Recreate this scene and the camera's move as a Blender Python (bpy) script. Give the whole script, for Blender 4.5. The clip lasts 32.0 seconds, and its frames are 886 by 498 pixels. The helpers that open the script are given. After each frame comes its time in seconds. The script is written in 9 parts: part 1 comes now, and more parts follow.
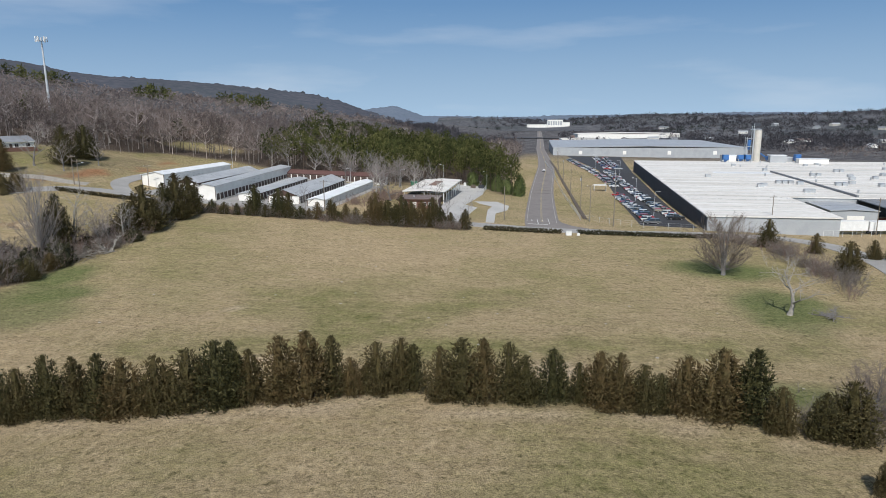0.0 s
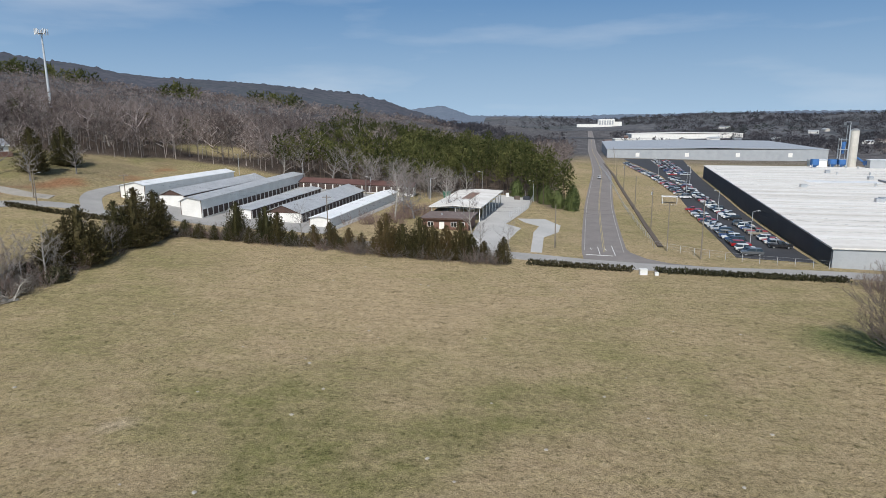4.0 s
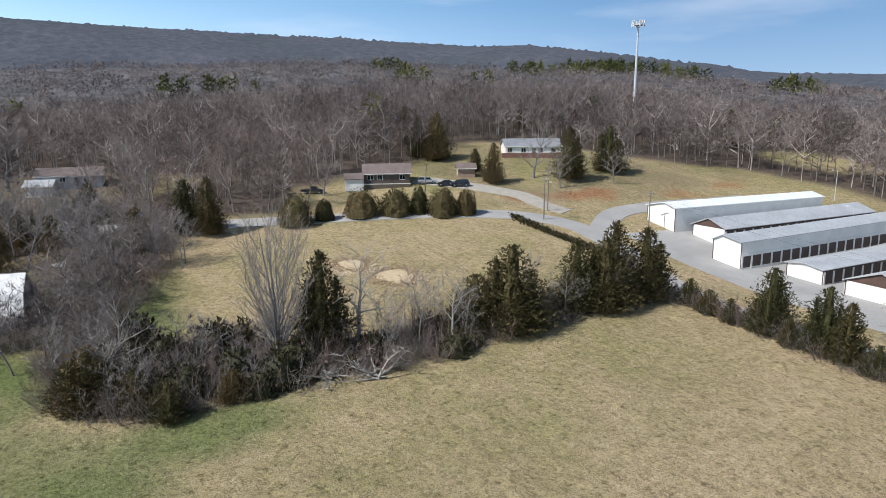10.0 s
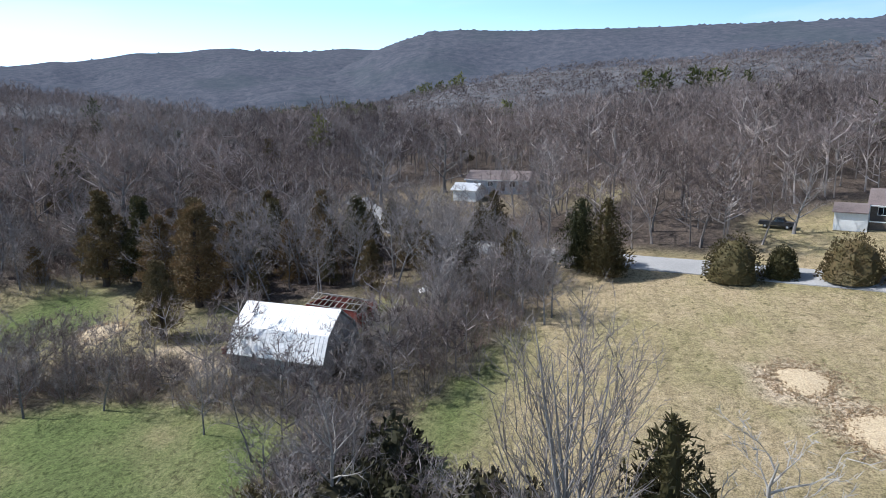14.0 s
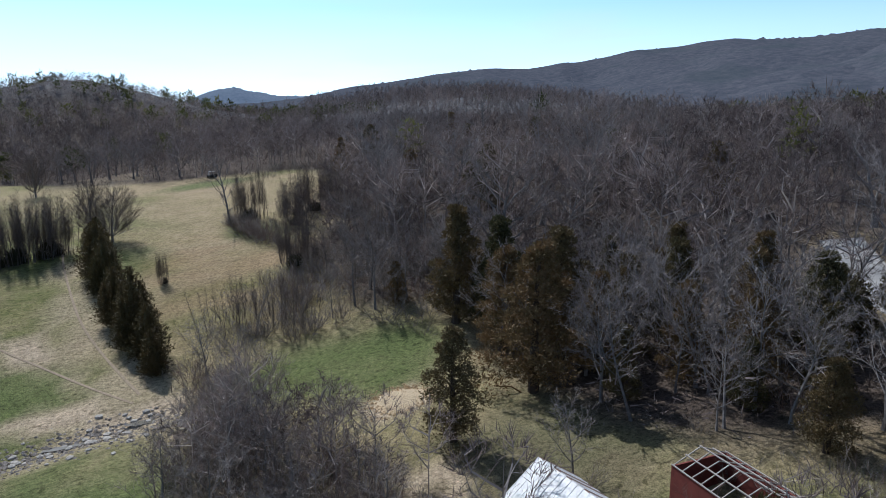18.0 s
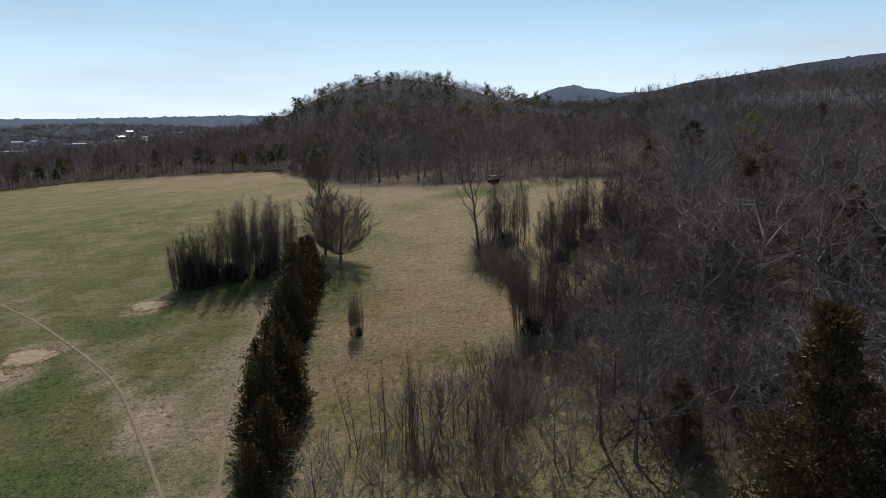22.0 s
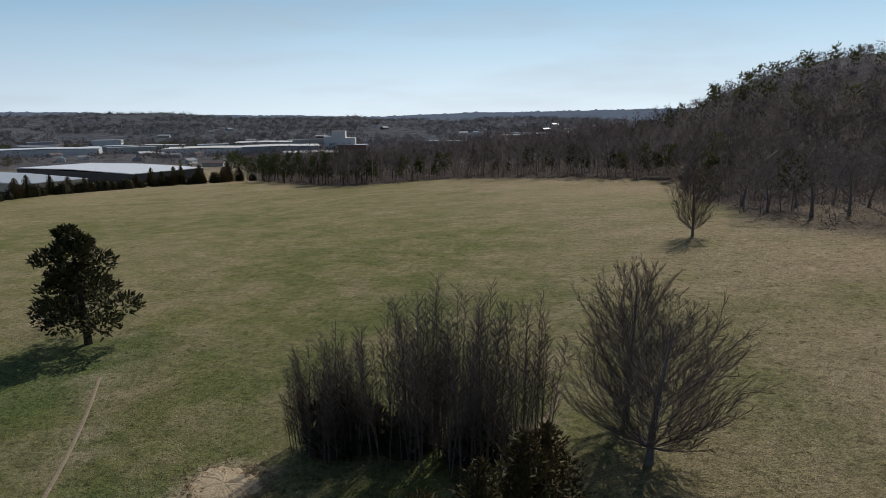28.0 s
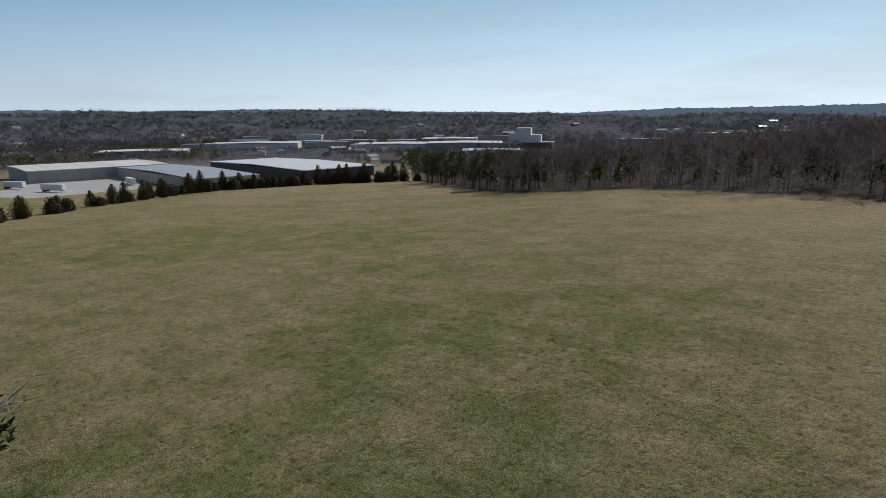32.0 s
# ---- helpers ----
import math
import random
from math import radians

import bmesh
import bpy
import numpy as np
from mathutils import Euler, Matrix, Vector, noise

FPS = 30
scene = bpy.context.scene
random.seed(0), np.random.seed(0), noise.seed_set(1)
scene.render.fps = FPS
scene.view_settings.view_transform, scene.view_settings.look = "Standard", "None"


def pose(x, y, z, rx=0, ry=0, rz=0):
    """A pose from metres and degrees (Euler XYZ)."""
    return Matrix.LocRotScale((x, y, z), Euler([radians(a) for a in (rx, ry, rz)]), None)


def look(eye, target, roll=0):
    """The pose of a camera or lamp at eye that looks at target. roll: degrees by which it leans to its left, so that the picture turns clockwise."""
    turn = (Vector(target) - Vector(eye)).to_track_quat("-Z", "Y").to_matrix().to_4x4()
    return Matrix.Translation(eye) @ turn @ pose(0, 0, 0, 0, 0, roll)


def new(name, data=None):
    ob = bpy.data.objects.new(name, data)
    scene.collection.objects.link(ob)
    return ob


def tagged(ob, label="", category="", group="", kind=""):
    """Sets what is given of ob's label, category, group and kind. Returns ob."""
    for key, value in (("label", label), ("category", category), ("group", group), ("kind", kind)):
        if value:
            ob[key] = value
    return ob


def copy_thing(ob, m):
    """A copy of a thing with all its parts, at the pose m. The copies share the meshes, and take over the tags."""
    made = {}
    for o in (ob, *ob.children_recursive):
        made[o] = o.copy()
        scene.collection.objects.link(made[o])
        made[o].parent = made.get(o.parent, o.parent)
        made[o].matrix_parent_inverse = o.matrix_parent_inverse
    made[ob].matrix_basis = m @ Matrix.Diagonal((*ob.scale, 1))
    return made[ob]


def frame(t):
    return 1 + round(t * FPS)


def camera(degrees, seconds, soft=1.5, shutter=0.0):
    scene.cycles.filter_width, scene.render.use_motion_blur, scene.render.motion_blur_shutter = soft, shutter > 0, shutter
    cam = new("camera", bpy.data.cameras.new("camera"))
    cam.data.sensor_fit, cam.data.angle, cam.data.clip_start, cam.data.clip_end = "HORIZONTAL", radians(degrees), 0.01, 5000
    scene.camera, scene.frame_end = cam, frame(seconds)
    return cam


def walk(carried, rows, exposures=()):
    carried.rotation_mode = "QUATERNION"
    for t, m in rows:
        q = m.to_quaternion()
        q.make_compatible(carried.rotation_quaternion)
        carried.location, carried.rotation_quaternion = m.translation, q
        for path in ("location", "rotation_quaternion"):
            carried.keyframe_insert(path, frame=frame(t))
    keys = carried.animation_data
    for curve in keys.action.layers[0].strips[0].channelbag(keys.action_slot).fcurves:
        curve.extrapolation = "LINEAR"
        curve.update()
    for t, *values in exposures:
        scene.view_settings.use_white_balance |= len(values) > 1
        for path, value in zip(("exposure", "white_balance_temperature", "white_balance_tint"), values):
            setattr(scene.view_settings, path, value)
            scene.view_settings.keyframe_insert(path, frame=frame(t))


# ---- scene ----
cam = camera(69.25, 32.0, soft=0.7)
PATH = [
    (0.0, -0.00, 0.00, 27.45, 78.24, 0.36, 3.00),
    (0.5, 0.15, 5.50, 27.39, 78.26, 0.38, 3.07),
    (1.0, 0.30, 11.00, 27.32, 78.26, 0.42, 3.15),
    (1.5, 0.43, 16.48, 27.26, 78.27, 0.45, 3.19),
    (2.0, 0.53, 21.94, 27.21, 78.22, 0.43, 3.21),
    (2.5, 0.64, 27.40, 27.15, 78.24, 0.50, 3.21),
    (4.5, 0.98, 49.61, 26.99, 78.27, 0.45, 10.04),
    (5.0, 0.59, 55.08, 26.96, 78.30, 0.35, 13.50),
    (5.5, 0.05, 60.53, 26.92, 78.30, 0.35, 17.06),
    (6.0, -0.69, 65.94, 26.90, 78.34, 0.38, 20.79),
    (6.5, -1.70, 71.30, 26.89, 78.38, 0.35, 25.25),
    (7.0, -2.99, 76.58, 26.88, 78.41, 0.45, 29.99),
    (7.5, -4.64, 81.75, 26.88, 78.44, 0.43, 34.52),
    (8.0, -6.70, 86.78, 26.88, 78.47, 0.46, 38.95),
    (8.5, -9.14, 91.64, 26.89, 78.50, 0.41, 43.91),
    (9.0, -11.97, 96.31, 26.90, 78.54, 0.38, 48.80),
    (9.5, -15.18, 100.76, 26.91, 78.55, 0.36, 53.66),
    (10.0, -18.73, 104.92, 26.94, 78.56, 0.31, 58.49),
    (10.5, -22.62, 108.76, 26.95, 78.60, 0.37, 63.33),
    (11.0, -26.83, 112.26, 26.96, 78.61, 0.27, 68.31),
    (11.5, -31.34, 115.39, 26.99, 78.63, 0.29, 73.39),
    (12.0, -36.10, 118.12, 27.03, 78.63, 0.24, 78.62),
    (12.5, -41.08, 120.47, 27.06, 78.63, 0.28, 83.80),
    (13.0, -46.19, 122.42, 27.11, 78.63, 0.31, 89.11),
    (13.5, -51.40, 123.96, 27.17, 78.65, 0.37, 94.83),
    (14.0, -56.71, 125.12, 27.24, 78.66, 0.57, 100.62),
    (14.5, -62.06, 125.96, 27.30, 78.66, 0.75, 106.33),
    (16.5, -83.21, 121.68, 27.50, 78.52, 0.39, 126.80),
    (17.0, -88.11, 119.40, 27.49, 78.53, 0.42, 131.85),
    (17.5, -92.85, 116.85, 27.46, 78.56, 0.55, 136.83),
    (18.0, -97.42, 113.95, 27.43, 78.59, 0.50, 141.68),
    (18.5, -101.74, 110.64, 27.39, 78.64, 0.44, 146.17),
    (19.0, -105.76, 106.95, 27.34, 78.66, 0.42, 149.94),
    (19.5, -109.45, 102.96, 27.29, 78.67, 0.56, 153.46),
    (20.0, -112.85, 98.71, 27.23, 78.72, 0.49, 157.03),
    (20.5, -115.94, 94.28, 27.16, 78.62, 0.62, 160.08),
    (21.0, -118.73, 89.65, 27.09, 78.67, 0.50, 164.12),
    (21.5, -121.20, 84.84, 27.03, 78.64, 0.55, 167.74),
    (22.0, -123.38, 79.88, 26.97, 78.63, 0.61, 170.58),
    (22.5, -125.26, 74.75, 26.94, 78.67, 0.53, 173.38),
    (23.0, -126.91, 69.54, 26.91, 78.66, 0.46, 176.48),
    (23.5, -128.35, 64.23, 26.90, 78.64, 0.41, 179.90),
    (24.0, -129.56, 58.85, 26.91, 78.64, 0.31, 183.60),
    (24.5, -130.51, 53.40, 26.92, 78.58, 0.30, 187.03),
    (25.0, -131.16, 47.91, 26.92, 78.55, 0.32, 190.02),
    (25.5, -131.55, 42.42, 26.94, 78.55, 0.29, 192.82),
    (27.5, -130.14, 20.82, 26.74, 78.41, 0.50, 203.91),
    (28.0, -129.01, 15.48, 26.71, 78.40, 0.49, 206.96),
    (28.5, -127.73, 10.16, 26.68, 78.38, 0.51, 210.09),
    (29.0, -126.21, 4.92, 26.64, 78.36, 0.59, 213.08),
    (29.5, -124.44, -0.25, 26.58, 78.32, 0.55, 215.19),
    (30.0, -122.38, -5.32, 26.50, 78.30, 0.63, 217.01),
    (30.5, -120.05, -10.29, 26.41, 78.27, 0.55, 218.83),
    (31.0, -117.50, -15.16, 26.32, 78.25, 0.58, 220.52),
    (31.5, -114.81, -19.94, 26.24, 78.23, 0.52, 222.31),
    (32.0, -112.04, -24.66, 26.15, 78.24, 0.53, 223.81),
]
walk(cam, [(t, pose(x, y, z, rx, ry, rz)) for t, x, y, z, rx, ry, rz in PATH],
     exposures=[(0, -0.06, 6350, 10), (5, -0.07, 6350, 10), (8, 0.0, 6350, 11), (12.5, 0.58, 6000, 10), (14, 0.54, 5850, 11), (17, 0.16, 5700, 10), (20, -0.36, 6150, 11), (25, -0.76, 6500, 12), (32, -0.78, 6450, 10)])

# ---- world and sun ----
SUN_EL, SUN_AZ = 46.0, 184.0          # height, and bearing clockwise from north (+y)
world = bpy.data.worlds.new("world")
scene.world = world
world.use_nodes = True
wt = world.node_tree
wt.nodes.clear()
w_out = wt.nodes.new("ShaderNodeOutputWorld")
w_bg = wt.nodes.new("ShaderNodeBackground")
w_sky = wt.nodes.new("ShaderNodeTexSky")
w_sky.sky_type, w_sky.sun_disc = "NISHITA", False
w_sky.sun_elevation, w_sky.sun_rotation = radians(SUN_EL), radians(SUN_AZ)
w_sky.air_density, w_sky.dust_density, w_sky.ozone_density = 1.0, 1.0, 3.0
w_bg.inputs["Strength"].default_value = 0.078
# thin streaks of high cloud
w_geo = wt.nodes.new("ShaderNodeTexCoord")
w_map = wt.nodes.new("ShaderNodeMapping")
w_map.inputs["Scale"].default_value = (1.6, 1.6, 9.0)
w_noise = wt.nodes.new("ShaderNodeTexNoise")
w_noise.inputs["Scale"].default_value, w_noise.inputs["Detail"].default_value = 1.6, 7.0
w_ramp = wt.nodes.new("ShaderNodeValToRGB")
w_ramp.color_ramp.elements[0].position, w_ramp.color_ramp.elements[1].position = 0.52, 0.80
w_mix = wt.nodes.new("ShaderNodeMix")
w_mix.data_type = "RGBA"
w_gain = wt.nodes.new("ShaderNodeMath")
w_gain.operation = "MULTIPLY"
w_gain.inputs[1].default_value = 0.45
wt.links.new(w_geo.outputs["Generated"], w_map.inputs["Vector"])
wt.links.new(w_map.outputs[0], w_noise.inputs["Vector"])
wt.links.new(w_noise.outputs["Fac"], w_ramp.inputs["Fac"])
wt.links.new(w_ramp.outputs["Color"], w_gain.inputs[0])
wt.links.new(w_gain.outputs[0], w_mix.inputs["Factor"])
w_mix.inputs["B"].default_value = (9.5, 10.2, 11.0, 1)
# pale haze low over the horizon, brighter below the sun
def sky_ramp(value, stops):
    n = wt.nodes.new("ShaderNodeValToRGB")
    el = n.color_ramp.elements
    while len(el) < len(stops):
        el.new(0.5)
    for e, (p_, c_) in zip(el, stops):
        e.position, e.color = p_, (*c_, 1)
    wt.links.new(value, n.inputs["Fac"])
    return n.outputs["Color"]


def sky_mix(fac, a_, b__):
    n = wt.nodes.new("ShaderNodeMix")
    n.data_type = "RGBA"
    for key, v in (("Factor", fac), ("A", a_), ("B", b__)):
        if isinstance(v, tuple):
            n.inputs[key].default_value = (*v, 1)
        else:
            wt.links.new(v, n.inputs[key])
    return n.outputs["Result"]


w_sep = wt.nodes.new("ShaderNodeSeparateXYZ")
wt.links.new(w_geo.outputs["Generated"], w_sep.inputs[0])
w_side = wt.nodes.new("ShaderNodeMath")
w_side.operation = "MULTIPLY_ADD"
w_side.inputs[1].default_value, w_side.inputs[2].default_value = -0.5, 0.5
wt.links.new(w_sep.outputs["Y"], w_side.inputs[0])
sunward = sky_ramp(w_side.outputs[0], [(0.1, (0, 0, 0)), (0.95, (1, 1, 1))])
low = sky_mix(sunward, (5.2, 7.3, 9.5), (17.5, 20.2, 21.8))
high = sky_mix(sunward, (1.7, 3.7, 6.9), (9.2, 15.0, 19.8))
haze = sky_mix(sky_ramp(w_sep.outputs["Z"], [(0.0, (0, 0, 0)), (0.16, (1, 1, 1))]), low, high)
veil = sky_ramp(w_sep.outputs["Z"], [(0.0, (1, 1, 1)), (0.12, (0.85, 0.85, 0.85)), (0.45, (0, 0, 0))])
w_all = sky_mix(veil, w_sky.outputs[0], haze)
wt.links.new(w_all, w_mix.inputs["A"])
wt.links.new(w_mix.outputs["Result"], w_bg.inputs["Color"])
wt.links.new(w_bg.outputs[0], w_out.inputs[0])

sun = new("sun", bpy.data.lights.new("sun", "SUN"))
sun.data.energy, sun.data.angle, sun.data.color = 4.6, radians(0.53), (1.0, 0.965, 0.905)
b = radians(SUN_AZ)
sun.matrix_world = look((0, 0, 300), (-300 * math.sin(b) / math.tan(radians(SUN_EL)), -300 * math.cos(b) / math.tan(radians(SUN_EL)), 0))


# ---- materials ----
def mat(name, build):
    m = bpy.data.materials.new(name)
    m.use_nodes = True
    nt = m.node_tree
    build(nt, nt.nodes["Principled BSDF"])
    return m


def noise_at(nt, scale, detail=4.0, coord="Object", rough=0.55):
    tc = nt.nodes.new("ShaderNodeTexCoord")
    n = nt.nodes.new("ShaderNodeTexNoise")
    n.inputs["Scale"].default_value, n.inputs["Detail"].default_value, n.inputs["Roughness"].default_value = scale, detail, rough
    nt.links.new(tc.outputs[coord], n.inputs["Vector"])
    return n.outputs["Fac"]


def ramp(nt, fac, stops):
    r = nt.nodes.new("ShaderNodeValToRGB")
    el = r.color_ramp.elements
    while len(el) < len(stops):
        el.new(0.5)
    for e, (p, c) in zip(el, stops):
        e.position, e.color = p, (*c, 1)
    nt.links.new(fac, r.inputs["Fac"])
    return r.outputs["Color"]


def mix(nt, fac, a, b_, mode="MIX"):
    n = nt.nodes.new("ShaderNodeMix")
    n.data_type, n.blend_type = "RGBA", mode
    for key, v in (("Factor", fac), ("A", a), ("B", b_)):
        if isinstance(v, (int, float)):
            n.inputs[key].default_value = v
        elif isinstance(v, tuple):
            n.inputs[key].default_value = (*v, 1)
        else:
            nt.links.new(v, n.inputs[key])
    return n.outputs["Result"]


def bump(nt, bsdf, height, strength=0.3, distance=0.05):
    n = nt.nodes.new("ShaderNodeBump")
    n.inputs["Strength"].default_value, n.inputs["Distance"].default_value = strength, distance
    nt.links.new(height, n.inputs["Height"])
    nt.links.new(n.outputs[0], bsdf.inputs["Normal"])


def attr(nt, name):
    n = nt.nodes.new("ShaderNodeAttribute")
    n.attribute_name = name
    return n.outputs["Fac"]


def worn(name, a, b_, scale=1.5, rough=0.7, metal=0.0, fine=20.0, grain=0.2, coord="Object"):
    """A surface of one colour with stains at one scale and grain at another."""
    def build(nt, p):
        big, small = noise_at(nt, scale, 5, coord), noise_at(nt, fine, 3, coord)
        col = ramp(nt, big, [(0.3, a), (0.7, b_)])
        col = mix(nt, grain, col, ramp(nt, small, [(0.3, tuple(v * 0.6 for v in a)), (0.7, tuple(min(1, v * 1.25) for v in b_))]))
        nt.links.new(col, p.inputs["Base Color"])
        p.inputs["Roughness"].default_value, p.inputs["Metallic"].default_value = rough, metal
        bump(nt, p, small, 0.25, 0.02)
    return mat(name, build)


def foliage(name, dark, light, brown, browning=0.3, rough=0.65, passing=0.15):
    def build(nt, p):
        oi = nt.nodes.new("ShaderNodeObjectInfo")
        geo = nt.nodes.new("ShaderNodeNewGeometry")
        col = ramp(nt, geo.outputs["Random Per Island"], [(0.0, dark), (1.0, light)])
        patch = ramp(nt, noise_at(nt, 0.9, 3), [(0.42, (0, 0, 0)), (0.62, (1, 1, 1))])
        lean = nt.nodes.new("ShaderNodeMath")
        lean.operation = "MULTIPLY"
        nt.links.new(oi.outputs["Random"], lean.inputs[0])
        nt.links.new(mix(nt, 0.7, patch, (0.5, 0.5, 0.5)), lean.inputs[1])
        gain = nt.nodes.new("ShaderNodeMath")
        gain.operation = "MULTIPLY"
        gain.inputs[1].default_value = browning * 2
        gain.use_clamp = True
        nt.links.new(lean.outputs[0], gain.inputs[0])
        nt.links.new(mix(nt, gain.outputs[0], col, brown), p.inputs["Base Color"])
        p.inputs["Roughness"].default_value = rough
        p.inputs["Specular IOR Level"].default_value = 0.2
        thin = nt.nodes.new("ShaderNodeBsdfTranslucent")
        nt.links.new(p.inputs["Base Color"].links[0].from_socket, thin.inputs["Color"])
        both = nt.nodes.new("ShaderNodeMixShader")
        both.inputs[0].default_value = passing
        nt.links.new(p.outputs[0], both.inputs[1])
        nt.links.new(thin.outputs[0], both.inputs[2])
        nt.links.new(both.outputs[0], nt.nodes["Material Output"].inputs["Surface"])
    return mat(name, build)


def bark(name, a, b_):
    def build(nt, p):
        oi = nt.nodes.new("ShaderNodeObjectInfo")
        col = ramp(nt, oi.outputs["Random"], [(0.0, a), (1.0, b_)])
        col = mix(nt, 0.45, col, ramp(nt, noise_at(nt, 3.0, 5), [(0.3, tuple(v * 0.55 for v in a)), (0.7, b_)]))
        nt.links.new(col, p.inputs["Base Color"])
        p.inputs["Roughness"].default_value = 0.9
        p.inputs["Specular IOR Level"].default_value = 0.15
    return mat(name, build)


def streak_at(nt, scale, stretch, detail=5.0):
    tc = nt.nodes.new("ShaderNodeTexCoord")
    mp = nt.nodes.new("ShaderNodeMapping")
    mp.inputs["Scale"].default_value = stretch
    mp.inputs["Rotation"].default_value = (0, 0, 0.06)
    n = nt.nodes.new("ShaderNodeTexNoise")
    n.inputs["Scale"].default_value, n.inputs["Detail"].default_value, n.inputs["Roughness"].default_value = scale, detail, 0.62
    nt.links.new(tc.outputs["Object"], mp.inputs["Vector"])
    nt.links.new(mp.outputs[0], n.inputs["Vector"])
    return n.outputs["Fac"]


def build_ground(nt, p):
    big, mid, tuft = noise_at(nt, 0.022, 5), noise_at(nt, 0.16, 7, rough=0.62), noise_at(nt, 2.1, 8, rough=0.74)
    speck, clump = noise_at(nt, 7.5, 5, rough=0.75), noise_at(nt, 0.8, 8, rough=0.78)
    streak = streak_at(nt, 1.0, (0.10, 0.85, 1))
    straw = ramp(nt, clump, [(0.25, (0.255, 0.198, 0.118)), (0.42, (0.365, 0.282, 0.172)), (0.58, (0.45, 0.352, 0.225)), (0.8, (0.56, 0.45, 0.31))])
    green = ramp(nt, clump, [(0.3, (0.110, 0.122, 0.040)), (0.5, (0.180, 0.184, 0.066)), (0.7, (0.275, 0.248, 0.112))])
    rich = ramp(nt, tuft, [(0.3, (0.062, 0.098, 0.026)), (0.5, (0.092, 0.138, 0.040)), (0.7, (0.145, 0.185, 0.068))])
    patchy = ramp(nt, mix(nt, 0.5, big, mix(nt, 0.5, mid, streak)), [(0.47, (0, 0, 0)), (0.66, (0.6, 0.6, 0.6))])
    g = mix(nt, patchy, straw, green)
    lush = nt.nodes.new("ShaderNodeMath")
    lush.operation, lush.use_clamp = "MULTIPLY", True
    nt.links.new(attr(nt, "green"), lush.inputs[0])
    nt.links.new(ramp(nt, mid, [(0.3, (0.45, 0.45, 0.45)), (0.6, (1.4, 1.4, 1.4))]), lush.inputs[1])
    g = mix(nt, lush.outputs[0], g, green)
    g = mix(nt, attr(nt, "rich"), g, rich)
    bare = ramp(nt, tuft, [(0.3, (0.34, 0.265, 0.180)), (0.7, (0.60, 0.49, 0.36))])
    g = mix(nt, attr(nt, "bare"), g, bare)
    clay = ramp(nt, tuft, [(0.3, (0.22, 0.10, 0.05)), (0.7, (0.42, 0.24, 0.13))])
    g = mix(nt, attr(nt, "clay"), g, clay)
    # brown leaf litter, its colour deepened for the shade under the trees
    litter = ramp(nt, tuft, [(0.3, (0.062, 0.049, 0.041)), (0.7, (0.150, 0.118, 0.098))])
    g = mix(nt, attr(nt, "wood"), g, litter)
    # far wooded ground: crown mottling in cool greys that include the haze
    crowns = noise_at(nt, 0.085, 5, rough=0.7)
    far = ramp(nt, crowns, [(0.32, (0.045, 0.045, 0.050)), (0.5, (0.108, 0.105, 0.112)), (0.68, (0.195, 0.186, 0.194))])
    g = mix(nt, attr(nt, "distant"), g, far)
    g = mix(nt, 0.32, g, ramp(nt, streak, [(0.36, (0.62, 0.62, 0.60)), (0.5, (1, 1, 1)), (0.66, (1.2, 1.19, 1.15))]), "MULTIPLY")
    # sparse dark spots paint the small shadows of grass tufts
    tuft_shadows = noise_at(nt, 1.3, 3, rough=0.5)
    g = mix(nt, 0.75, g, ramp(nt, tuft_shadows, [(0.30, (0.42, 0.44, 0.38)), (0.40, (1, 1, 1))]), "MULTIPLY")
    g = mix(nt, 0.8, g, ramp(nt, tuft, [(0.36, (0.50, 0.50, 0.47)), (0.5, (1, 1, 1)), (0.66, (1.22, 1.2, 1.14))]), "MULTIPLY")
    g = mix(nt, 1.0, g, ramp(nt, speck, [(0.36, (0.40, 0.40, 0.38)), (0.5, (1, 1, 1)), (0.64, (1.4, 1.37, 1.3))]), "MULTIPLY")
    nt.links.new(g, p.inputs["Base Color"])
    p.inputs["Roughness"].default_value = 0.95
    p.inputs["Specular IOR Level"].default_value = 0.1
    bump(nt, p, mix(nt, 0.4, tuft, speck), 0.9, 0.4)


def build_roof(nt, p):
    long_, small = streak_at(nt, 1.0, (0.012, 0.16, 0.2), 7), noise_at(nt, 0.5, 5)
    col = ramp(nt, long_, [(0.3, (0.44, 0.40, 0.34)), (0.45, (0.62, 0.585, 0.53)), (0.62, (0.78, 0.76, 0.72))])
    col = mix(nt, 0.35, col, ramp(nt, small, [(0.3, (0.55, 0.53, 0.50)), (0.7, (0.85, 0.84, 0.82))]))
    nt.links.new(col, p.inputs["Base Color"])
    p.inputs["Roughness"].default_value = 0.65


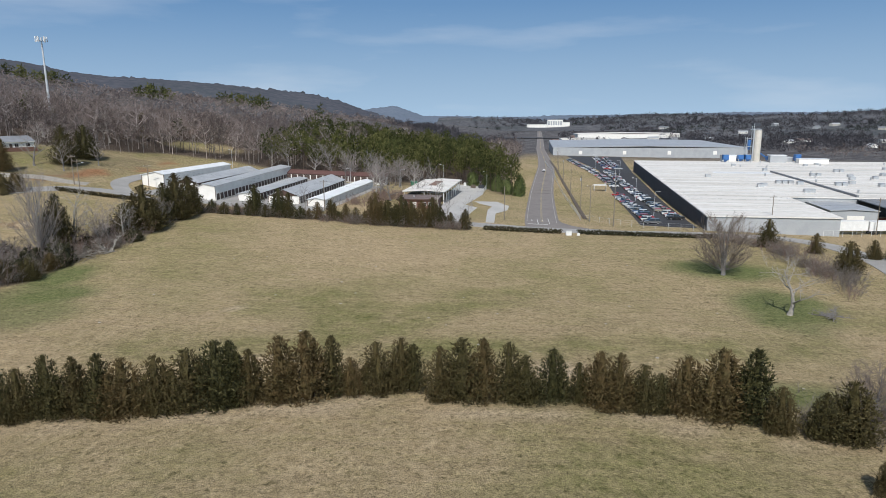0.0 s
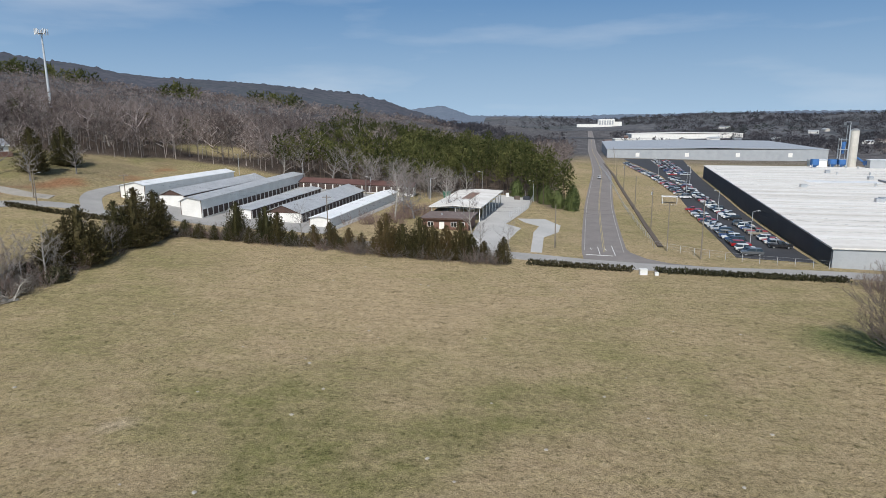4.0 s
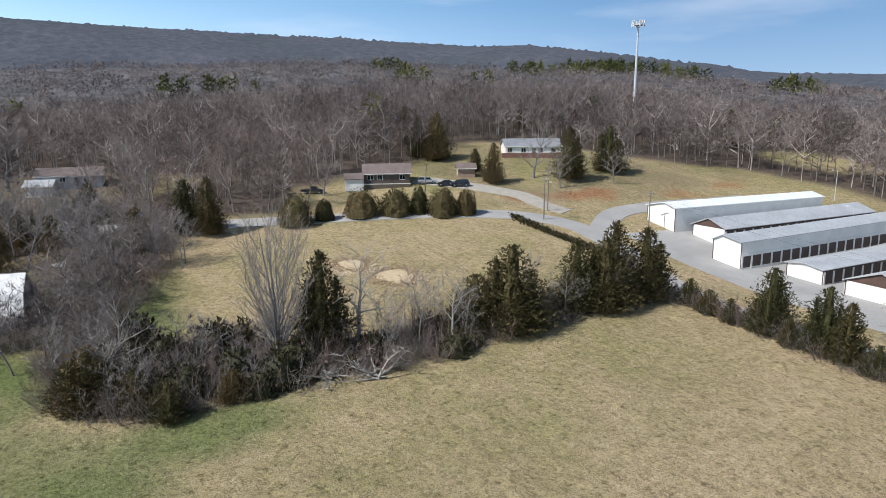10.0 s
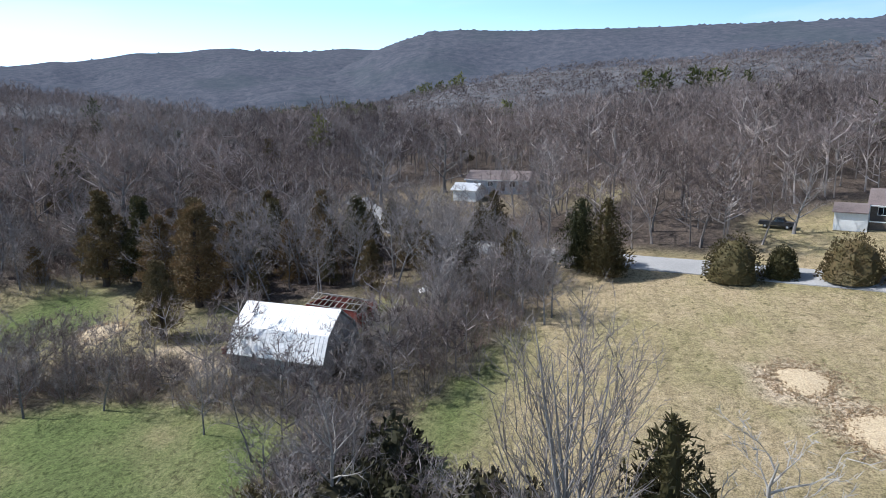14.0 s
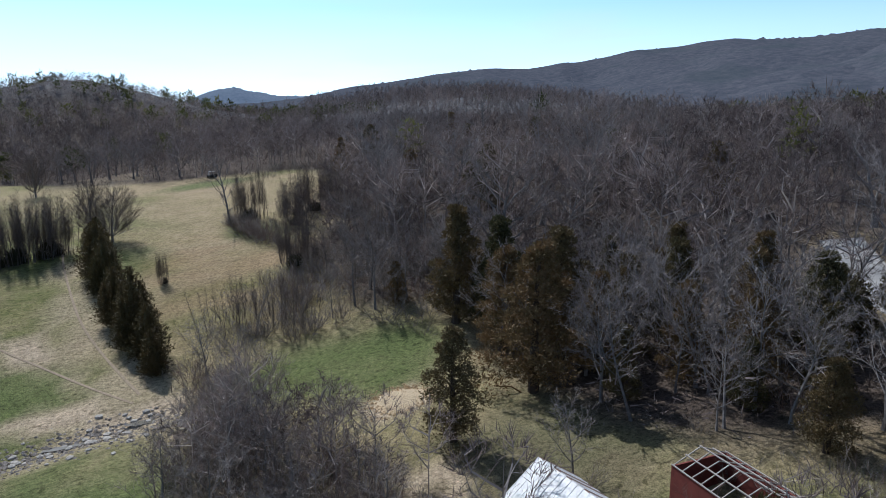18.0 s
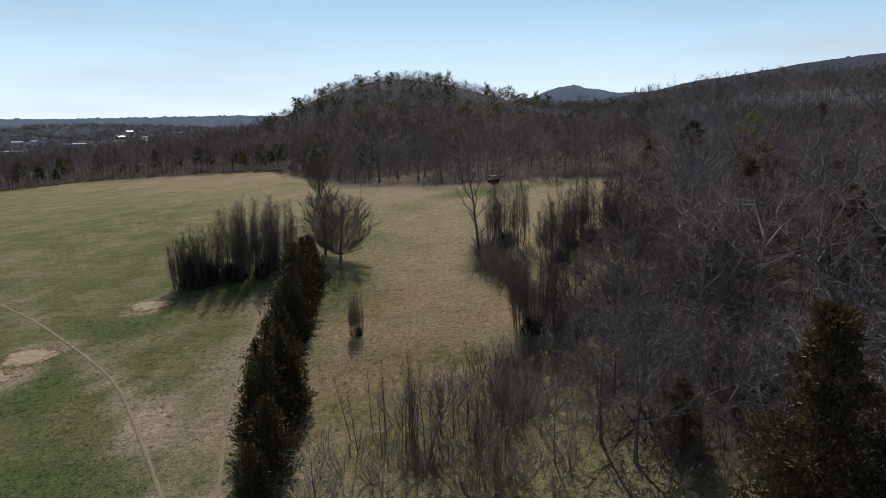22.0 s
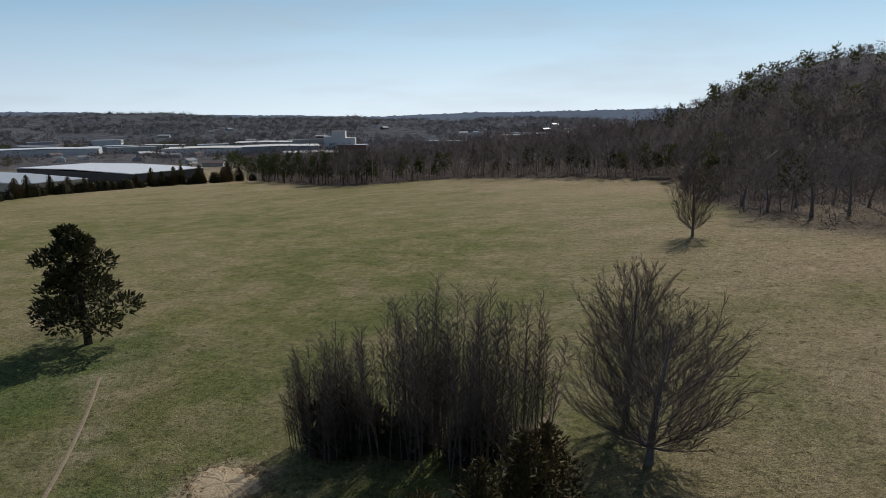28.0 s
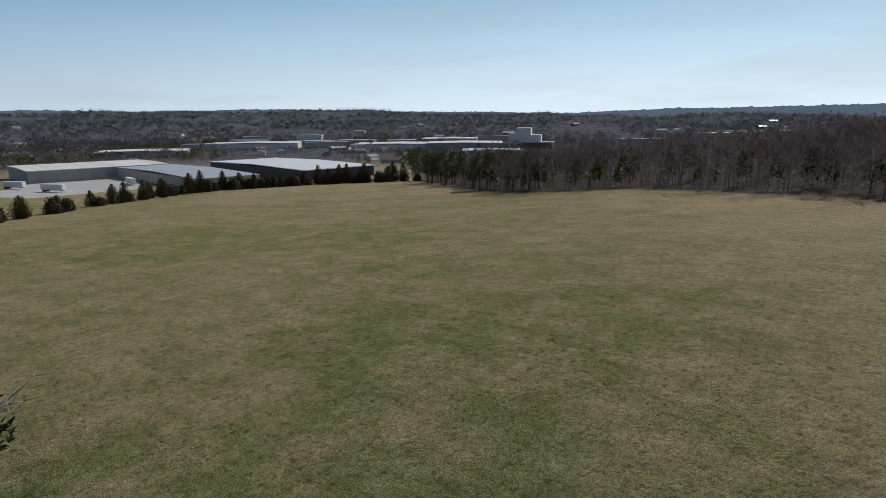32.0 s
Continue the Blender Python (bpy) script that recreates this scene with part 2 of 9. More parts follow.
M = {
    "ground": mat("ground", build_ground),
    "asphalt": worn("asphalt", (0.165, 0.148, 0.140), (0.235, 0.212, 0.200), 0.25, 0.9, fine=6, grain=0.3),
    "old_asphalt": worn("old_asphalt", (0.25, 0.245, 0.235), (0.36, 0.35, 0.335), 0.15, 0.9, fine=5, grain=0.3),
    "new_asphalt": worn("new_asphalt", (0.030, 0.031, 0.036), (0.05, 0.051, 0.056), 0.1, 0.85, fine=5, grain=0.3),
    "concrete": worn("concrete", (0.36, 0.355, 0.345), (0.50, 0.49, 0.47), 0.12, 0.9, fine=4, grain=0.3),
    "gravel": worn("gravel", (0.24, 0.22, 0.19), (0.40, 0.37, 0.32), 0.6, 0.95, fine=9, grain=0.5),
    "paint_white": worn("paint_white", (0.62, 0.62, 0.60), (0.78, 0.78, 0.76), 0.8, 0.6),
    "paint_dull": worn("paint_dull", (0.34, 0.33, 0.31), (0.50, 0.49, 0.47), 0.8, 0.7),
    "paint_yellow": worn("paint_yellow", (0.36, 0.29, 0.13), (0.44, 0.36, 0.17), 0.8, 0.6),
    "white_wall": worn("white_wall", (0.66, 0.64, 0.595), (0.80, 0.775, 0.73), 0.35, 0.65, fine=3, grain=0.12),
    "grey_wall": worn("grey_wall", (0.30, 0.315, 0.33), (0.38, 0.39, 0.40), 0.2, 0.6, fine=3, grain=0.12),
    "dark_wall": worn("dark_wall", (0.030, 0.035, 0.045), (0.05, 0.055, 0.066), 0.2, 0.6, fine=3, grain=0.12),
    "white_roof": mat("white_roof", build_roof),
    "metal_roof": worn("metal_roof", (0.42, 0.43, 0.44), (0.58, 0.585, 0.59), 0.3, 0.42, 0.35, fine=2, grain=0.25),
    "bright_roof": worn("bright_roof", (0.68, 0.70, 0.71), (0.82, 0.83, 0.84), 0.3, 0.45, 0.1, fine=2, grain=0.15),
    "grey_roof": worn("grey_roof", (0.17, 0.18, 0.195), (0.25, 0.26, 0.275), 0.05, 0.6, fine=0.5, grain=0.3),
    "red_roof": worn("red_roof", (0.098, 0.048, 0.040), (0.14, 0.074, 0.062), 0.4, 0.6, fine=2, grain=0.2),
    "brown_roof": worn("brown_roof", (0.120, 0.090, 0.080), (0.19, 0.150, 0.138), 0.5, 0.85, fine=5, grain=0.4),
    "brown_trim": worn("brown_trim", (0.060, 0.034, 0.026), (0.10, 0.058, 0.044), 0.8, 0.7),
    "door": worn("door", (0.055, 0.035, 0.028), (0.10, 0.068, 0.055), 0.8, 0.6),
    "brick": worn("brick", (0.13, 0.065, 0.048), (0.21, 0.115, 0.085), 2.0, 0.85, fine=12, grain=0.4),
    "wood_dark": worn("wood_dark", (0.07, 0.052, 0.04), (0.14, 0.11, 0.085), 1.5, 0.85, fine=14, grain=0.4),
    "wood_red": worn("wood_red", (0.12, 0.024, 0.018), (0.22, 0.05, 0.038), 1.2, 0.85, fine=10, grain=0.4),
    "wood_grey": worn("wood_grey", (0.26, 0.235, 0.205), (0.42, 0.39, 0.35), 1.5, 0.9, fine=14, grain=0.4),
    "shed_wall": worn("shed_wall", (0.24, 0.165, 0.12), (0.34, 0.245, 0.185), 1.2, 0.85, fine=10, grain=0.3),
    "tin": worn("tin", (0.58, 0.57, 0.55), (0.84, 0.83, 0.81), 0.7, 0.6, 0.05, fine=5, grain=0.25),
    "rust": worn("rust", (0.16, 0.09, 0.06), (0.32, 0.21, 0.16), 0.9, 0.7, 0.2, fine=6, grain=0.4),
    "steel": worn("steel", (0.42, 0.43, 0.44), (0.56, 0.57, 0.58), 0.8, 0.4, 0.7),
    "galvanised": worn("galvanised", (0.46, 0.47, 0.48), (0.62, 0.63, 0.64), 0.3, 0.5, 0.3),
    "rubber": worn("rubber", (0.012, 0.012, 0.012), (0.025, 0.025, 0.025), 3, 0.8),
    "blue": worn("blue", (0.03, 0.10, 0.28), (0.05, 0.16, 0.38), 0.5, 0.5),
    "green_paint": worn("green_paint", (0.012, 0.11, 0.06), (0.02, 0.16, 0.09), 0.6, 0.5),
    "silo": worn("silo", (0.42, 0.39, 0.34), (0.56, 0.53, 0.47), 0.3, 0.8, fine=2, grain=0.3),
    "pole_wood": worn("pole_wood", (0.14, 0.115, 0.09), (0.24, 0.205, 0.165), 1.0, 0.9, fine=8, grain=0.3),
    "wire": worn("wire", (0.02, 0.02, 0.02), (0.04, 0.04, 0.04), 1.0, 0.6),
    "cedar": foliage("cedar", (0.014, 0.018, 0.008), (0.090, 0.084, 0.032), (0.140, 0.093, 0.042), 0.65),
    "old_cedar": foliage("old_cedar", (0.030, 0.036, 0.016), (0.140, 0.124, 0.054), (0.205, 0.125, 0.060), 0.9),
    "pine": foliage("pine", (0.026, 0.044, 0.014), (0.135, 0.160, 0.054), (0.12, 0.115, 0.045), 0.2),
    "shrub": foliage("shrub", (0.125, 0.110, 0.098), (0.36, 0.325, 0.295), (0.20, 0.155, 0.12), 0.3, passing=0.45),
    "hedge": foliage("hedge", (0.020, 0.022, 0.011), (0.068, 0.066, 0.033), (0.09, 0.06, 0.03), 0.4),
    "needle_trunk": bark("needle_trunk", (0.060, 0.043, 0.032), (0.11, 0.085, 0.066)),
    "bark": bark("bark", (0.125, 0.115, 0.108), (0.29, 0.272, 0.26)),
    "pale_bark": bark("pale_bark", (0.28, 0.255, 0.225), (0.42, 0.39, 0.35)),
    "twig": bark("twig", (0.18, 0.155, 0.142), (0.36, 0.318, 0.292)),
    "stem_brown": bark("stem_brown", (0.125, 0.098, 0.082), (0.215, 0.175, 0.150)),
    "twig_red": bark("twig_red", (0.17, 0.115, 0.095), (0.25, 0.18, 0.155)),
    "path_dirt": worn("path_dirt", (0.20, 0.15, 0.095), (0.32, 0.25, 0.17), 0.9, 0.95, fine=7, grain=0.6),
    "hay": worn("hay", (0.36, 0.275, 0.165), (0.52, 0.415, 0.27), 0.7, 0.95, fine=7, grain=0.6),
    "stone": worn("stone", (0.28, 0.25, 0.21), (0.46, 0.43, 0.38), 1.5, 0.9, fine=9, grain=0.4),
}


def build_glass(nt, p):
    p.inputs["Base Color"].default_value = (0.012, 0.016, 0.020, 1)
    p.inputs["Roughness"].default_value = 0.08
    p.inputs["Specular IOR Level"].default_value = 0.7


M["glass"] = mat("glass", build_glass)


def build_water(nt, p):
    p.inputs["Base Color"].default_value = (0.13, 0.115, 0.085, 1)
    p.inputs["Roughness"].default_value = 0.2
    bump(nt, p, noise_at(nt, 2.0, 3), 0.1, 0.05)


M["water"] = mat("water", build_water)


def car_paint(name, c, metal=0.05):
    def build(nt, p):
        p.inputs["Base Color"].default_value = (*c, 1)
        p.inputs["Metallic"].default_value, p.inputs["Roughness"].default_value = metal, 0.28
        p.inputs["Coat Weight"].default_value = 0.2
        dirt = ramp(nt, noise_at(nt, 1.5, 3), [(0.4, c), (0.8, tuple(v * 0.75 + 0.05 for v in c))])
        nt.links.new(dirt, p.inputs["Base Color"])
    return mat(name, build)


PAINT = {k: car_paint("car_" + k, c) for k, c in dict(white=(0.72, 0.72, 0.71), silver=(0.42, 0.43, 0.45), black=(0.012, 0.012, 0.014),
         grey=(0.10, 0.105, 0.11), red=(0.32, 0.012, 0.014), blue=(0.03, 0.06, 0.16), tan=(0.30, 0.26, 0.20), navy=(0.010, 0.014, 0.030)).items()}
SLOPE = (1.6, -0.0577, -0.0044)
SWELLS = [(-123, 76, 85, -8.7), (7, 293, 85, -5.5), (-225, 245, 60, 3.8), (-108, 35, 24, -3.6), (-72, 147, 120, -1.9),
          (-135, -169, 24, -3.9), (-87, 219, 24, -2.8), (-228, 285, 120, 6.2), (32, -141, 60, -2.8), (6, 117, 32, -1.3),
          (-224, -52, 45, 2.0), (-122, 259, 32, -2.6), (81, 84, 24, -2.0), (-174, 58, 24, -2.9)]
KNOBS = [(-168, -335, 57, 72, 35), (-80, -365, 95, 70, 8)]
# wooded slopes near by: bearing from north (west positive), rise of the tree tops in degrees
NEAR_AZ = [-180, -172, -5, 0, 4, 8, 13, 18, 24, 30, 34, 38, 44, 53, 63, 68, 75, 82, 90, 95, 99, 105, 112, 120, 126, 131, 139, 146, 154, 160, 170, 180]
NEAR_EL = [-1.6, -2.4, -2.4, -1.2, 0.1, 0.6, 1.6, 2.3, 2.9, 3.5, 4.2, 4.7, 4.7, 5.0, 5.3, 5.4, 4.9, 4.8, 4.4, 3.6, 2.7, 1.3, 0.8, 1.2, 1.9, 2.5, 2.3, 1.6, 0.9, 0.2, -0.4, -1.6]


def height(x, y):
    """The lie of the land: local swells, wooded knobs and the first slopes round the valley."""
    x, y = np.asarray(x, float), np.asarray(y, float)
    cx, cy = np.clip(x, -250, 175), np.clip(y, -275, 410)
    z = SLOPE[0] + SLOPE[1] * cx + SLOPE[2] * cy
    for a, b, r, h in SWELLS:
        z = z + h * np.exp(-((cx - a) ** 2 + (cy - b) ** 2) / (2 * r * r))
    for a, b, rx, ry, h in KNOBS:
        z = z + (h + 4) * np.maximum(0, np.exp(-(((x - a) / rx) ** 2 + ((y - b) / ry) ** 2) / 2) - 0.1) / 0.9
    dx, dy = x + 62, y - 75
    r, az = np.hypot(dx, dy), np.degrees(np.arctan2(-dx, dy))
    el = np.interp(az, NEAR_AZ, NEAR_EL)
    hilly = np.clip((el + 1) / 2, 0, 1)
    top = 27 + 640 * np.tan(np.radians(el)) - 16.5
    first, last = 290 - 40 * hilly, 790 - 150 * hilly
    k = np.clip((r - first) / (last - first), 0, 1)
    k = k * (1 - 0.35 * hilly) + 0.35 * hilly * k * k * (3 - 2 * k)
    return np.maximum(z + (top - z) * k - 0.07 * np.maximum(r - last, 0) * hilly, -16)


# ---- mesh helpers ----
def h1(x, y):
    return float(ground_at(x, y))


def mesh_of(name, verts, faces, material=None):
    me = bpy.data.meshes.new(name)
    me.from_pydata([tuple(v) for v in verts], [], [tuple(f) for f in faces])
    if material is not None:
        me.materials.append(M[material] if isinstance(material, str) else material)
    return me


def thing(name, x=0.0, y=0.0, z=0.0, turn=0.0, label="", category="", group="", kind=""):
    ob = new(name)
    ob.empty_display_size = 0.5
    ob.matrix_basis = pose(x, y, z, 0, 0, turn)
    return tagged(ob, label, category, group, kind)


def piece(name, me, parent, label="", m=None):
    ob = new(name, me)
    if parent is not None:
        ob.parent = parent
    if m is not None:
        ob.matrix_basis = m
    if label:
        ob["label"] = label
    return ob


class Build:
    """Collects boxes, prisms and tubes into one mesh."""

    def __init__(self):
        self.v, self.f = [], []

    def add(self, verts, faces):
        n = len(self.v)
        self.v.extend([tuple(p) for p in verts])
        self.f.extend([tuple(i + n for i in q) for q in faces])
        return self

    def box(self, x0, y0, z0, x1, y1, z1, chamfer=0.0):
        c = min(chamfer, (x1 - x0) * 0.45, (y1 - y0) * 0.45)
        if c <= 0:
            p = [(x0, y0), (x1, y0), (x1, y1), (x0, y1)]
        else:
            p = [(x0 + c, y0), (x1 - c, y0), (x1, y0 + c), (x1, y1 - c), (x1 - c, y1), (x0 + c, y1), (x0, y1 - c), (x0, y0 + c)]
        return self.prism(p, z0, z1)

    def prism(self, outline, z0, z1):
        n = len(outline)
        v = [(x, y, z0) for x, y in outline] + [(x, y, z1) for x, y in outline]
        f = [tuple(reversed(range(n))), tuple(range(n, 2 * n))] + [(i, (i + 1) % n, n + (i + 1) % n, n + i) for i in range(n)]
        return self.add(v, f)

    def along(self, profile, axis, a, b):
        """A closed profile pushed from a to b along x ('x': profile in y, z) or y ('y': profile in x, z)."""
        n = len(profile)
        put = (lambda p, t: (t, p[0], p[1])) if axis == "x" else (lambda p, t: (p[0], t, p[1]))
        v = [put(p, a) for p in profile] + [put(p, b) for p in profile]
        f = [tuple(range(n)), tuple(reversed(range(n, 2 * n)))] + [(i, n + i, n + (i + 1) % n, (i + 1) % n) for i in range(n)]
        return self.add(v, f)

    def tube(self, p, q, r0, r1=None, n=8):
        r1 = r0 if r1 is None else r1
        p, q = Vector(p), Vector(q)
        d = (q - p).normalized()
        u = d.orthogonal().normalized()
        w = d.cross(u)
        v = []
        for c, r in ((p, r0), (q, r1)):
            v += [c + (u * math.cos(2 * math.pi * i / n) + w * math.sin(2 * math.pi * i / n)) * r for i in range(n)]
        f = [(i, (i + 1) % n, n + (i + 1) % n, n + i) for i in range(n)] + [tuple(reversed(range(n))), tuple(range(n, 2 * n))]
        return self.add(v, f)

    def mesh(self, name, material):
        return mesh_of(name, self.v, self.f, material)


def part(name, build, material, parent, label="", m=None):
    return piece(name, build.mesh(name, material), parent, label, m)


def inside(x, y, poly):
    """Which of the points lie in the polygon."""
    x, y = np.asarray(x, float), np.asarray(y, float)
    res = np.zeros(x.shape, bool)
    for (ax, ay), (bx, by) in zip(poly, poly[1:] + poly[:1]):
        cross = ((ay > y) != (by > y)) & (x < (bx - ax) * (y - ay) / ((by - ay) or 1e-9) + ax)
        res ^= cross
    return res


def to_line(x, y, line):
    """The distance of points from a polyline."""
    x, y = np.asarray(x, float), np.asarray(y, float)
    best = np.full(x.shape, 1e9)
    for (ax, ay), (bx, by) in zip(line, line[1:]):
        dx, dy = bx - ax, by - ay
        k = np.clip(((x - ax) * dx + (y - ay) * dy) / (dx * dx + dy * dy), 0, 1)
        best = np.minimum(best, np.hypot(x - ax - k * dx, y - ay - k * dy))
    return best


def soft(v, a, b_):
    k = np.clip((v - a) / (b_ - a), 0, 1)
    return k * k * (3 - 2 * k)


def wobble(x, y, size, seed=0.0):
    """Smooth uneven values from -1 to 1."""
    s = seed * 1.7
    return (np.sin(x / size + 1.3 * np.sin(y / size * 0.7 + s) + s) + np.sin(y / size * 1.3 + 1.1 * np.sin(x / size * 0.9 + 2 + s)) +
            np.sin((x + y) / size * 2.3 + s * 2) * 0.5 + np.sin((x - y) / size * 3.1 + s) * 0.4) / 2.9


def resample(line, step):
    pts = [Vector((x, y)) for x, y in line]
    # one pass of corner rounding
    out = [pts[0]]
    for a, p, c in zip(pts, pts[1:], pts[2:]):
        for k in (0.0, 0.25, 0.5, 0.75, 1.0):
            s, e = p + (a - p) * 0.35, p + (c - p) * 0.35
            out.append((s * (1 - k) + p * k) * (1 - k) + (p * (1 - k) + e * k) * k)
    out.append(pts[-1])
    res, left = [out[0]], step
    for a, c in zip(out, out[1:]):
        d, at = (c - a).length, 0.0
        while d - at >= left:
            at += left
            res.append(a + (c - a) * (at / d))
            left = step
        left -= d - at
    if (res[-1] - out[-1]).length > step * 0.3:
        res.append(out[-1])
    return res


def ribbon(name, line, widths, material, lift=0.07, step=2.5, offset=0.0, skirt=0.25):
    """A strip laid over the ground along a line, with edges that go down into it."""
    pts = resample(line, step)
    n = len(pts)
    v, f = [], []
    for i, p in enumerate(pts):
        d = (pts[min(i + 1, n - 1)] - pts[max(i - 1, 0)]).normalized()
        side = Vector((-d.y, d.x))
        k = i / (n - 1)
        w = widths[0] + (widths[1] - widths[0]) * k if isinstance(widths, tuple) else widths
        for s, dz in ((-0.5, -skirt), (-0.5, 0), (-0.17, 0.02), (0.17, 0.02), (0.5, 0), (0.5, -skirt)):
            q = p + side * (offset + w * s)
            v.append((q.x, q.y, h1(q.x, q.y) + lift + dz))
    for i in range(n - 1):
        for j in range(5):
            a = i * 6 + j
            f.append((a, a + 6, a + 7, a + 1))
    return new(name, mesh_of(name, v, f, material))


def slab(name, outline, material, lift=0.06, step=3.0, parent=None):
    """A paved area draped over the ground."""
    xs, ys = [p[0] for p in outline], [p[1] for p in outline]
    bm = bmesh.new()
    bm.faces.new([bm.verts.new((x, y, 0)) for x, y in outline])
    for axis, lo, hi in ((0, min(xs), max(xs)), (1, min(ys), max(ys))):
        c = lo + step
        while c < hi:
            no = (1, 0, 0) if axis == 0 else (0, 1, 0)
            co = (c, 0, 0) if axis == 0 else (0, c, 0)
            bmesh.ops.bisect_plane(bm, geom=bm.verts[:] + bm.edges[:] + bm.faces[:], plane_co=co, plane_no=no)
            c += step
    edge = [e for e in bm.edges if e.is_boundary]
    for v in bm.verts:
        v.co.z = h1(v.co.x, v.co.y) + lift
    ext = bmesh.ops.extrude_edge_only(bm, edges=edge)
    for v in ext["geom"]:
        if isinstance(v, bmesh.types.BMVert):
            v.co.z -= 0.3
    bmesh.ops.recalc_face_normals(bm, faces=bm.faces[:])
    me = bpy.data.meshes.new(name)
    bm.to_mesh(me)
    bm.free()
    me.materials.append(M[material])
    ob = new(name, me)
    if parent:
        ob.parent = parent
    return ob


# ---- the lie of woods, fields and roads ----
ROAD_N = [(19.5, 182), (19.8, 195), (23.5, 235), (30, 300), (45, 420), (63, 620), (82, 850), (108, 1120), (170, 1800)]
LANE = [(-106, 198), (-92, 192), (-80, 187), (-60, 186), (-40, 187), (-20, 188), (0, 185), (20, 181), (45, 180), (70, 181.5), (85, 178), (92, 168), (93, 152), (89, 134), (83, 112), (74, 88), (66, 60)]
ROAD_W = [(-106, 198), (-120, 200), (-131, 192), (-141, 175), (-152, 152), (-160, 132), (-168, 114), (-177, 101), (-188, 88), (-210, 74)]
DRIVE_ST = [(-112, 199), (-124, 215), (-125, 232), (-121, 262)]
DRIVE_HS = [(-128, 205), (-134, 203), (-143, 204), (-152, 199), (-160, 194), (-168, 188)]
BANK = [(-142, 201), (-137, 213), (-134, 232), (-129, 247), (-131, 268), (-138, 286)]
CREEK = [(-60, 55), (-82, 49), (-95, 44), (-108, 42), (-116, 45), (-124, 33), (-138, 22), (-150, 12)]
TRACK = [(-62, -32), (-70.4, -22.9), (-75.8, -18), (-82.1, -11.6), (-91, -1.1), (-98.4, 7.9), (-106, 24), (-112, 38)]
TRACK_S = [(-112, -90), (-111.4, -63), (-110.2, -57.2), (-112.2, -43.2), (-114.2, -34.9), (-115.5, -30.6), (-113, -14), (-111, 12), (-113, 36)]
WOOD_EDGE = [(66, 900), (36, 560), (24, 420), (16, 330), (-20, 300), (-62, 287), (-96, 290), (-116, 297), (-142, 292), (-150, 280), (-168, 262), (-196, 248), (-204, 226), (-190, 206), (-182, 192),
             (-178, 172), (-166, 160), (-159, 148), (-166, 132), (-164, 122), (-158, 110), (-157, 98), (-147, 91), (-142, 80), (-145, 68), (-150, 57), (-154, 46), (-151, 38), (-143, 34), (-148, 20), (-150, 4), (-164, -6),
             (-183, -37), (-189, -71), (-176, -82), (-150, -90), (-128, -106), (-116, -150), (-104, -188), (-84, -195), (-8, -220), (28, -199),
             (60, -216), (123, -253), (330, -455), (700, -815), (700, -1400), (-4400, -1400), (-4400, 4400), (-20, 4400)]
PINES = [(-98, 292), (-80, 289), (-60, 287), (-39, 284), (-11, 303), (2, 298), (11, 272), (16, 270), (15, 310), (6, 380), (4, 450), (10, 560), (10, 700), (-60, 560), (-110, 420)]
CLEARINGS = [(-172, 161, 6, 6), (-168, 176, 13, 12), (-140, 330, 20, 16), (-210, 108, 20, 14), (-136, 50, 13, 10), (-206, 128, 12, 10), (-206, 92, 9, 6)]


def wood_at(x, y):
    k = inside(x, y, WOOD_EDGE) | inside(x, y, PINES)
    for a, b_, rx, ry in CLEARINGS:
        k = k & ~((((x - a) / rx) ** 2 + ((y - b_) / ry) ** 2) < 1)
    return k & (to_line(x, y, ROAD_W) > 3.6) & (to_line(x, y, ROAD_N) > 9)


def land(x, y):
    """The ground as built: the lie of the land with small unevenness, the creek's bed and gullies on the hills."""
    x, y = np.asarray(x, float), np.asarray(y, float)
    z, r = height(x, y), np.hypot(x + 62, y - 75)
    z = z + 0.12 * wobble(x, y, 9.0, 1) * np.exp(-(r / 300) ** 4)
    z = z - 0.6 * np.exp(-(to_line(x, y, CREEK) / 2.4) ** 2)
    z = z + 1.3 * soft(np.interp(y, [201, 214, 232, 256, 285], [-142, -133, -131, -136, -140]) - x, -1.5, 2.5) * soft(30 - np.abs(y - 240), 0, 14) * soft(x, -190, -150)
    canopy = 8.5 * soft(r, 320, 400) * soft(1900 - r, 0, 600) * inside(x, y, WOOD_EDGE) * soft(-60 - x, 0, 60)
    return z + canopy + 4 * wobble(x, y, 150, 3) * soft(r, 350, 600) * soft(z, 5, 50)


def spaced(lo, hi, step, end, growth):
    mid = list(np.arange(lo, hi + 0.01, step))
    out, s, p = [], step, hi
    while p < end:
        s *= growth
        p += s
        out.append(p)
    neg, s, p = [], step, lo
    while p > -end:
        s *= growth
        p -= s
        neg.append(p)
    return np.array(neg[::-1] + mid + out)


gx, gy = spaced(-255, 160, 2.5, 4700, 1.08), spaced(-265, 330, 2.5, 4700, 1.08)
X, Y = np.meshgrid(gx, gy)
Z = land(X, Y)
nx, ny = len(gx), len(gy)


def ground_at(x, y):
    """The height of the ground sheet itself, between its grid points."""
    x, y = np.asarray(x, float), np.asarray(y, float)
    i, j = np.clip(np.searchsorted(gx, x) - 1, 0, nx - 2), np.clip(np.searchsorted(gy, y) - 1, 0, ny - 2)
    u, v = (x - gx[i]) / (gx[i + 1] - gx[i]), (y - gy[j]) / (gy[j + 1] - gy[j])
    return (Z[j, i] * (1 - u) + Z[j, i + 1] * u) * (1 - v) + (Z[j + 1, i] * (1 - u) + Z[j + 1, i + 1] * u) * v


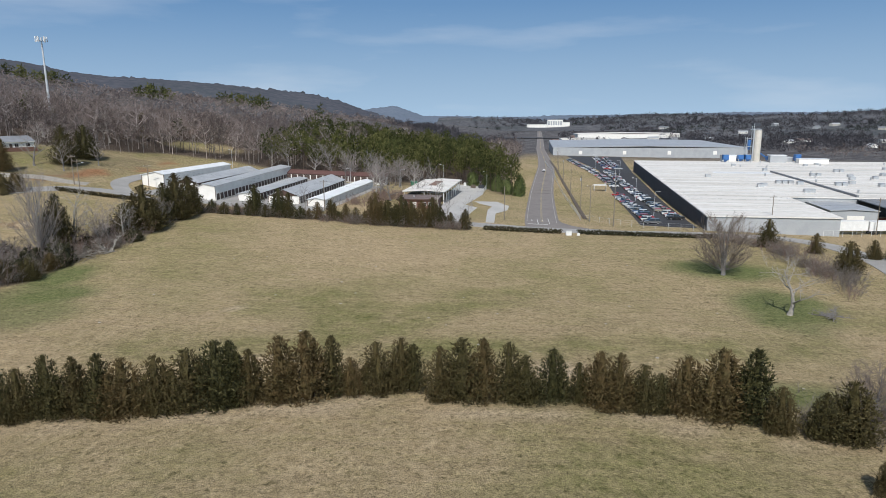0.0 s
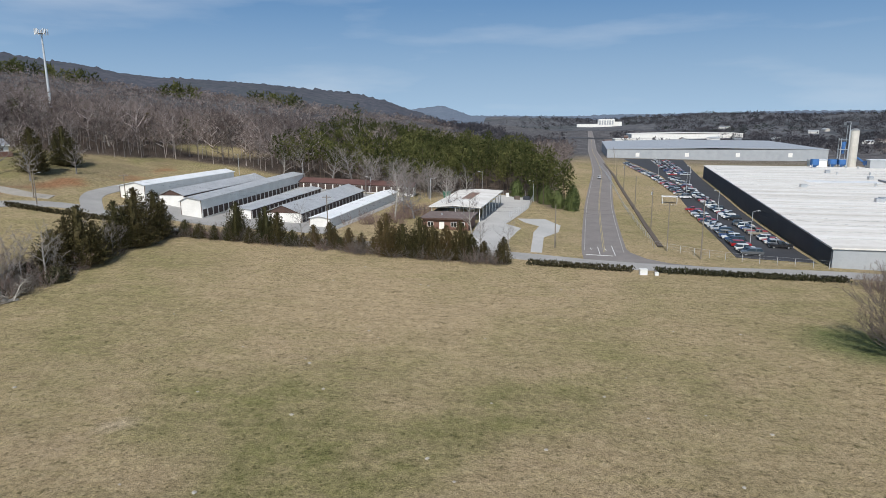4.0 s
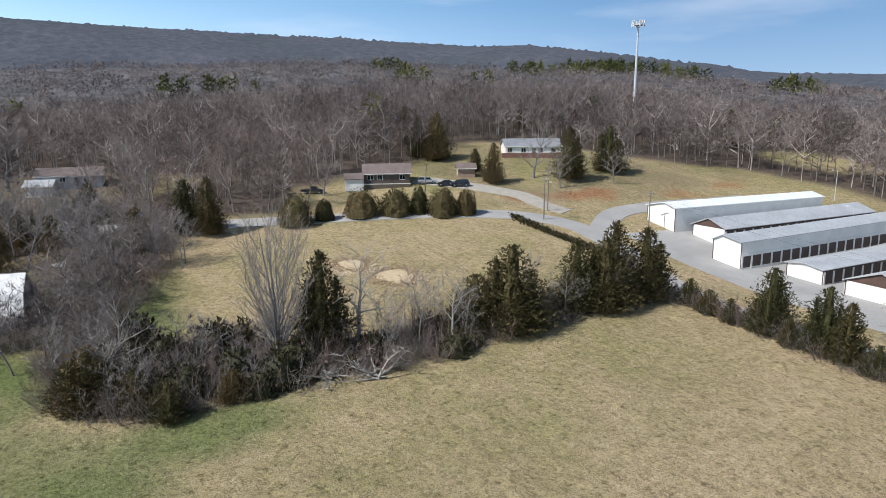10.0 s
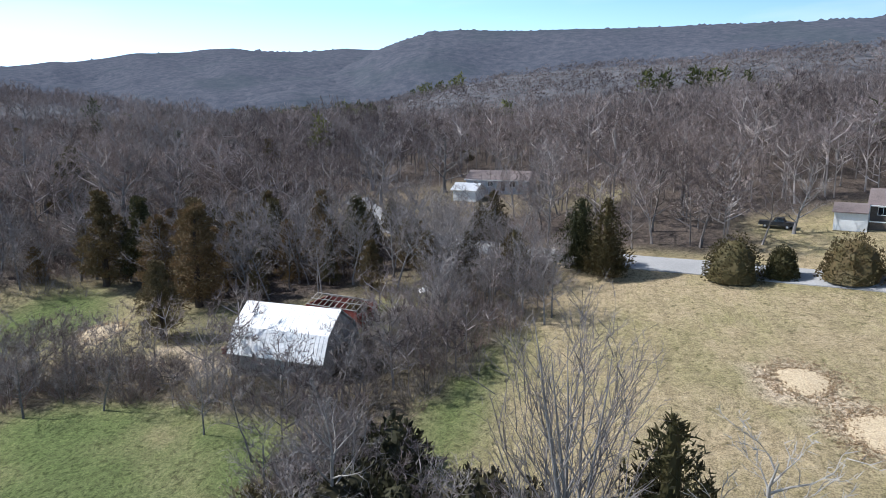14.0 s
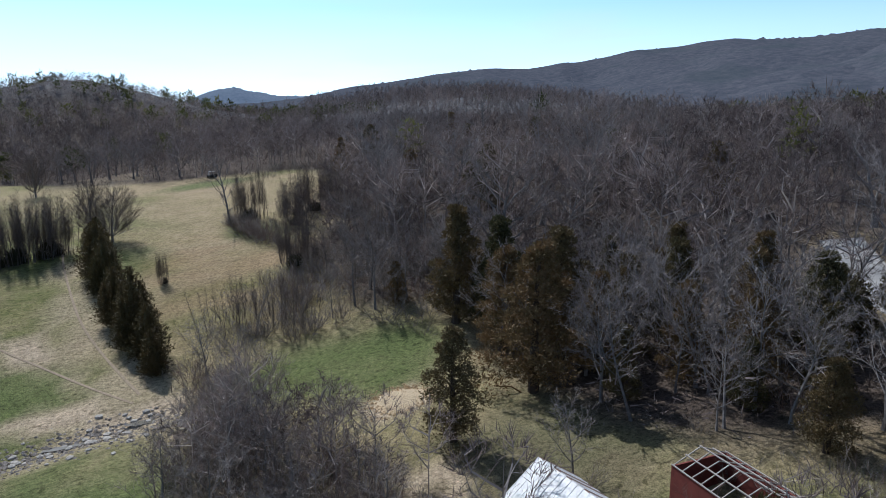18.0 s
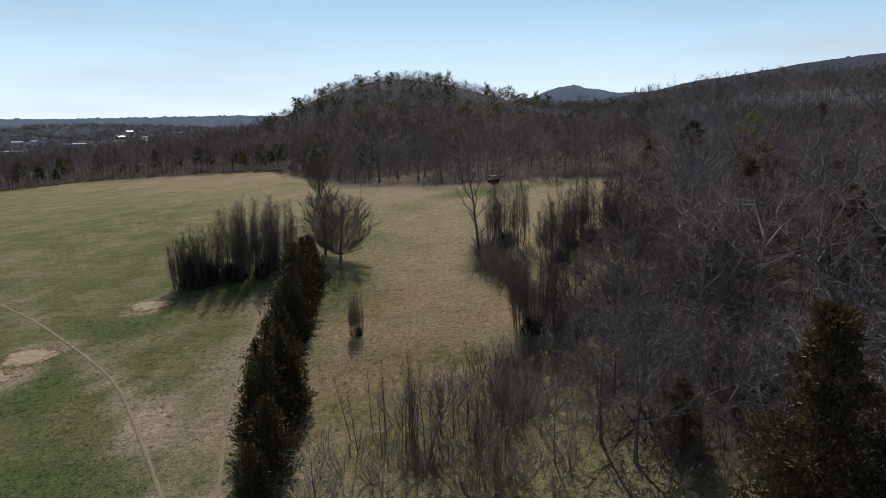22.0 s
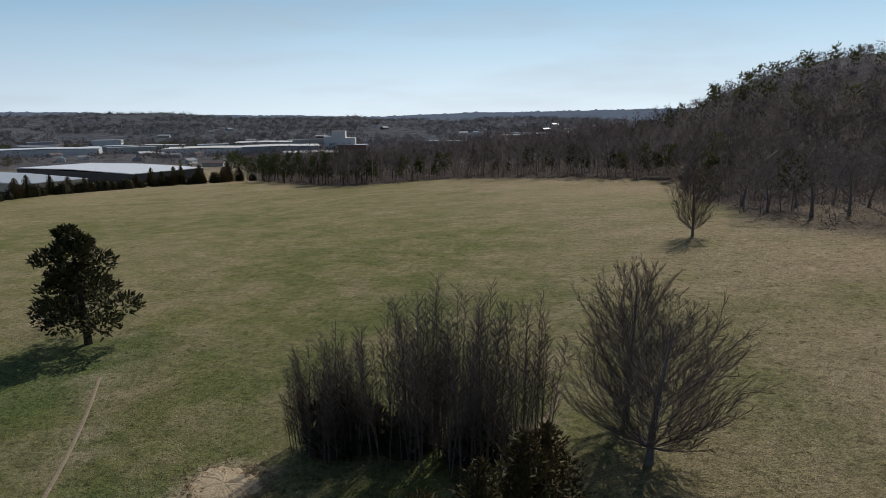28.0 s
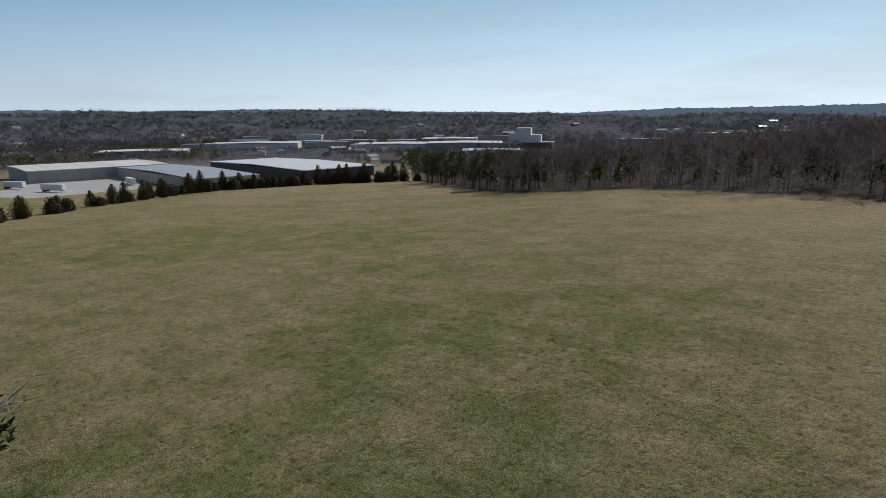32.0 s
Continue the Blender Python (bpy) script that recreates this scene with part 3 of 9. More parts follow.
idx = np.arange(nx * ny).reshape(ny, nx)
quads = np.stack([idx[:-1, :-1], idx[:-1, 1:], idx[1:, 1:], idx[1:, :-1]], -1).reshape(-1, 4)
gm = bpy.data.meshes.new("ground")
gm.from_pydata(np.stack([X, Y, Z], -1).reshape(-1, 3).tolist(), [], quads.tolist())
gm.materials.append(M["ground"])
gm.shade_smooth()
R_ = np.hypot(X + 62, Y - 75)
wood = (wood_at(X, Y) & (R_ < 6000)).astype(float)
for _ in range(2):
    wood[1:-1, 1:-1] = (wood[1:-1, 1:-1] * 2 + wood[:-2, 1:-1] + wood[2:, 1:-1] + wood[1:-1, :-2] + wood[1:-1, 2:]) / 6
BRUSH = [(-139, 122), (-112, 111), (-100, 102), (-111, 101), (-114, 74), (-108, 60), (-119, 50), (-124, 60), (-127, 76), (-121, 84), (-123, 99), (-134, 103), (-141, 107), (-150, 106), (-158, 112), (-166, 124), (-150, 124)]
HEDGE_W = [(-90, 104), (-84, 110), (-83.4, 122), (-83, 130), (-81, 138), (-80.7, 151), (-82, 168), (-80.6, 184), (-85, 184), (-87, 168), (-88, 152), (-91, 140), (-94, 129), (-98, 121), (-103, 114), (-108, 105)]
wood = np.maximum(wood, 0.8 * (inside(X, Y, BRUSH) | inside(X, Y, HEDGE_W)))
clay = soft(3.8 - to_line(X, Y, BANK) + wobble(X, Y, 3, 2) * 2.0, 0, 2.2) * soft(wobble(X, Y, 5, 7), -0.5, 0.4)
bare = np.zeros_like(X)
for a, b_, rx, ry in [(-96.4, -13.9, 3.0, 2.4), (-86.2, 0.2, 3.2, 3.0), (-85.3, 5.6, 2.6, 2.2), (-104, 16, 3, 5), (-133, 61, 3.6, 3.2), (-127, 76, 3, 2), (-111, 152, 4.8, 4.4), (-120, 148, 4.4, 4.4), 
                      (-113, 41, 6, 3), (-104, 36, 5, 3.6), (-122, 82, 4, 5), (-26, 77, 4, 1.2), (10, 76, 4, 2.2), (-40, 101, 3, 1.2)]:
    d = np.sqrt(((X - a) / rx) ** 2 + ((Y - b_) / ry) ** 2) + 0.22 * wobble(X, Y, 2.2, a)
    bare = np.maximum(bare, soft(1.18 - d, 0, 0.35))
bare = np.maximum(bare, 0.62 * soft(1.0 - to_line(X, Y, CREEK[:5]) / 4.2, 0, 0.6) * soft(wobble(X, Y, 3, 15), -1.0, 0.3))
bare = np.maximum(bare, 0.5 * soft(1.0 - to_line(X, Y, TRACK_S) / 1.7, 0, 0.8) * soft(wobble(X, Y, 3, 14), -0.9, 0.3))
bare = np.maximum(bare, 0.7 * soft(1.0 - to_line(X, Y, [(-52, 54.5), (-40, 57), (-28, 60.5), (-14, 64), (-8, 65), (-2, 63), (14, 62), (22, 61), (31, 57.5)]) / 1.9, 0, 0.6) * soft(wobble(X, Y, 3, 12), -0.6, 0.4))
bare = np.maximum(bare, 0.75 * soft(1.0 - to_line(X, Y, TRACK) / 1.7, 0, 0.8) * soft(wobble(X, Y, 4, 4), -0.7, 0.3))
bare = np.maximum(bare, 0.62 * soft(1.0 - to_line(X, Y, [(-113, 38), (-111.5, 12), (-115, -12)]) / 6.5, 0, 0.5) * soft(wobble(X, Y, 3, 9), -1.0, 0.2))
worn_ = soft(1.15 - np.hypot((X + 133) / 15, (Y - 4) / 22) + 0.25 * wobble(X, Y, 5, 51), 0, 0.5)
clay = np.maximum(clay, 0.30 * worn_ * soft(wobble(X * 0.35, Y, 2.6, 52), -0.6, 0.5))
bare = np.maximum(bare, 0.30 * worn_ * soft(wobble(X * 0.5, Y, 3.4, 53), -0.3, 0.6))
litter_ = np.maximum(soft(1.2 - np.hypot((X + 138) / 14, (Y + 108) / 12), 0, 0.4), soft(1.2 - np.hypot((X + 144) / 12, (Y + 130) / 16), 0, 0.4))
bare = np.maximum(bare, 0.32 * litter_ * soft(wobble(X, Y, 3, 91), -1.2, 0.2))
yard_w = soft(1.15 - np.hypot((X + 201) / 20, (Y - 92) / 18) + 0.2 * wobble(X, Y, 5, 92), 0, 0.4)
wood *= 1 - 0.85 * yard_w
rich = np.zeros_like(X)
for a, b_, rx, ry in [(52, 134, 14, 10), (52, 108, 12, 14), (-80, 116, 6, 12), (-74, 104, 9, 7), (-90, 88, 16, 16), (-132, 48, 14, 16), (-146, -14, 7, 8), (-124, -12, 9, 10), (-63, -20, 14, 16),
                      (-100, 30, 16, 14), (-88, 8, 12, 9), (-95, -8, 9, 7), (-104, 100, 6, 18), (-160, -72, 20, 7), (30, 70, 20, 6)]:
    d = np.sqrt(((X - a) / rx) ** 2 + ((Y - b_) / ry) ** 2) + 0.3 * wobble(X, Y, 5, a)
    rich = np.maximum(rich, 0.75 * soft(1.1 - d, 0, 0.7))
for ring in ([(-107, 45), (-98, 46), (-91, 62), (-103, 68), (-112, 66), (-111, 52)], [(-114, 70), (-112, 101), (-95, 105), (-87, 96), (-88, 84), (-104, 66)], [(-126, 38), (-137, 41), (-149, 43), (-150, 51), (-142, 56), (-138, 59), (-126, 57)], [(-96, 22), (-107, 24), (-107, 37), (-96, 38)], [(-92, 99), (-85, 107), (-82.5, 132), (-77, 124), (-73, 108), (-62, 97), (-68, 86), (-90, 88)], [(-133, 112), (-136, 119), (-116, 120), (-101, 116), (-103, 110)]):
    k = inside(X, Y, ring).astype(float)
    for _ in range(2):
        k[1:-1, 1:-1] = (k[1:-1, 1:-1] * 2 + k[:-2, 1:-1] + k[2:, 1:-1] + k[1:-1, :-2] + k[1:-1, 2:]) / 6
    rich = np.maximum(rich, (0.86 if len(ring) != 8 else 0.6) * k * soft(wobble(X, Y, 4, 3), -1.6, 0.0))
yard_ = soft(1.2 - np.hypot((X + 144) / 24, (Y - 90) / 22) + 0.2 * wobble(X, Y, 6, 61), 0, 0.5)
rich = np.maximum(rich, 0.5 * yard_ * soft(wobble(X, Y, 5, 62), -0.8, 0.4))
# litter brown darkens the yard too, carrying the shade of its trees
wood = np.maximum(wood, 0.45 * yard_ * soft(wobble(X, Y, 7, 63), -0.6, 0.5))
# brown blotches on the house lawn, with tree shadows painted into them
lawn_shade = soft(X, -205, -190) * soft(-X, 128, 142) * soft(Y, 188, 200) * soft(300 - Y, 0, 20)
wood = np.maximum(wood, 0.34 * lawn_shade * soft(wobble(X, Y, 8, 81), -0.9, 0.3))
rich *= 1 - 0.7 * bare
green = soft(-to_line(X, Y, [(-60, -20), (0, -120), (60, -200)]) + 120, 0, 90) * 0.25 + 0.25 * soft(wobble(X, Y, 23, 15), -0.3, 0.5) + 0.3 * soft(120 - np.abs(Y + 80), 0, 90) * soft(X, -110, -80)
green = np.maximum(green, 0.6 * soft(wobble(X, Y, 17, 5), 0.1, 0.7) * soft(160 - Y, 0, 60))
green = np.maximum(green, 0.55 * soft(-X, 124, 150) * soft(Y, 130, 150) * soft(wobble(X, Y, 12, 21), -1.2, 0.3))
green = np.maximum(green, 0.28 * soft(Y, 186, 196) * soft(330 - Y, 0, 30) * soft(wobble(X, Y, 9, 31), -0.9, 0.4))
low_field = inside(X, Y, [(-104, 36), (-97, 8), (-85, -14), (-62, -32), (-20, -20), (-34, 40), (-70, 50)]).astype(float)
for _ in range(4):
    low_field[1:-1, 1:-1] = (low_field[1:-1, 1:-1] * 2 + low_field[:-2, 1:-1] + low_field[2:, 1:-1] + low_field[1:-1, :-2] + low_field[1:-1, 2:]) / 6
turf = soft(1.25 - np.hypot((X + 92) / 38, (Y + 22) / 46) + 0.25 * wobble(X, Y, 12, 71), 0, 0.6)
green = np.maximum(green, 0.72 * turf)
rich = np.maximum(rich, 0.28 * turf * soft(wobble(X, Y, 7, 72), -0.5, 0.5))
green = np.maximum(green, 0.75 * low_field * soft(wobble(X, Y, 14, 41), -1.3, 0.2))
rich = np.maximum(rich, 0.4 * low_field * soft(wobble(X, Y, 10, 43), -0.5, 0.5))
green = np.maximum(green, 0.5 * soft(10 - np.abs(Y - 84 - 0.05 * X), 0, 9) * soft(60 - np.abs(X), 0, 15))
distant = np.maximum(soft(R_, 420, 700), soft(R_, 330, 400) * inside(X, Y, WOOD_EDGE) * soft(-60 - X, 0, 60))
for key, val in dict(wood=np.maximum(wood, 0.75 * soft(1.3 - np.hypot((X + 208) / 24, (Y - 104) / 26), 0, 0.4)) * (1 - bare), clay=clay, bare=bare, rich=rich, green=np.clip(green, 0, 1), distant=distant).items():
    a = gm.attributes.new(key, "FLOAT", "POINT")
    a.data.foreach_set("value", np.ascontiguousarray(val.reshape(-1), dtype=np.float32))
ground = tagged(new("ground", gm), "winter pasture of straw-coloured grass with green patches", "ground", kind="structure")

# ---- roads and paved areas ----
for line in (TRACK[1:], TRACK_S[4:]):
    tagged(ribbon("cattle_path", line, 0.36, "path_dirt", 0.03, 1.2, skirt=0.1), "narrow worn earth path trodden across the pasture", "path", kind="structure")
tagged(ribbon("road", ROAD_N, 10.6, "asphalt", 0.09), "grey two-lane asphalt road with white lines", "road", kind="structure")
tagged(ribbon("lane", LANE, 6.6, "old_asphalt", 0.12), "pale worn asphalt lane beside the pasture", "road", kind="structure")
tagged(ribbon("side_road", ROAD_W, 6.0, "old_asphalt", 0.14), "pale worn side road past the houses", "road", kind="structure")
tagged(ribbon("storage_drive", DRIVE_ST, 5.5, "old_asphalt", 0.10), "pale gravelled drive to the storage units", "driveway", kind="structure")
tagged(ribbon("house_drive", DRIVE_HS, (5.0, 7.0), "gravel", 0.10), "pale gravel house driveway", "driveway", kind="structure")
for off, lab, w, mt in ((-4.5, "white edge line", 0.12, "paint_dull"), (4.5, "white edge line", 0.12, "paint_dull"), (-0.18, "yellow centre line", 0.13, "paint_yellow"), (0.18, "yellow centre line", 0.13, "paint_yellow")):
    tagged(ribbon("road_line", ROAD_N[1:], w, mt, 0.125, offset=off, skirt=0.02), lab + " painted on the asphalt road", "road marking", kind="structure")


# ---- trees: meshes made once and shared ----
def limb(v, f, pts, radii, n):
    base = len(v)
    for i, p in enumerate(pts):
        d = (pts[min(i + 1, len(pts) - 1)] - pts[max(i - 1, 0)]).normalized()
        u = d.orthogonal().normalized()
        w = d.cross(u)
        for k in range(n):
            a = 2 * math.pi * k / n
            v.append(p + (u * math.cos(a) + w * math.sin(a)) * radii[i])
    for i in range(len(pts) - 1):
        for k in range(n):
            a, c = base + i * n + k, base + i * n + (k + 1) % n
            f.append((a, c, c + n, a + n))


def bend(rng, start, direction, length, steps, crook, lift):
    pts, d = [Vector(start)], Vector(direction).normalized()
    for _ in range(steps):
        d = (d + Vector((rng.gauss(0, crook), rng.gauss(0, crook), rng.gauss(0, crook * 0.6) + lift))).normalized()
        pts.append(pts[-1] + d * (length / steps))
    return pts


def blade(v, f, p, d, w, rng):
    side = d.cross(Vector((rng.gauss(0, 1), rng.gauss(0, 1), rng.gauss(0, 1)))).normalized() * (w / 2)
    n = len(v)
    v += [p - side, p + side, p + d]
    f.append((n, n + 1, n + 2))


def bare_meshes(seed, tall, wide, trunk_r, limbs=9, boughs=5, twigs=6, fork=0.3, sides=5, twig_w=0.05, spread=1.0, crook=0.16, bark_key="bark", twig_key="twig"):
    """Trunk with limbs, and a crown of boughs and twigs, of a leafless tree."""
    rng = random.Random(seed)
    v, f, cv, cf = [], [], [], []
    trunk = bend(rng, (0, 0, -0.4), (rng.gauss(0, 0.04), rng.gauss(0, 0.04), 1), tall * 0.82, 7, crook * 0.4, 0.06)
    limb(v, f, trunk, [trunk_r * 1.35] + [trunk_r * (1 - 0.93 * (i / 7) ** 0.9) + 0.012 for i in range(1, 8)], sides + 1)
    for i in range(limbs):
        k = fork + (0.97 - fork) * (i + rng.random() * 0.8) / limbs
        s = k * 7
        a = trunk[min(int(s), 6)].lerp(trunk[min(int(s) + 1, 7)], s - int(s))
        ang = i * 2.4 + rng.uniform(-0.5, 0.5)
        up = 0.45 + 0.9 * k
        reach = wide * 0.5 * (1.12 - 0.62 * max(0, (k - fork) / (1 - fork)) ** 1.4) * rng.uniform(0.75, 1.12)
        d = Vector((math.cos(ang) * spread, math.sin(ang) * spread, up))
        length = reach * math.sqrt(1 + (up / spread) ** 2) * 0.86
        main = bend(rng, a, d, length, 4, crook, 0.05)
        r = trunk_r * (0.52 - 0.36 * k)
        limb(v, f, main, [r, r * 0.75, r * 0.5, r * 0.3, r * 0.1], sides)
        for j in range(boughs):
            q = 0.25 + 0.75 * (j + rng.random()) / boughs
            s2 = q * 4
            b0 = main[min(int(s2), 3)].lerp(main[min(int(s2) + 1, 4)], s2 - int(s2))
            way = (main[-1] - main[0]).normalized()
            d2 = (way + Vector((rng.gauss(0, 0.65), rng.gauss(0, 0.65), rng.gauss(0.15, 0.45)))).normalized()
            l2 = length * rng.uniform(0.26, 0.46)
            bough = bend(rng, b0, d2, l2, 2, crook * 1.2, 0.05)
            r2 = max(r * 0.35, twig_w * 0.5)
            limb(cv, cf, bough, [r2, r2 * 0.6, r2 * 0.15], 3)
            for m in range(twigs):
                q2 = (m + rng.random()) / twigs
                t0 = bough[0].lerp(bough[1], q2 * 2) if q2 < 0.5 else bough[1].lerp(bough[2], q2 * 2 - 1)
                d3 = (d2 + Vector((rng.gauss(0, 0.7), rng.gauss(0, 0.7), rng.gauss(0.2, 0.5)))).normalized()
                l3 = l2 * rng.uniform(0.3, 0.62)
                blade(cv, cf, t0, d3 * l3, twig_w, rng)
                blade(cv, cf, t0 + d3 * l3 * 0.45, (d3 + Vector((rng.gauss(0, 0.5), rng.gauss(0, 0.5), rng.gauss(0.1, 0.4)))) * l3 * 0.5, twig_w * 0.8, rng)
    return mesh_of("trunk", v, f, bark_key), mesh_of("crown", cv, cf, twig_key)


def fine_meshes(seed, tall, wide, trunk_r, limbs=46, boughs=7, twigs=6, low=0.12, rise=1.0, stems=1, twig_w=0.024, bark_key="bark", twig_key="stem_brown"):
    """A leafless tree with an oval crown: a leader, many slender rising limbs, and fine twigs out to an even outline."""
    rng = random.Random(seed)
    v, f, cv, cf = [], [], [], []
    leaders = []
    for i in range(stems):
        a = 6.28 * i / stems + rng.uniform(-0.4, 0.4)
        tilt = 0.0 if stems == 1 else rng.uniform(0.03, 0.14)
        line = bend(rng, (0, 0, -0.3), (math.cos(a) * tilt, math.sin(a) * tilt, 1), tall * (0.97 if i == 0 else rng.uniform(0.78, 0.95)), 8, 0.03, 0.01)
        r = trunk_r if i == 0 else trunk_r * 0.75
        limb(v, f, line, [r * 1.3] + [r * (1 - k / 8) ** 0.9 + 0.012 for k in range(1, 9)], 6)
        leaders.append(line)
    for i in range(limbs):
        line = leaders[i % stems]
        e = 0.2 + 0.79 * ((i + rng.random()) / limbs) ** 0.85
        reach = wide * 0.5 * math.sqrt(max(0.03, 1 - ((e - 0.55) / 0.46) ** 2)) * rng.uniform(0.7, 1.03)
        k = min(0.94, max(low, e - rise * reach / tall))
        s = k * 8
        a = line[min(int(s), 7)].lerp(line[min(int(s) + 1, 8)], s - int(s))
        ang = i * 2.4 + rng.uniform(-0.4, 0.4)
        d = Vector((math.cos(ang) * reach, math.sin(ang) * reach, e * tall - a.z))
        length = d.length
        d.normalize()
        main = bend(rng, a, d + Vector((0, 0, -0.22)), length, 4, 0.10, 0.11)
        r = (0.046 * (1 - k) + 0.012) * tall / 12
        limb(v, f, main, [r, r * 0.75, r * 0.5, r * 0.32, r * 0.12], 4)
        for j in range(boughs):
            q = 0.2 + 0.8 * (j + rng.random()) / boughs
            s2 = q * 4
            b0 = main[min(int(s2), 3)].lerp(main[min(int(s2) + 1, 4)], s2 - int(s2))
            d2 = (d + Vector((rng.gauss(0, 0.5), rng.gauss(0, 0.5), rng.gauss(0.35, 0.3)))).normalized()
            l2 = min(length * rng.uniform(0.2, 0.42), 2.6)
            bough = bend(rng, b0, d2, l2, 2, 0.1, 0.05)
            limb(cv, cf, bough, [r * 0.4 + 0.006, r * 0.25 + 0.004, 0.003], 3)
            for m in range(twigs):
                t0 = b0.lerp(bough[2], 0.15 + 0.85 * (m + rng.random()) / twigs)
                d3 = (d2 + Vector((rng.gauss(0, 0.5), rng.gauss(0, 0.5), rng.gauss(0.15, 0.35)))).normalized()
                l3 = l2 * rng.uniform(0.25, 0.55)
                blade(cv, cf, t0, d3 * l3, twig_w, rng)
                blade(cv, cf, t0 + d3 * l3 * 0.4, (d3 + Vector((rng.gauss(0, 0.45), rng.gauss(0, 0.45), rng.gauss(0.1, 0.3)))) * l3 * 0.5, twig_w * 0.8, rng)
    return mesh_of("trunk", v, f, bark_key), mesh_of("crown", cv, cf, twig_key)


def tuft(v, f, p, d, size, rng, n=3, slim=(0.22, 0.4)):
    for _ in range(n):
        q = (d + Vector((rng.gauss(0, 0.55), rng.gauss(0, 0.55), rng.gauss(0, 0.5)))).normalized()
        side = q.cross(Vector((rng.gauss(0, 1), rng.gauss(0, 1), rng.gauss(0, 1)))).normalized() * size * rng.uniform(*slim)
        e = q * size * rng.uniform(0.8, 1.3)
        k = len(v)
        v += [p - side, p + side, p + e + side * 0.3, p + e - side * 0.3]
        f.append((k, k + 1, k + 2, k + 3))


def cedar_meshes(seed, tall, wide, sprays=1000, size=0.3, lean=0.8, ragged=0.16, key="cedar", spires=3):
    """A conical evergreen: trunk, and a close crown of sprays with side spires and an uneven outline."""
    rng = random.Random(seed)
    v, f, cv, cf = [], [], [], []
    trunk = bend(rng, (0, 0, -0.3), (0, 0, 1), tall * 0.93, 5, 0.02, 0.0)
    r0 = 0.018 * tall + 0.05
    limb(v, f, trunk, [r0 * 1.2, r0, r0 * 0.75, r0 * 0.5, r0 * 0.3, 0.02], 6)
    cones = [(0.0, 0.0, tall, wide * 0.5, sprays)]
    for i in range(spires):
        a, h = rng.uniform(0, 6.28), tall * rng.uniform(0.5, 0.86)
        d = wide * 0.5 * rng.uniform(0.3, 0.5)
        cones.append((math.cos(a) * d, math.sin(a) * d, h, wide * 0.5 * rng.uniform(0.5, 0.66), int(sprays * 0.3)))
    for x0, y0, h, rad, n in cones:
        ph = rng.uniform(0, 6.28)

        def edge(u, ang):
            lump = 1 + ragged * math.sin(ang * 3 + ph + u * 7) * math.cos(u * 11 + ph) + 0.5 * ragged * math.sin(ang * 7 - u * 17)
            return rad * (1 - u) ** lean * (0.7 + 0.3 * min(1, u / 0.16)) * lump

        seg, rings = 9, 7
        b0 = len(cv)
        for i in range(rings):
            for k in range(seg):
                u, a = i / (rings - 1) * 0.92, 6.2832 * k / seg
                cv.append(Vector((x0 + math.cos(a) * edge(u, a) * 0.27, y0 + math.sin(a) * edge(u, a) * 0.27, 0.04 * h + u * h)))
                if i:
                    c0, c1 = b0 + (i - 1) * seg + k, b0 + (i - 1) * seg + (k + 1) % seg
                    cf.append((c0, c1, c1 + seg, c0 + seg))
        for i in range(n):
            u = 1 - math.sqrt(1 - (i + rng.random()) / n) if i % 4 else (i + rng.random()) / n
            ang = rng.uniform(0, 6.2832)
            rr = edge(u, ang) * (rng.uniform(0.4, 1.0) if rng.random() < 0.85 else rng.uniform(1.0, 1.14))
            out = Vector((math.cos(ang), math.sin(ang), 0))
            p = Vector((x0, y0, 0.03 * h + u * h * 0.95)) + out * rr
            tuft(cv, cf, p, (out * 0.6 + Vector((0, 0, rng.uniform(0.5, 1.1)))).normalized(), size * rng.uniform(0.7, 1.15), rng, 2, (0.14, 0.27))
        for _ in range(6):
            tuft(cv, cf, Vector((x0 + rng.gauss(0, 0.07), y0 + rng.gauss(0, 0.07), h * rng.uniform(0.92, 0.99))), Vector((0, 0, 1)), size, rng, 1, (0.1, 0.2))
    return mesh_of("trunk", v, f, "needle_trunk"), mesh_of("crown", cv, cf, key)


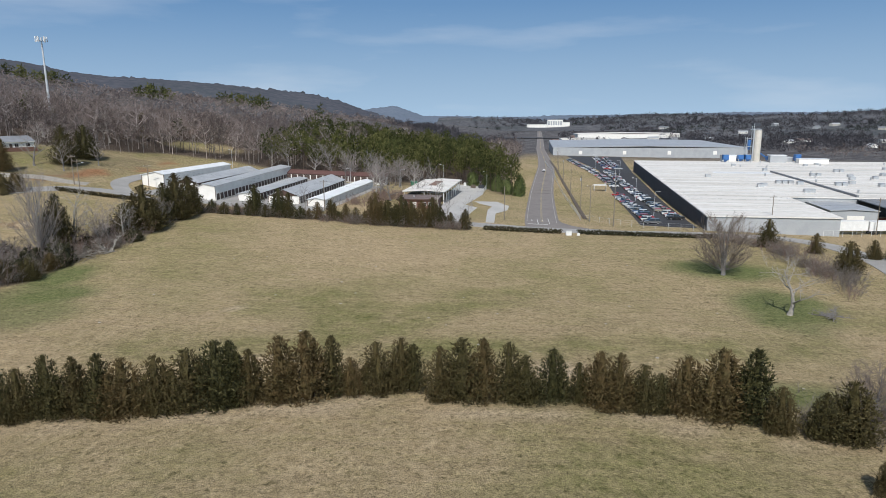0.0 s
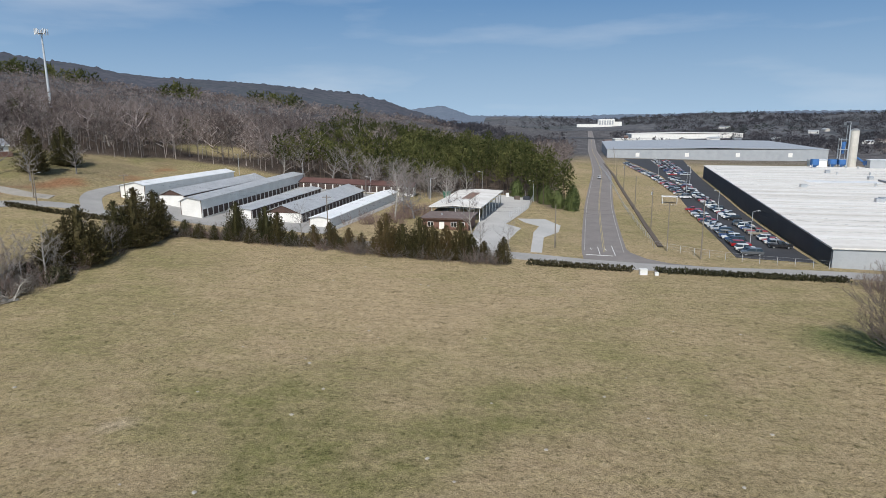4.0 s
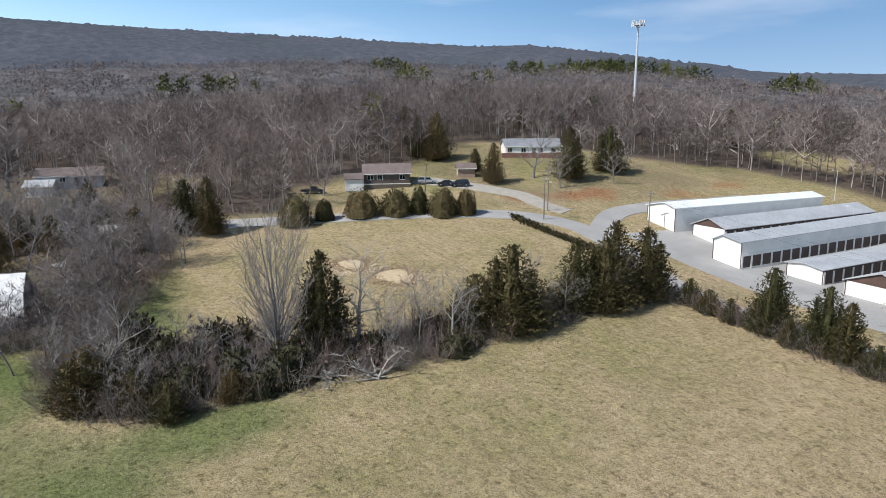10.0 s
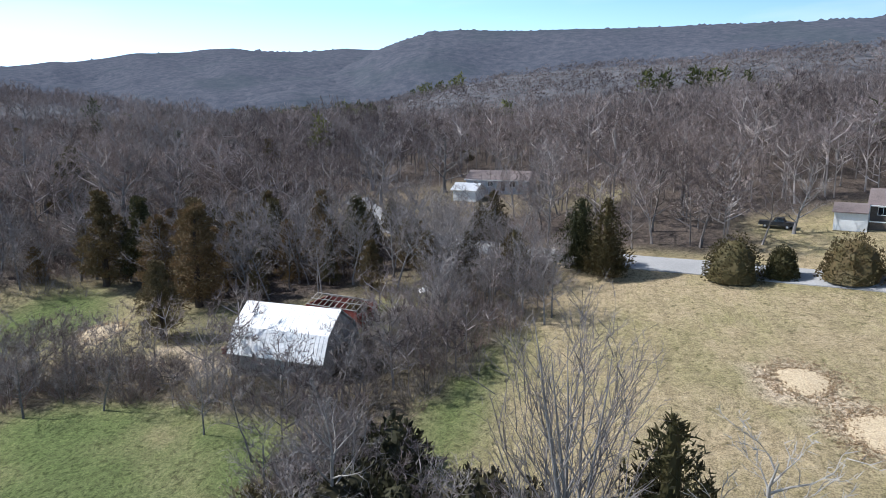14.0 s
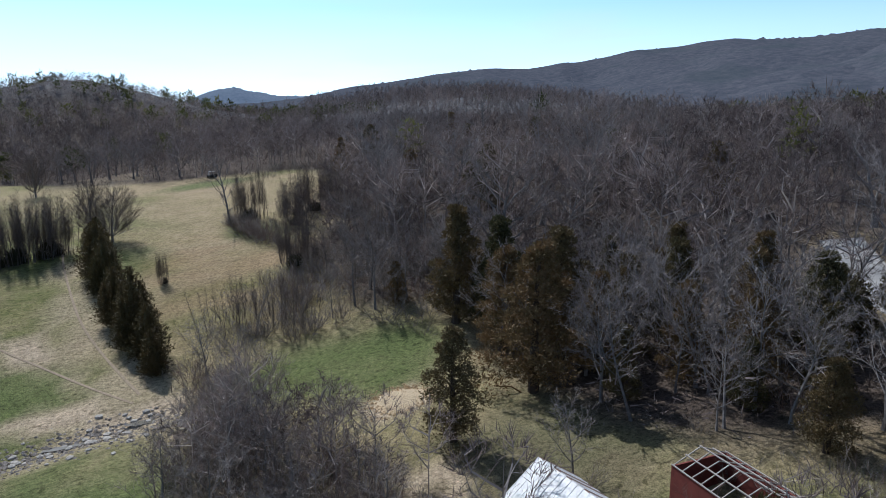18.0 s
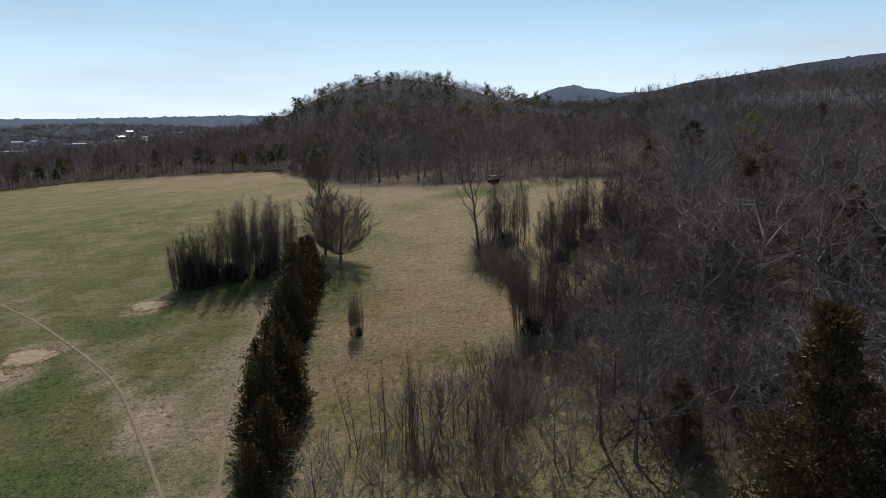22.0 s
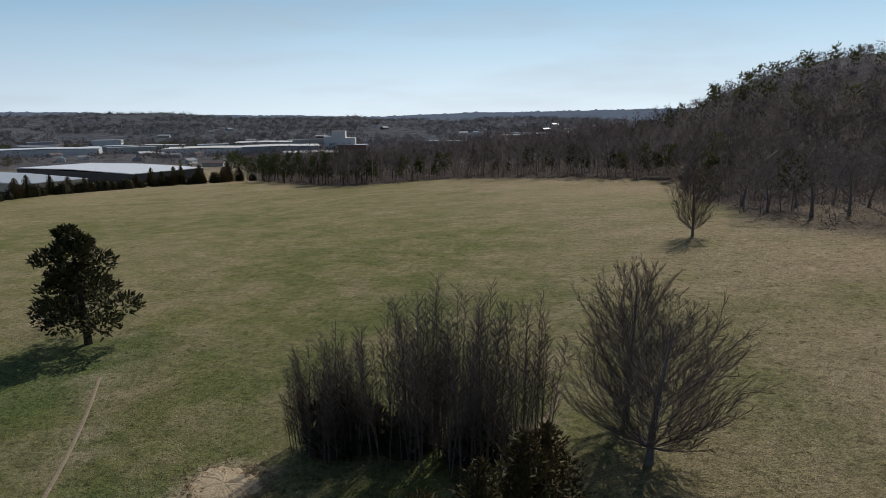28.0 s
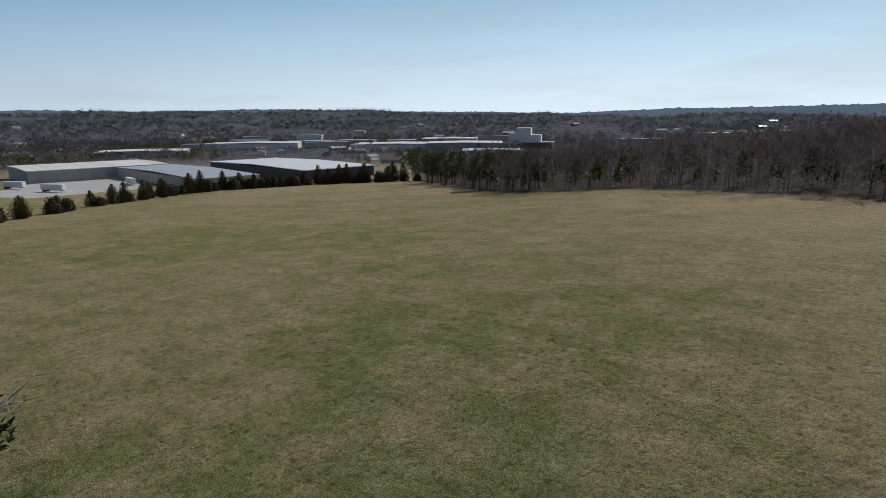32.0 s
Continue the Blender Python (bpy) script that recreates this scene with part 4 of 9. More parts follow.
def lobed_meshes(seed, tall, wide, lobes=24, per=100, size=0.5, key="old_cedar", low=0.1):
    """An old spreading evergreen: limbs that end in separate dense lobes of foliage, with gaps between."""
    rng = random.Random(seed)
    v, f, cv, cf = [], [], [], []
    trunk = bend(rng, (0, 0, -0.3), (0, 0, 1), tall * 0.93, 6, 0.03, 0.0)
    limb(v, f, trunk, [0.026 * tall * (1.3 - k / 5) + 0.02 for k in range(7)], 6)
    for i in range(lobes):
        u = low + (0.97 - low) * (i + rng.random() * 0.6) / lobes
        ang = i * 2.4 + rng.uniform(-0.5, 0.5)
        reach = wide * 0.5 * (1 - u) ** 0.6 * rng.uniform(0.3, 0.95)
        s = min(u, 0.95) * 6
        a = trunk[min(int(s), 5)].lerp(trunk[min(int(s) + 1, 6)], s - int(s))
        c = a + Vector((math.cos(ang) * reach, math.sin(ang) * reach, rng.uniform(-0.02, 0.1) * tall * (1 - u)))
        limb(cv, cf, [a - Vector((0, 0, 0.3 * reach)), a.lerp(c, 0.5), c], [0.12, 0.08, 0.03], 4)
        rad = 0.17 * wide * (1 - 0.55 * u) * rng.uniform(0.75, 1.2)
        for _ in range(per):
            d = Vector((rng.gauss(0, 1), rng.gauss(0, 1), rng.gauss(0.25, 0.8))).normalized()
            p = c + Vector((d.x * 1.25, d.y * 1.25, d.z * 0.8)) * rad * rng.uniform(0.45, 1.0)
            tuft(cv, cf, p, (d + Vector((0, 0, 0.5))).normalized(), size, rng, 1, (0.2, 0.38))
    return mesh_of("trunk", v, f, "needle_trunk"), mesh_of("crown", cv, cf, key)


def pine_meshes(seed, tall, wide, bare=0.45, clumps=34, size=0.55, key="pine"):
    """A tall evergreen with a bare lower trunk and needle clumps on separate limbs."""
    rng = random.Random(seed)
    v, f, cv, cf = [], [], [], []
    trunk = bend(rng, (0, 0, -0.4), (0, 0, 1), tall * 0.97, 6, 0.03, 0.0)
    limb(v, f, trunk, [0.2, 0.17, 0.15, 0.12, 0.09, 0.05, 0.02], 6)
    for i in range(clumps):
        u = bare + (1 - bare) * (i + rng.random()) / clumps
        s = u * 6
        a = trunk[min(int(s), 5)].lerp(trunk[min(int(s) + 1, 6)], s - int(s))
        ang = i * 2.4 + rng.uniform(-0.5, 0.5)
        k = (u - bare) / (1 - bare)
        reach = wide * 0.5 * (0.55 + 0.6 * k) * (1 - k) ** 0.45 * 1.3 * rng.uniform(0.55, 1.1) + 0.15
        d = Vector((math.cos(ang), math.sin(ang), 0.18 + 0.4 * k))
        tip = a + d * reach
        limb(v, f, [a, a.lerp(tip, 0.5), tip], [0.05, 0.035, 0.012], 3)
        for j in range(5):
            p = a.lerp(tip, 0.45 + 0.6 * (j + rng.random()) / 5) + Vector((rng.gauss(0, 0.28), rng.gauss(0, 0.28), rng.gauss(0.1, 0.2)))
            tuft(cv, cf, p, (d + Vector((0, 0, 0.6))).normalized(), size, rng, 3)
    return mesh_of("trunk", v, f, "needle_trunk"), mesh_of("crown", cv, cf, key)


def shrub_mesh(seed, tall, wide, stems=26, twigs=7, w=0.03, key="shrub", name="thicket", lean=0.3, crook=0.09, twig=0.28):
    """Many thin upright stems with twigs, as in a winter thicket."""
    rng = random.Random(seed)
    v, f = [], []
    for i in range(stems):
        a, r = rng.uniform(0, 6.28), wide * 0.42 * math.sqrt(rng.random())
        p = Vector((math.cos(a) * r, math.sin(a) * r, -0.15))
        d = Vector((math.cos(a) * lean + rng.gauss(0, lean * 0.5), math.sin(a) * lean + rng.gauss(0, lean * 0.5), 1)).normalized()
        l = tall * rng.uniform(0.55, 1.0)
        pts = bend(rng, p, d, l, 3, crook, 0.0)
        limb(v, f, [pts[0], pts[2], pts[3]], [w * 0.8, w * 0.45, w * 0.12], 3)
        for m in range(twigs):
            q = 0.25 + 0.75 * rng.random()
            s = q * 3
            t0 = pts[min(int(s), 2)].lerp(pts[min(int(s) + 1, 3)], s - int(s))
            e = (d + Vector((rng.gauss(0, 0.5), rng.gauss(0, 0.5), rng.gauss(0, 0.3)))).normalized() * l * rng.uniform(0.5, 1.15) * twig
            blade(v, f, t0, e, w * 1.1, rng)
            blade(v, f, t0 + e * 0.5, (e + Vector((rng.gauss(0, 0.3), rng.gauss(0, 0.3), 0.1)) * l * 0.2) * 0.6, w * 0.9, rng)
    return mesh_of(name, v, f, key)


def sapling_mesh(seed, tall, wide, stems=32, twigs=46):
    """Slender upright stems of uneven height, each with fine rising twigs on its upper part."""
    rng = random.Random(seed)
    v, f = [], []
    for _ in range(stems):
        a, r = rng.uniform(0, 6.28), wide * 0.5 * math.sqrt(rng.random())
        l = tall * rng.uniform(0.5, 1.0) * (1.0 - 0.25 * (2 * r / wide) ** 2)
        d = Vector((math.cos(a) * 0.03 * r + rng.gauss(0, 0.03), math.sin(a) * 0.03 * r + rng.gauss(0, 0.03), 1)).normalized()
        pts = bend(rng, Vector((math.cos(a) * r, math.sin(a) * r, -0.15)), d, l, 5, 0.035, 0.0)
        w = 0.0052 * l + 0.012
        limb(v, f, pts, [w, w * 0.85, w * 0.66, w * 0.45, w * 0.26, 0.006], 4)
        for m in range(twigs):
            q = 0.28 + 0.72 * (m + rng.random()) / twigs
            s = q * 5
            t0 = pts[min(int(s), 4)].lerp(pts[min(int(s) + 1, 5)], s - int(s))
            ang = m * 2.4 + rng.uniform(-0.5, 0.5)
            e = Vector((math.cos(ang), math.sin(ang), rng.uniform(0.6, 1.5))).normalized() * l * (0.20 - 0.12 * q) * rng.uniform(0.6, 1.3)
            blade(v, f, t0, e, 0.036, rng)
            blade(v, f, t0 + e * 0.45, Vector((e.x + rng.gauss(0, 0.2), e.y + rng.gauss(0, 0.2), e.z)) * 0.6, 0.032, rng)
            blade(v, f, t0 + e * 0.3, Vector((e.x * 0.4 + rng.gauss(0, 0.25), e.y * 0.4 + rng.gauss(0, 0.25), e.z)) * 0.6, 0.032, rng)
    return mesh_of("stem_clump", v, f, "stem_brown")


def bush_mesh(seed, tall, wide, n=420, size=0.3, key="cedar", name="crown"):
    """A rounded evergreen bush of many small sprays round a dark core."""
    rng = random.Random(seed)
    v, f = [], []
    seg, rings = 10, 6
    for i in range(rings):
        t = math.pi * 0.5 * i / (rings - 1)
        for k in range(seg):
            a = 2 * math.pi * k / seg
            rr = wide * 0.5 * 0.78 * math.cos(t) * rng.uniform(0.85, 1.1)
            v.append(Vector((math.cos(a) * rr, math.sin(a) * rr, tall * 0.82 * math.sin(t) - (0.1 if i == 0 else 0))))
    for i in range(rings - 1):
        for k in range(seg):
            a, c = i * seg + k, i * seg + (k + 1) % seg
            f.append((a, c, c + seg, a + seg))
    for _ in range(n):
        a, t = rng.uniform(0, 6.28), math.asin(rng.random())
        lump = 1 + 0.12 * math.sin(3 * a + seed) * math.cos(4 * t + seed)
        d = Vector((math.cos(a) * math.cos(t), math.sin(a) * math.cos(t), math.sin(t)))
        p = Vector((d.x * wide * 0.5, d.y * wide * 0.5, d.z * tall * 0.95)) * rng.uniform(0.74, 0.98) * lump
        tuft(v, f, p, (d + Vector((0, 0, 0.4))).normalized(), size, rng, 2)
    return mesh_of(name, v, f, key)


def plant(name, meshes, x, y, size=1.0, turn=0.0, label="", category="tree", group="", names=("trunk", "crown")):
    ob = thing(name, x, y, h1(x, y), turn, label, category, group)
    ob.scale = (size, size, size)
    for n, me in zip(names, meshes):
        piece(n, me, ob)
    return ob


rnd = random.Random(7)
CEDARS = [cedar_meshes(s, 7.0, w, 1700, 0.3, ln, rg, spires=n) for s, w, ln, rg, n in ((1, 4.8, 0.56, 0.24, 1), (2, 5.4, 0.48, 0.3, 3), (3, 4.2, 0.62, 0.22, 1), (4, 5.8, 0.44, 0.32, 4), (5, 5.0, 0.52, 0.28, 2))]
PINE = [pine_meshes(s, 13.0, w, b_, 34) for s, w, b_ in ((11, 5.0, 0.4), (12, 6.0, 0.48), (13, 4.4, 0.35), (14, 5.4, 0.3))]
BARE = [bare_meshes(s, t, w, r, 13, 6, 8, fk, 3, 0.055, 1.25, 0.2) for s, t, w, r, fk in ((21, 14, 11, 0.20, 0.28), (22, 15.5, 11, 0.20, 0.34), (23, 13, 12, 0.22, 0.22), (24, 14.5, 9.5, 0.17, 0.36), (25, 16.5, 12, 0.23, 0.3), (26, 12, 9.5, 0.15, 0.3))]
SHRUBS = [shrub_mesh(s, 3.0, 2.6, 17, 10, 0.032, lean=0.5, crook=0.22, twig=0.3) for s in (31, 32, 33)] + [shrub_mesh(34, 3.0, 2.6, 16, 10, 0.03, "twig_red", lean=0.45, crook=0.2), shrub_mesh(35, 2.3, 3.2, 20, 9, 0.03, lean=0.6, crook=0.25)]
POLES = [sapling_mesh(s, 12.0, 6.2, 40, 70) for s in (36, 37, 39)]
THIN_POLES = sapling_mesh(38, 9.0, 9.0, 17, 34)
TALL_CEDARS = [cedar_meshes(s, 11.0, w, 2500, 0.34, ln, rg, spires=n) for s, w, ln, rg, n in ((6, 6.6, 0.56, 0.28, 3), (7, 7.4, 0.50, 0.32, 5), (8, 6.0, 0.60, 0.26, 2))]


# ---- planting ----
CEDAR_LABEL = ("dark green conical cedar in a pasture tree row", "brown-tinged cedar with a ragged crown", "dense dark cedar tree with low branches")


def cedar(x, y, tall, kind=None, label="", wide=1.0, group=""):
    k = rnd.randrange(5) if kind is None else kind
    big = tall > 8.4
    s = tall / (11.0 if big else 7.0)
    ob = plant("cedar_tree", TALL_CEDARS[k % 3] if big else CEDARS[k], x, y, s, rnd.uniform(0, 360), label or CEDAR_LABEL[k % 3], "tree", group)
    ob.scale = (s * wide, s * wide, s)
    return ob


# the row across the pasture
row = [(-52, 57.5, 5.6), (-49.2, 58.2, 6.2), (-46.4, 58.6, 5.2), (-44, 59.6, 6.6), (-41.5, 59.8, 6.9), (-39, 60.4, 6.6), (-36.5, 60.8, 6.4), (-33.6, 61, 6.3), (-30.6, 62.5, 6.4),
       (-28.2, 63.6, 7.3), (-26.4, 63.4, 7.6), (-24.4, 63.8, 5.8), (-21.6, 65.2, 7.7), (-18.8, 65.4, 7.9), (-16, 66.8, 6.8), (-13.9, 67.2, 4.0), (-11.2, 68.2, 5.8), (-8.6, 68.3, 6.5), (-6.9, 68.2, 5.4),
       (-4, 65.8, 6.2), (-1.6, 65.8, 7.0), (0.8, 66, 6.9), (3.6, 66.2, 6.5), (5.6, 65.6, 5.8), (8.2, 65.5, 5.9), (10.8, 65.8, 4.6), (13.2, 64.8, 6.0), (15.2, 64.6, 6.2), (17.6, 64.6, 4.8),
       (19.6, 64.2, 4.2), (21.8, 64.0, 5.8), (25.5, 63.4, 6.6), (28.4, 62.4, 7.6), (30, 60.2, 5.0), (33.2, 58.8, 5.2), (36.2, 58.6, 5.6), (44, 59, 4.6), (33.5, 48.8, 3.8)]
for x, y, t in row:
    cedar(x + rnd.uniform(-0.3, 0.3), y + rnd.uniform(-0.4, 0.4), t * rnd.uniform(0.94, 1.12), wide=rnd.uniform(0.9, 1.2), group="cedar row across the pasture")

# the hedge along the lane
north = [(-78, 184, 3.6), (-65, 183.5, 9.4), (-57.5, 182.6, 7.6), (-54.5, 182, 6.6), (-46, 181.5, 4.6), (-42, 181, 5.4), (-37.4, 180, 4.6), (-34.6, 180, 3.8), (-28.6, 178.4, 9.8), (-25, 178.4, 6.4), (-21.2, 178.4, 9.2), (-18.4, 178, 6.4),
         (-15.4, 178, 6.6), (-12.4, 177.8, 7.6), (-10.2, 177.6, 5.2), (-3.2, 176.6, 5.2), (73.8, 164, 7.6), (81.6, 155.8, 5.4), (92.3, 151, 5), (77.8, 135, 7.4), (96, 150, 5), (104, 146, 4.4), (92, 138, 5)]
for x, y, t in north:
    cedar(x, y, t * (1.12 if x < 0 and t < 9 else 0.95), label="dark cedar in the hedge along the lane", group="hedge cedars along the lane", wide=1.12)
for x in (-61, -51, -48.5, -39.6, -32, -23, -14, -7.4, -74, -70):
    cedar(x, 181.8 - 0.065 * (x + 60) + rnd.gauss(0, 0.6), rnd.uniform(2.6, 4.6), label="small dark cedar in the hedge along the lane", group="hedge cedars along the lane", wide=1.35)
# the hedge on the west side of the pasture
west = [(-83, 180, 11), (-84.5, 175, 12), (-82.4, 171, 10.4), (-84, 167, 10.4), (-83.4, 155, 11.6), (-86, 151, 7.6), (-90, 131.2, 13), (-84, 112.6, 4.2), (-87.6, 110, 4.6), (-91, 106, 6.6), (-93, 104.6, 4.6), (-84, 119, 3.6)]
for x, y, t in west:
    cedar(x, y, t, label="tall dark cedar in the field hedge", group="west hedge cedars", wide=1.0 if t > 12.5 else 1.36)
# clipped bushes before the house
for x, y, t, w in ((-149.6, 148.6, 6.8, 8.4), (-149.4, 154.8, 4.8, 4.2), (-147.4, 162.8, 6.6, 9.0), (-143.8, 169.4, 6.6, 8.0), (-142, 174.2, 6.4, 4.4), (-137.8, 177.8, 6.6, 7.4), (-135.9, 182.6, 6.2, 5.0)):
    ob = thing("cedar_bush", x, y, h1(x, y), rnd.uniform(0, 360), "rounded dense evergreen bush along the road", "bush", "bushes before the house")
    piece("crown", bush_mesh(int(x * 7 + 3000), t, w, 1900, 0.25), ob)
# cedars round the houses and in the bottom
for x, y, t in ((-155.3, 204.1, 10.5), (-146.7, 222.3, 14), (-149.6, 240, 13), (-167.5, 206.5, 6.4), (-153, 131.6, 11.8), (-157, 128, 11.0), (-186, 205, 14), (-192, 202, 12),
                (-152, 118, 8), (-157, 110, 7), (-174, 110, 7.4), (-180, 112, 8)):
    cedar(x, y, t, label="dark cedar tree near the houses", wide=1.15)
TALL = [lobed_meshes(k, 14.0, w, 42, 300, 0.23, low=0.04) for k, w in ((78, 8.8), (79, 7.2))]
for x, y, t, k in ((-131.5, 72, 12, 0), (-144, 70, 18, 0), (-151.5, 48, 18.5, 1), (-149, 60, 15, 0), (-155, 53, 17, 1), (-155, 64, 17, 0), (-152, 72, 13, 1), (-165, 82, 14, 1), (-160, 70, 13, 0), (-162, 99, 9, 0), (-164, 101, 8, 1), (-157, 40, 10, 1), (-150, 36, 7, 0)):
    plant("cedar_tree", TALL[k], x, y, t / 14.0, rnd.uniform(0, 360), "very tall dark brown-green cedar by the creek", "tree", "tall cedars by the creek")
for x, y, t in ((-115.8, 32, 6), (-116.6, 27.6, 7.6), (-116.0, 22.4, 9.2), (-117.0, 18.0, 9.6), (-115.6, 14.2, 8.6), (-116.6, 9.0, 7.4), (-116.8, 2.6, 8.6), (-117.2, -0.6, 8.8), (-117.2, -5.6, 9.8), (-118.2, -9.4, 9.2), (-118.8, -13.6, 8.2), (-118.8, -17.5, 6.4)):
    cedar(x, y, t, kind=rnd.choice((0, 2, 4)), label="dense dark cedar in a pasture row", group="cedar row down to the creek", wide=1.1)
for x, y, t, w in ((-178, 87, 7.0, 6.4), (-181, 94, 5.6, 5.0), (-173, 97, 6.4, 5.4), (-186, 90, 6.0, 5.2)):
    ob = thing("evergreen_bush", x, y, h1(x, y), rnd.uniform(0, 360), "large olive-green evergreen bush above the creek", "bush", "evergreens above the creek")
    piece("crown", bush_mesh(int(x * 7 + 3000), t, w, 1500, 0.28), ob)
# a lone old cedar on the hill pasture
big = plant("old_cedar", lobed_meshes(77, 15.0, 13.5, 19, 300, 0.5, "cedar", 0.14), -60.4, -28.6, 1.0, 40, "old broad cedar standing alone in the hill pasture", "tree")


def bare_tree(x, y, meshes, size=1.0, label="leafless grey-brown hardwood tree", group="", name="bare_tree"):
    return plant(name, meshes, x, y, size, rnd.uniform(0, 360), label, "tree", group)


# notable leafless trees
HERO = {
    "oak": fine_meshes(51, 12.2, 12.6, 0.42, 84, 9, 8, 0.12, 0.7, 3, 0.045, "bark", "stem_brown"),
    "round": fine_meshes(52, 10.8, 11.2, 0.28, 90, 9, 13, 0.14, 0.8, 1, 0.024),
    "oval": fine_meshes(50, 12.0, 7.4, 0.24, 84, 8, 12, 0.12, 1.0, 1, 0.024),
    "vase": fine_meshes(53, 16.3, 7.6, 0.19, 62, 7, 5, 0.08, 1.9, 5, 0.034, "bark", "twig"),
    "snag": bare_meshes(54, 18.5, 8.5, 0.26, 15, 5, 5, 0.2, 6, 0.05, 0.9, 0.15),
    "great": bare_meshes(58, 17, 15, 0.46, 14, 7, 6, 0.2, 6, 0.05, 1.2, 0.22),
    "dead": bare_meshes(55, 10.5, 12, 0.42, 10, 5, 4, 0.28, 6, 0.06, 1.4, 0.3, "pale_bark", "pale_bark"),
    "ghost": bare_meshes(59, 15.5, 10, 0.34, 12, 5, 4, 0.22, 6, 0.06, 1.2, 0.3, "pale_bark", "pale_bark"),
    "yard": bare_meshes(56, 15, 13, 0.36, 13, 7, 6, 0.22, 6, 0.05, 1.1),
    "pale": bare_meshes(57, 15, 10, 0.30, 11, 6, 5, 0.3, 6, 0.055, 0.9, 0.2, "pale_bark", "bark"),
}
for key, x, y, s, lab in (("oak", 50.6, 131, 1.0, "broad leafless oak alone in the pasture"), ("dead", 51.6, 104.5, 1.0, "pale half-dead leafless tree in the pasture"),
                          ("round", -123.4, -25.2, 1.0, "round-crowned leafless tree on the hill pasture"), ("oval", -120.9, -30.2, 1.0, "leafless tree with dense fine twigs"),
                          ("vase", -90.4, 125.8, 1.18, "tall vase-shaped leafless tree in the field hedge"), ("snag", -146, -22, 1.0, "crooked leafless tree beside the thicket"), ("ghost", -89.5, 136, 1.0, "pale dead tree in the field hedge"),
                          ("yard", -153.4, 215.9, 1.0, "large leafless yard tree before the white house"), ("oval", -118.5, -94, 0.95, "leafless tree near the wood's edge"), ("pale", -12, 204, 0.85, "leafless tree beside the office"),
                          ("pale", -36, 224, 1.1, "tall pale leafless sycamore among the storage units"), ("yard", -22, 236, 0.8, "leafless tree behind the office"), ("pale", -51, 188, 0.62, "small leafless tree by the lane"), ("pale", -8, 184.5, 0.6, "thin leafless tree by the lane"),
                          ("pale", -2, 186, 0.55, "thin leafless tree by the lane"), ("round", 40, 62, 0.62, "leafless tree at the end of the cedar row"), ("round", 45, 63, 0.55, "leafless tree at the end of the cedar row"), ("pale", -96, 109, 0.8, "leafless tree in the field hedge"),
                          ("yard", -168, 162, 0.75, "leafless tree beside the brown house"), ("pale", -84, 146, 0.7, "leafless tree in the field hedge")):
    bare_tree(x, y, HERO[key], s, lab)
for x, y in ((-129, -122), (-136, -114), (-142, -118), (-147, -108), (-153, -102), (-134, -130), (-146, -128), (-124, -136), (-158, -97), (-164, -94), (-141, -138), (-150, -116)):
    bare_tree(x, y, rnd.choice((HERO["yard"], HERO["yard"], HERO["pale"])), rnd.uniform(0.72, 0.98), "tall leafless oak over leaf litter", "oaks at the wood's edge")


for x, y, s in ((-166, 16, 1.0), (-172, 2, 1.05), (-170, 30, 0.95), (-178, -14, 1.1), (-184, 8, 1.1), (-188, -32, 1.0), (-176, 44, 1.0), (-192, 26, 1.1), (-196, -8, 1.1), (-205, 82, 0.95), (-214, 96, 1.0), (-218, 76, 1.05)):
    bare_tree(x, y, HERO["great"], s, "old spreading leafless oak with heavy dark limbs", "great oaks in the wood")
SHRUB_REST, SHRUB_COUNT = [], [0]
DARK_BUSH = [bush_mesh(k, 2.6, 3.4, 260, 0.3, "hedge") for k in (5, 6)]


def shrub(x, y, s, k=None, lab="leafless grey-brown thicket shrub", group="thicket"):
    k = rnd.randrange(5) if k is None else k
    me = SHRUBS[k]
    SHRUB_COUNT[0] += 1
    if SHRUB_COUNT[0] % 5 > 0:
        SHRUB_REST.append((x, y, s, k))
        return
    ob = thing("shrub", x, y, h1(x, y), rnd.uniform(0, 360), lab, "shrub", group)
    ob.scale = (s, s, s)
    piece("twigwork", me, ob)


def thicket(line, n, width, lo, hi, k=None, group="hedge thicket"):
    pts = resample(line, 1.0)
    for _ in range(n):
        p = rnd.choice(pts)
        shrub(p.x + rnd.gauss(0, width), p.y + rnd.gauss(0, width), rnd.uniform(lo, hi), k, group=group)


hr_ = np.random.RandomState(78)
hx, hy = hr_.uniform(-108, -80, 3000), hr_.uniform(104, 184, 3000)
on = inside(hx, hy, HEDGE_W)
hedge_at = list(zip(hx[on].tolist(), hy[on].tolist()))
for x, y in hedge_at[:330]:
    shrub(x, y, rnd.uniform(0.6, 1.5) * (1.15 if y < 132 else 0.9), group="west hedge thicket")
for x, y in hedge_at[330:352]:
    plant("bare_tree", BARE[rnd.randrange(6)], x, y, rnd.uniform(0.34, 0.62), rnd.uniform(0, 360), "small leafless grey tree in the field hedge", "tree", "field hedge trees")
for x, y in hedge_at[366:404]:
    ob = thing("evergreen_bush", x, y, h1(x, y), rnd.uniform(0, 360), "low dark evergreen bush in the field hedge", "bush", "evergreen hedge bushes")
    k = rnd.uniform(0.7, 1.5) * (1.35 if y < 130 else 0.8)
    ob.scale = (k, k, k)
    piece("crown", DARK_BUSH[rnd.randrange(2)], ob)
thicket([(-80, 184), (-60, 182), (-40, 179.5), (-20, 177), (-4, 176)], 130, 1.0, 0.4, 1.1, group="lane hedge thicket")
thicket([(36, 60), (50, 60), (64, 66)], 60, 2.2, 0.8, 1.6, group="thicket at the row's end")
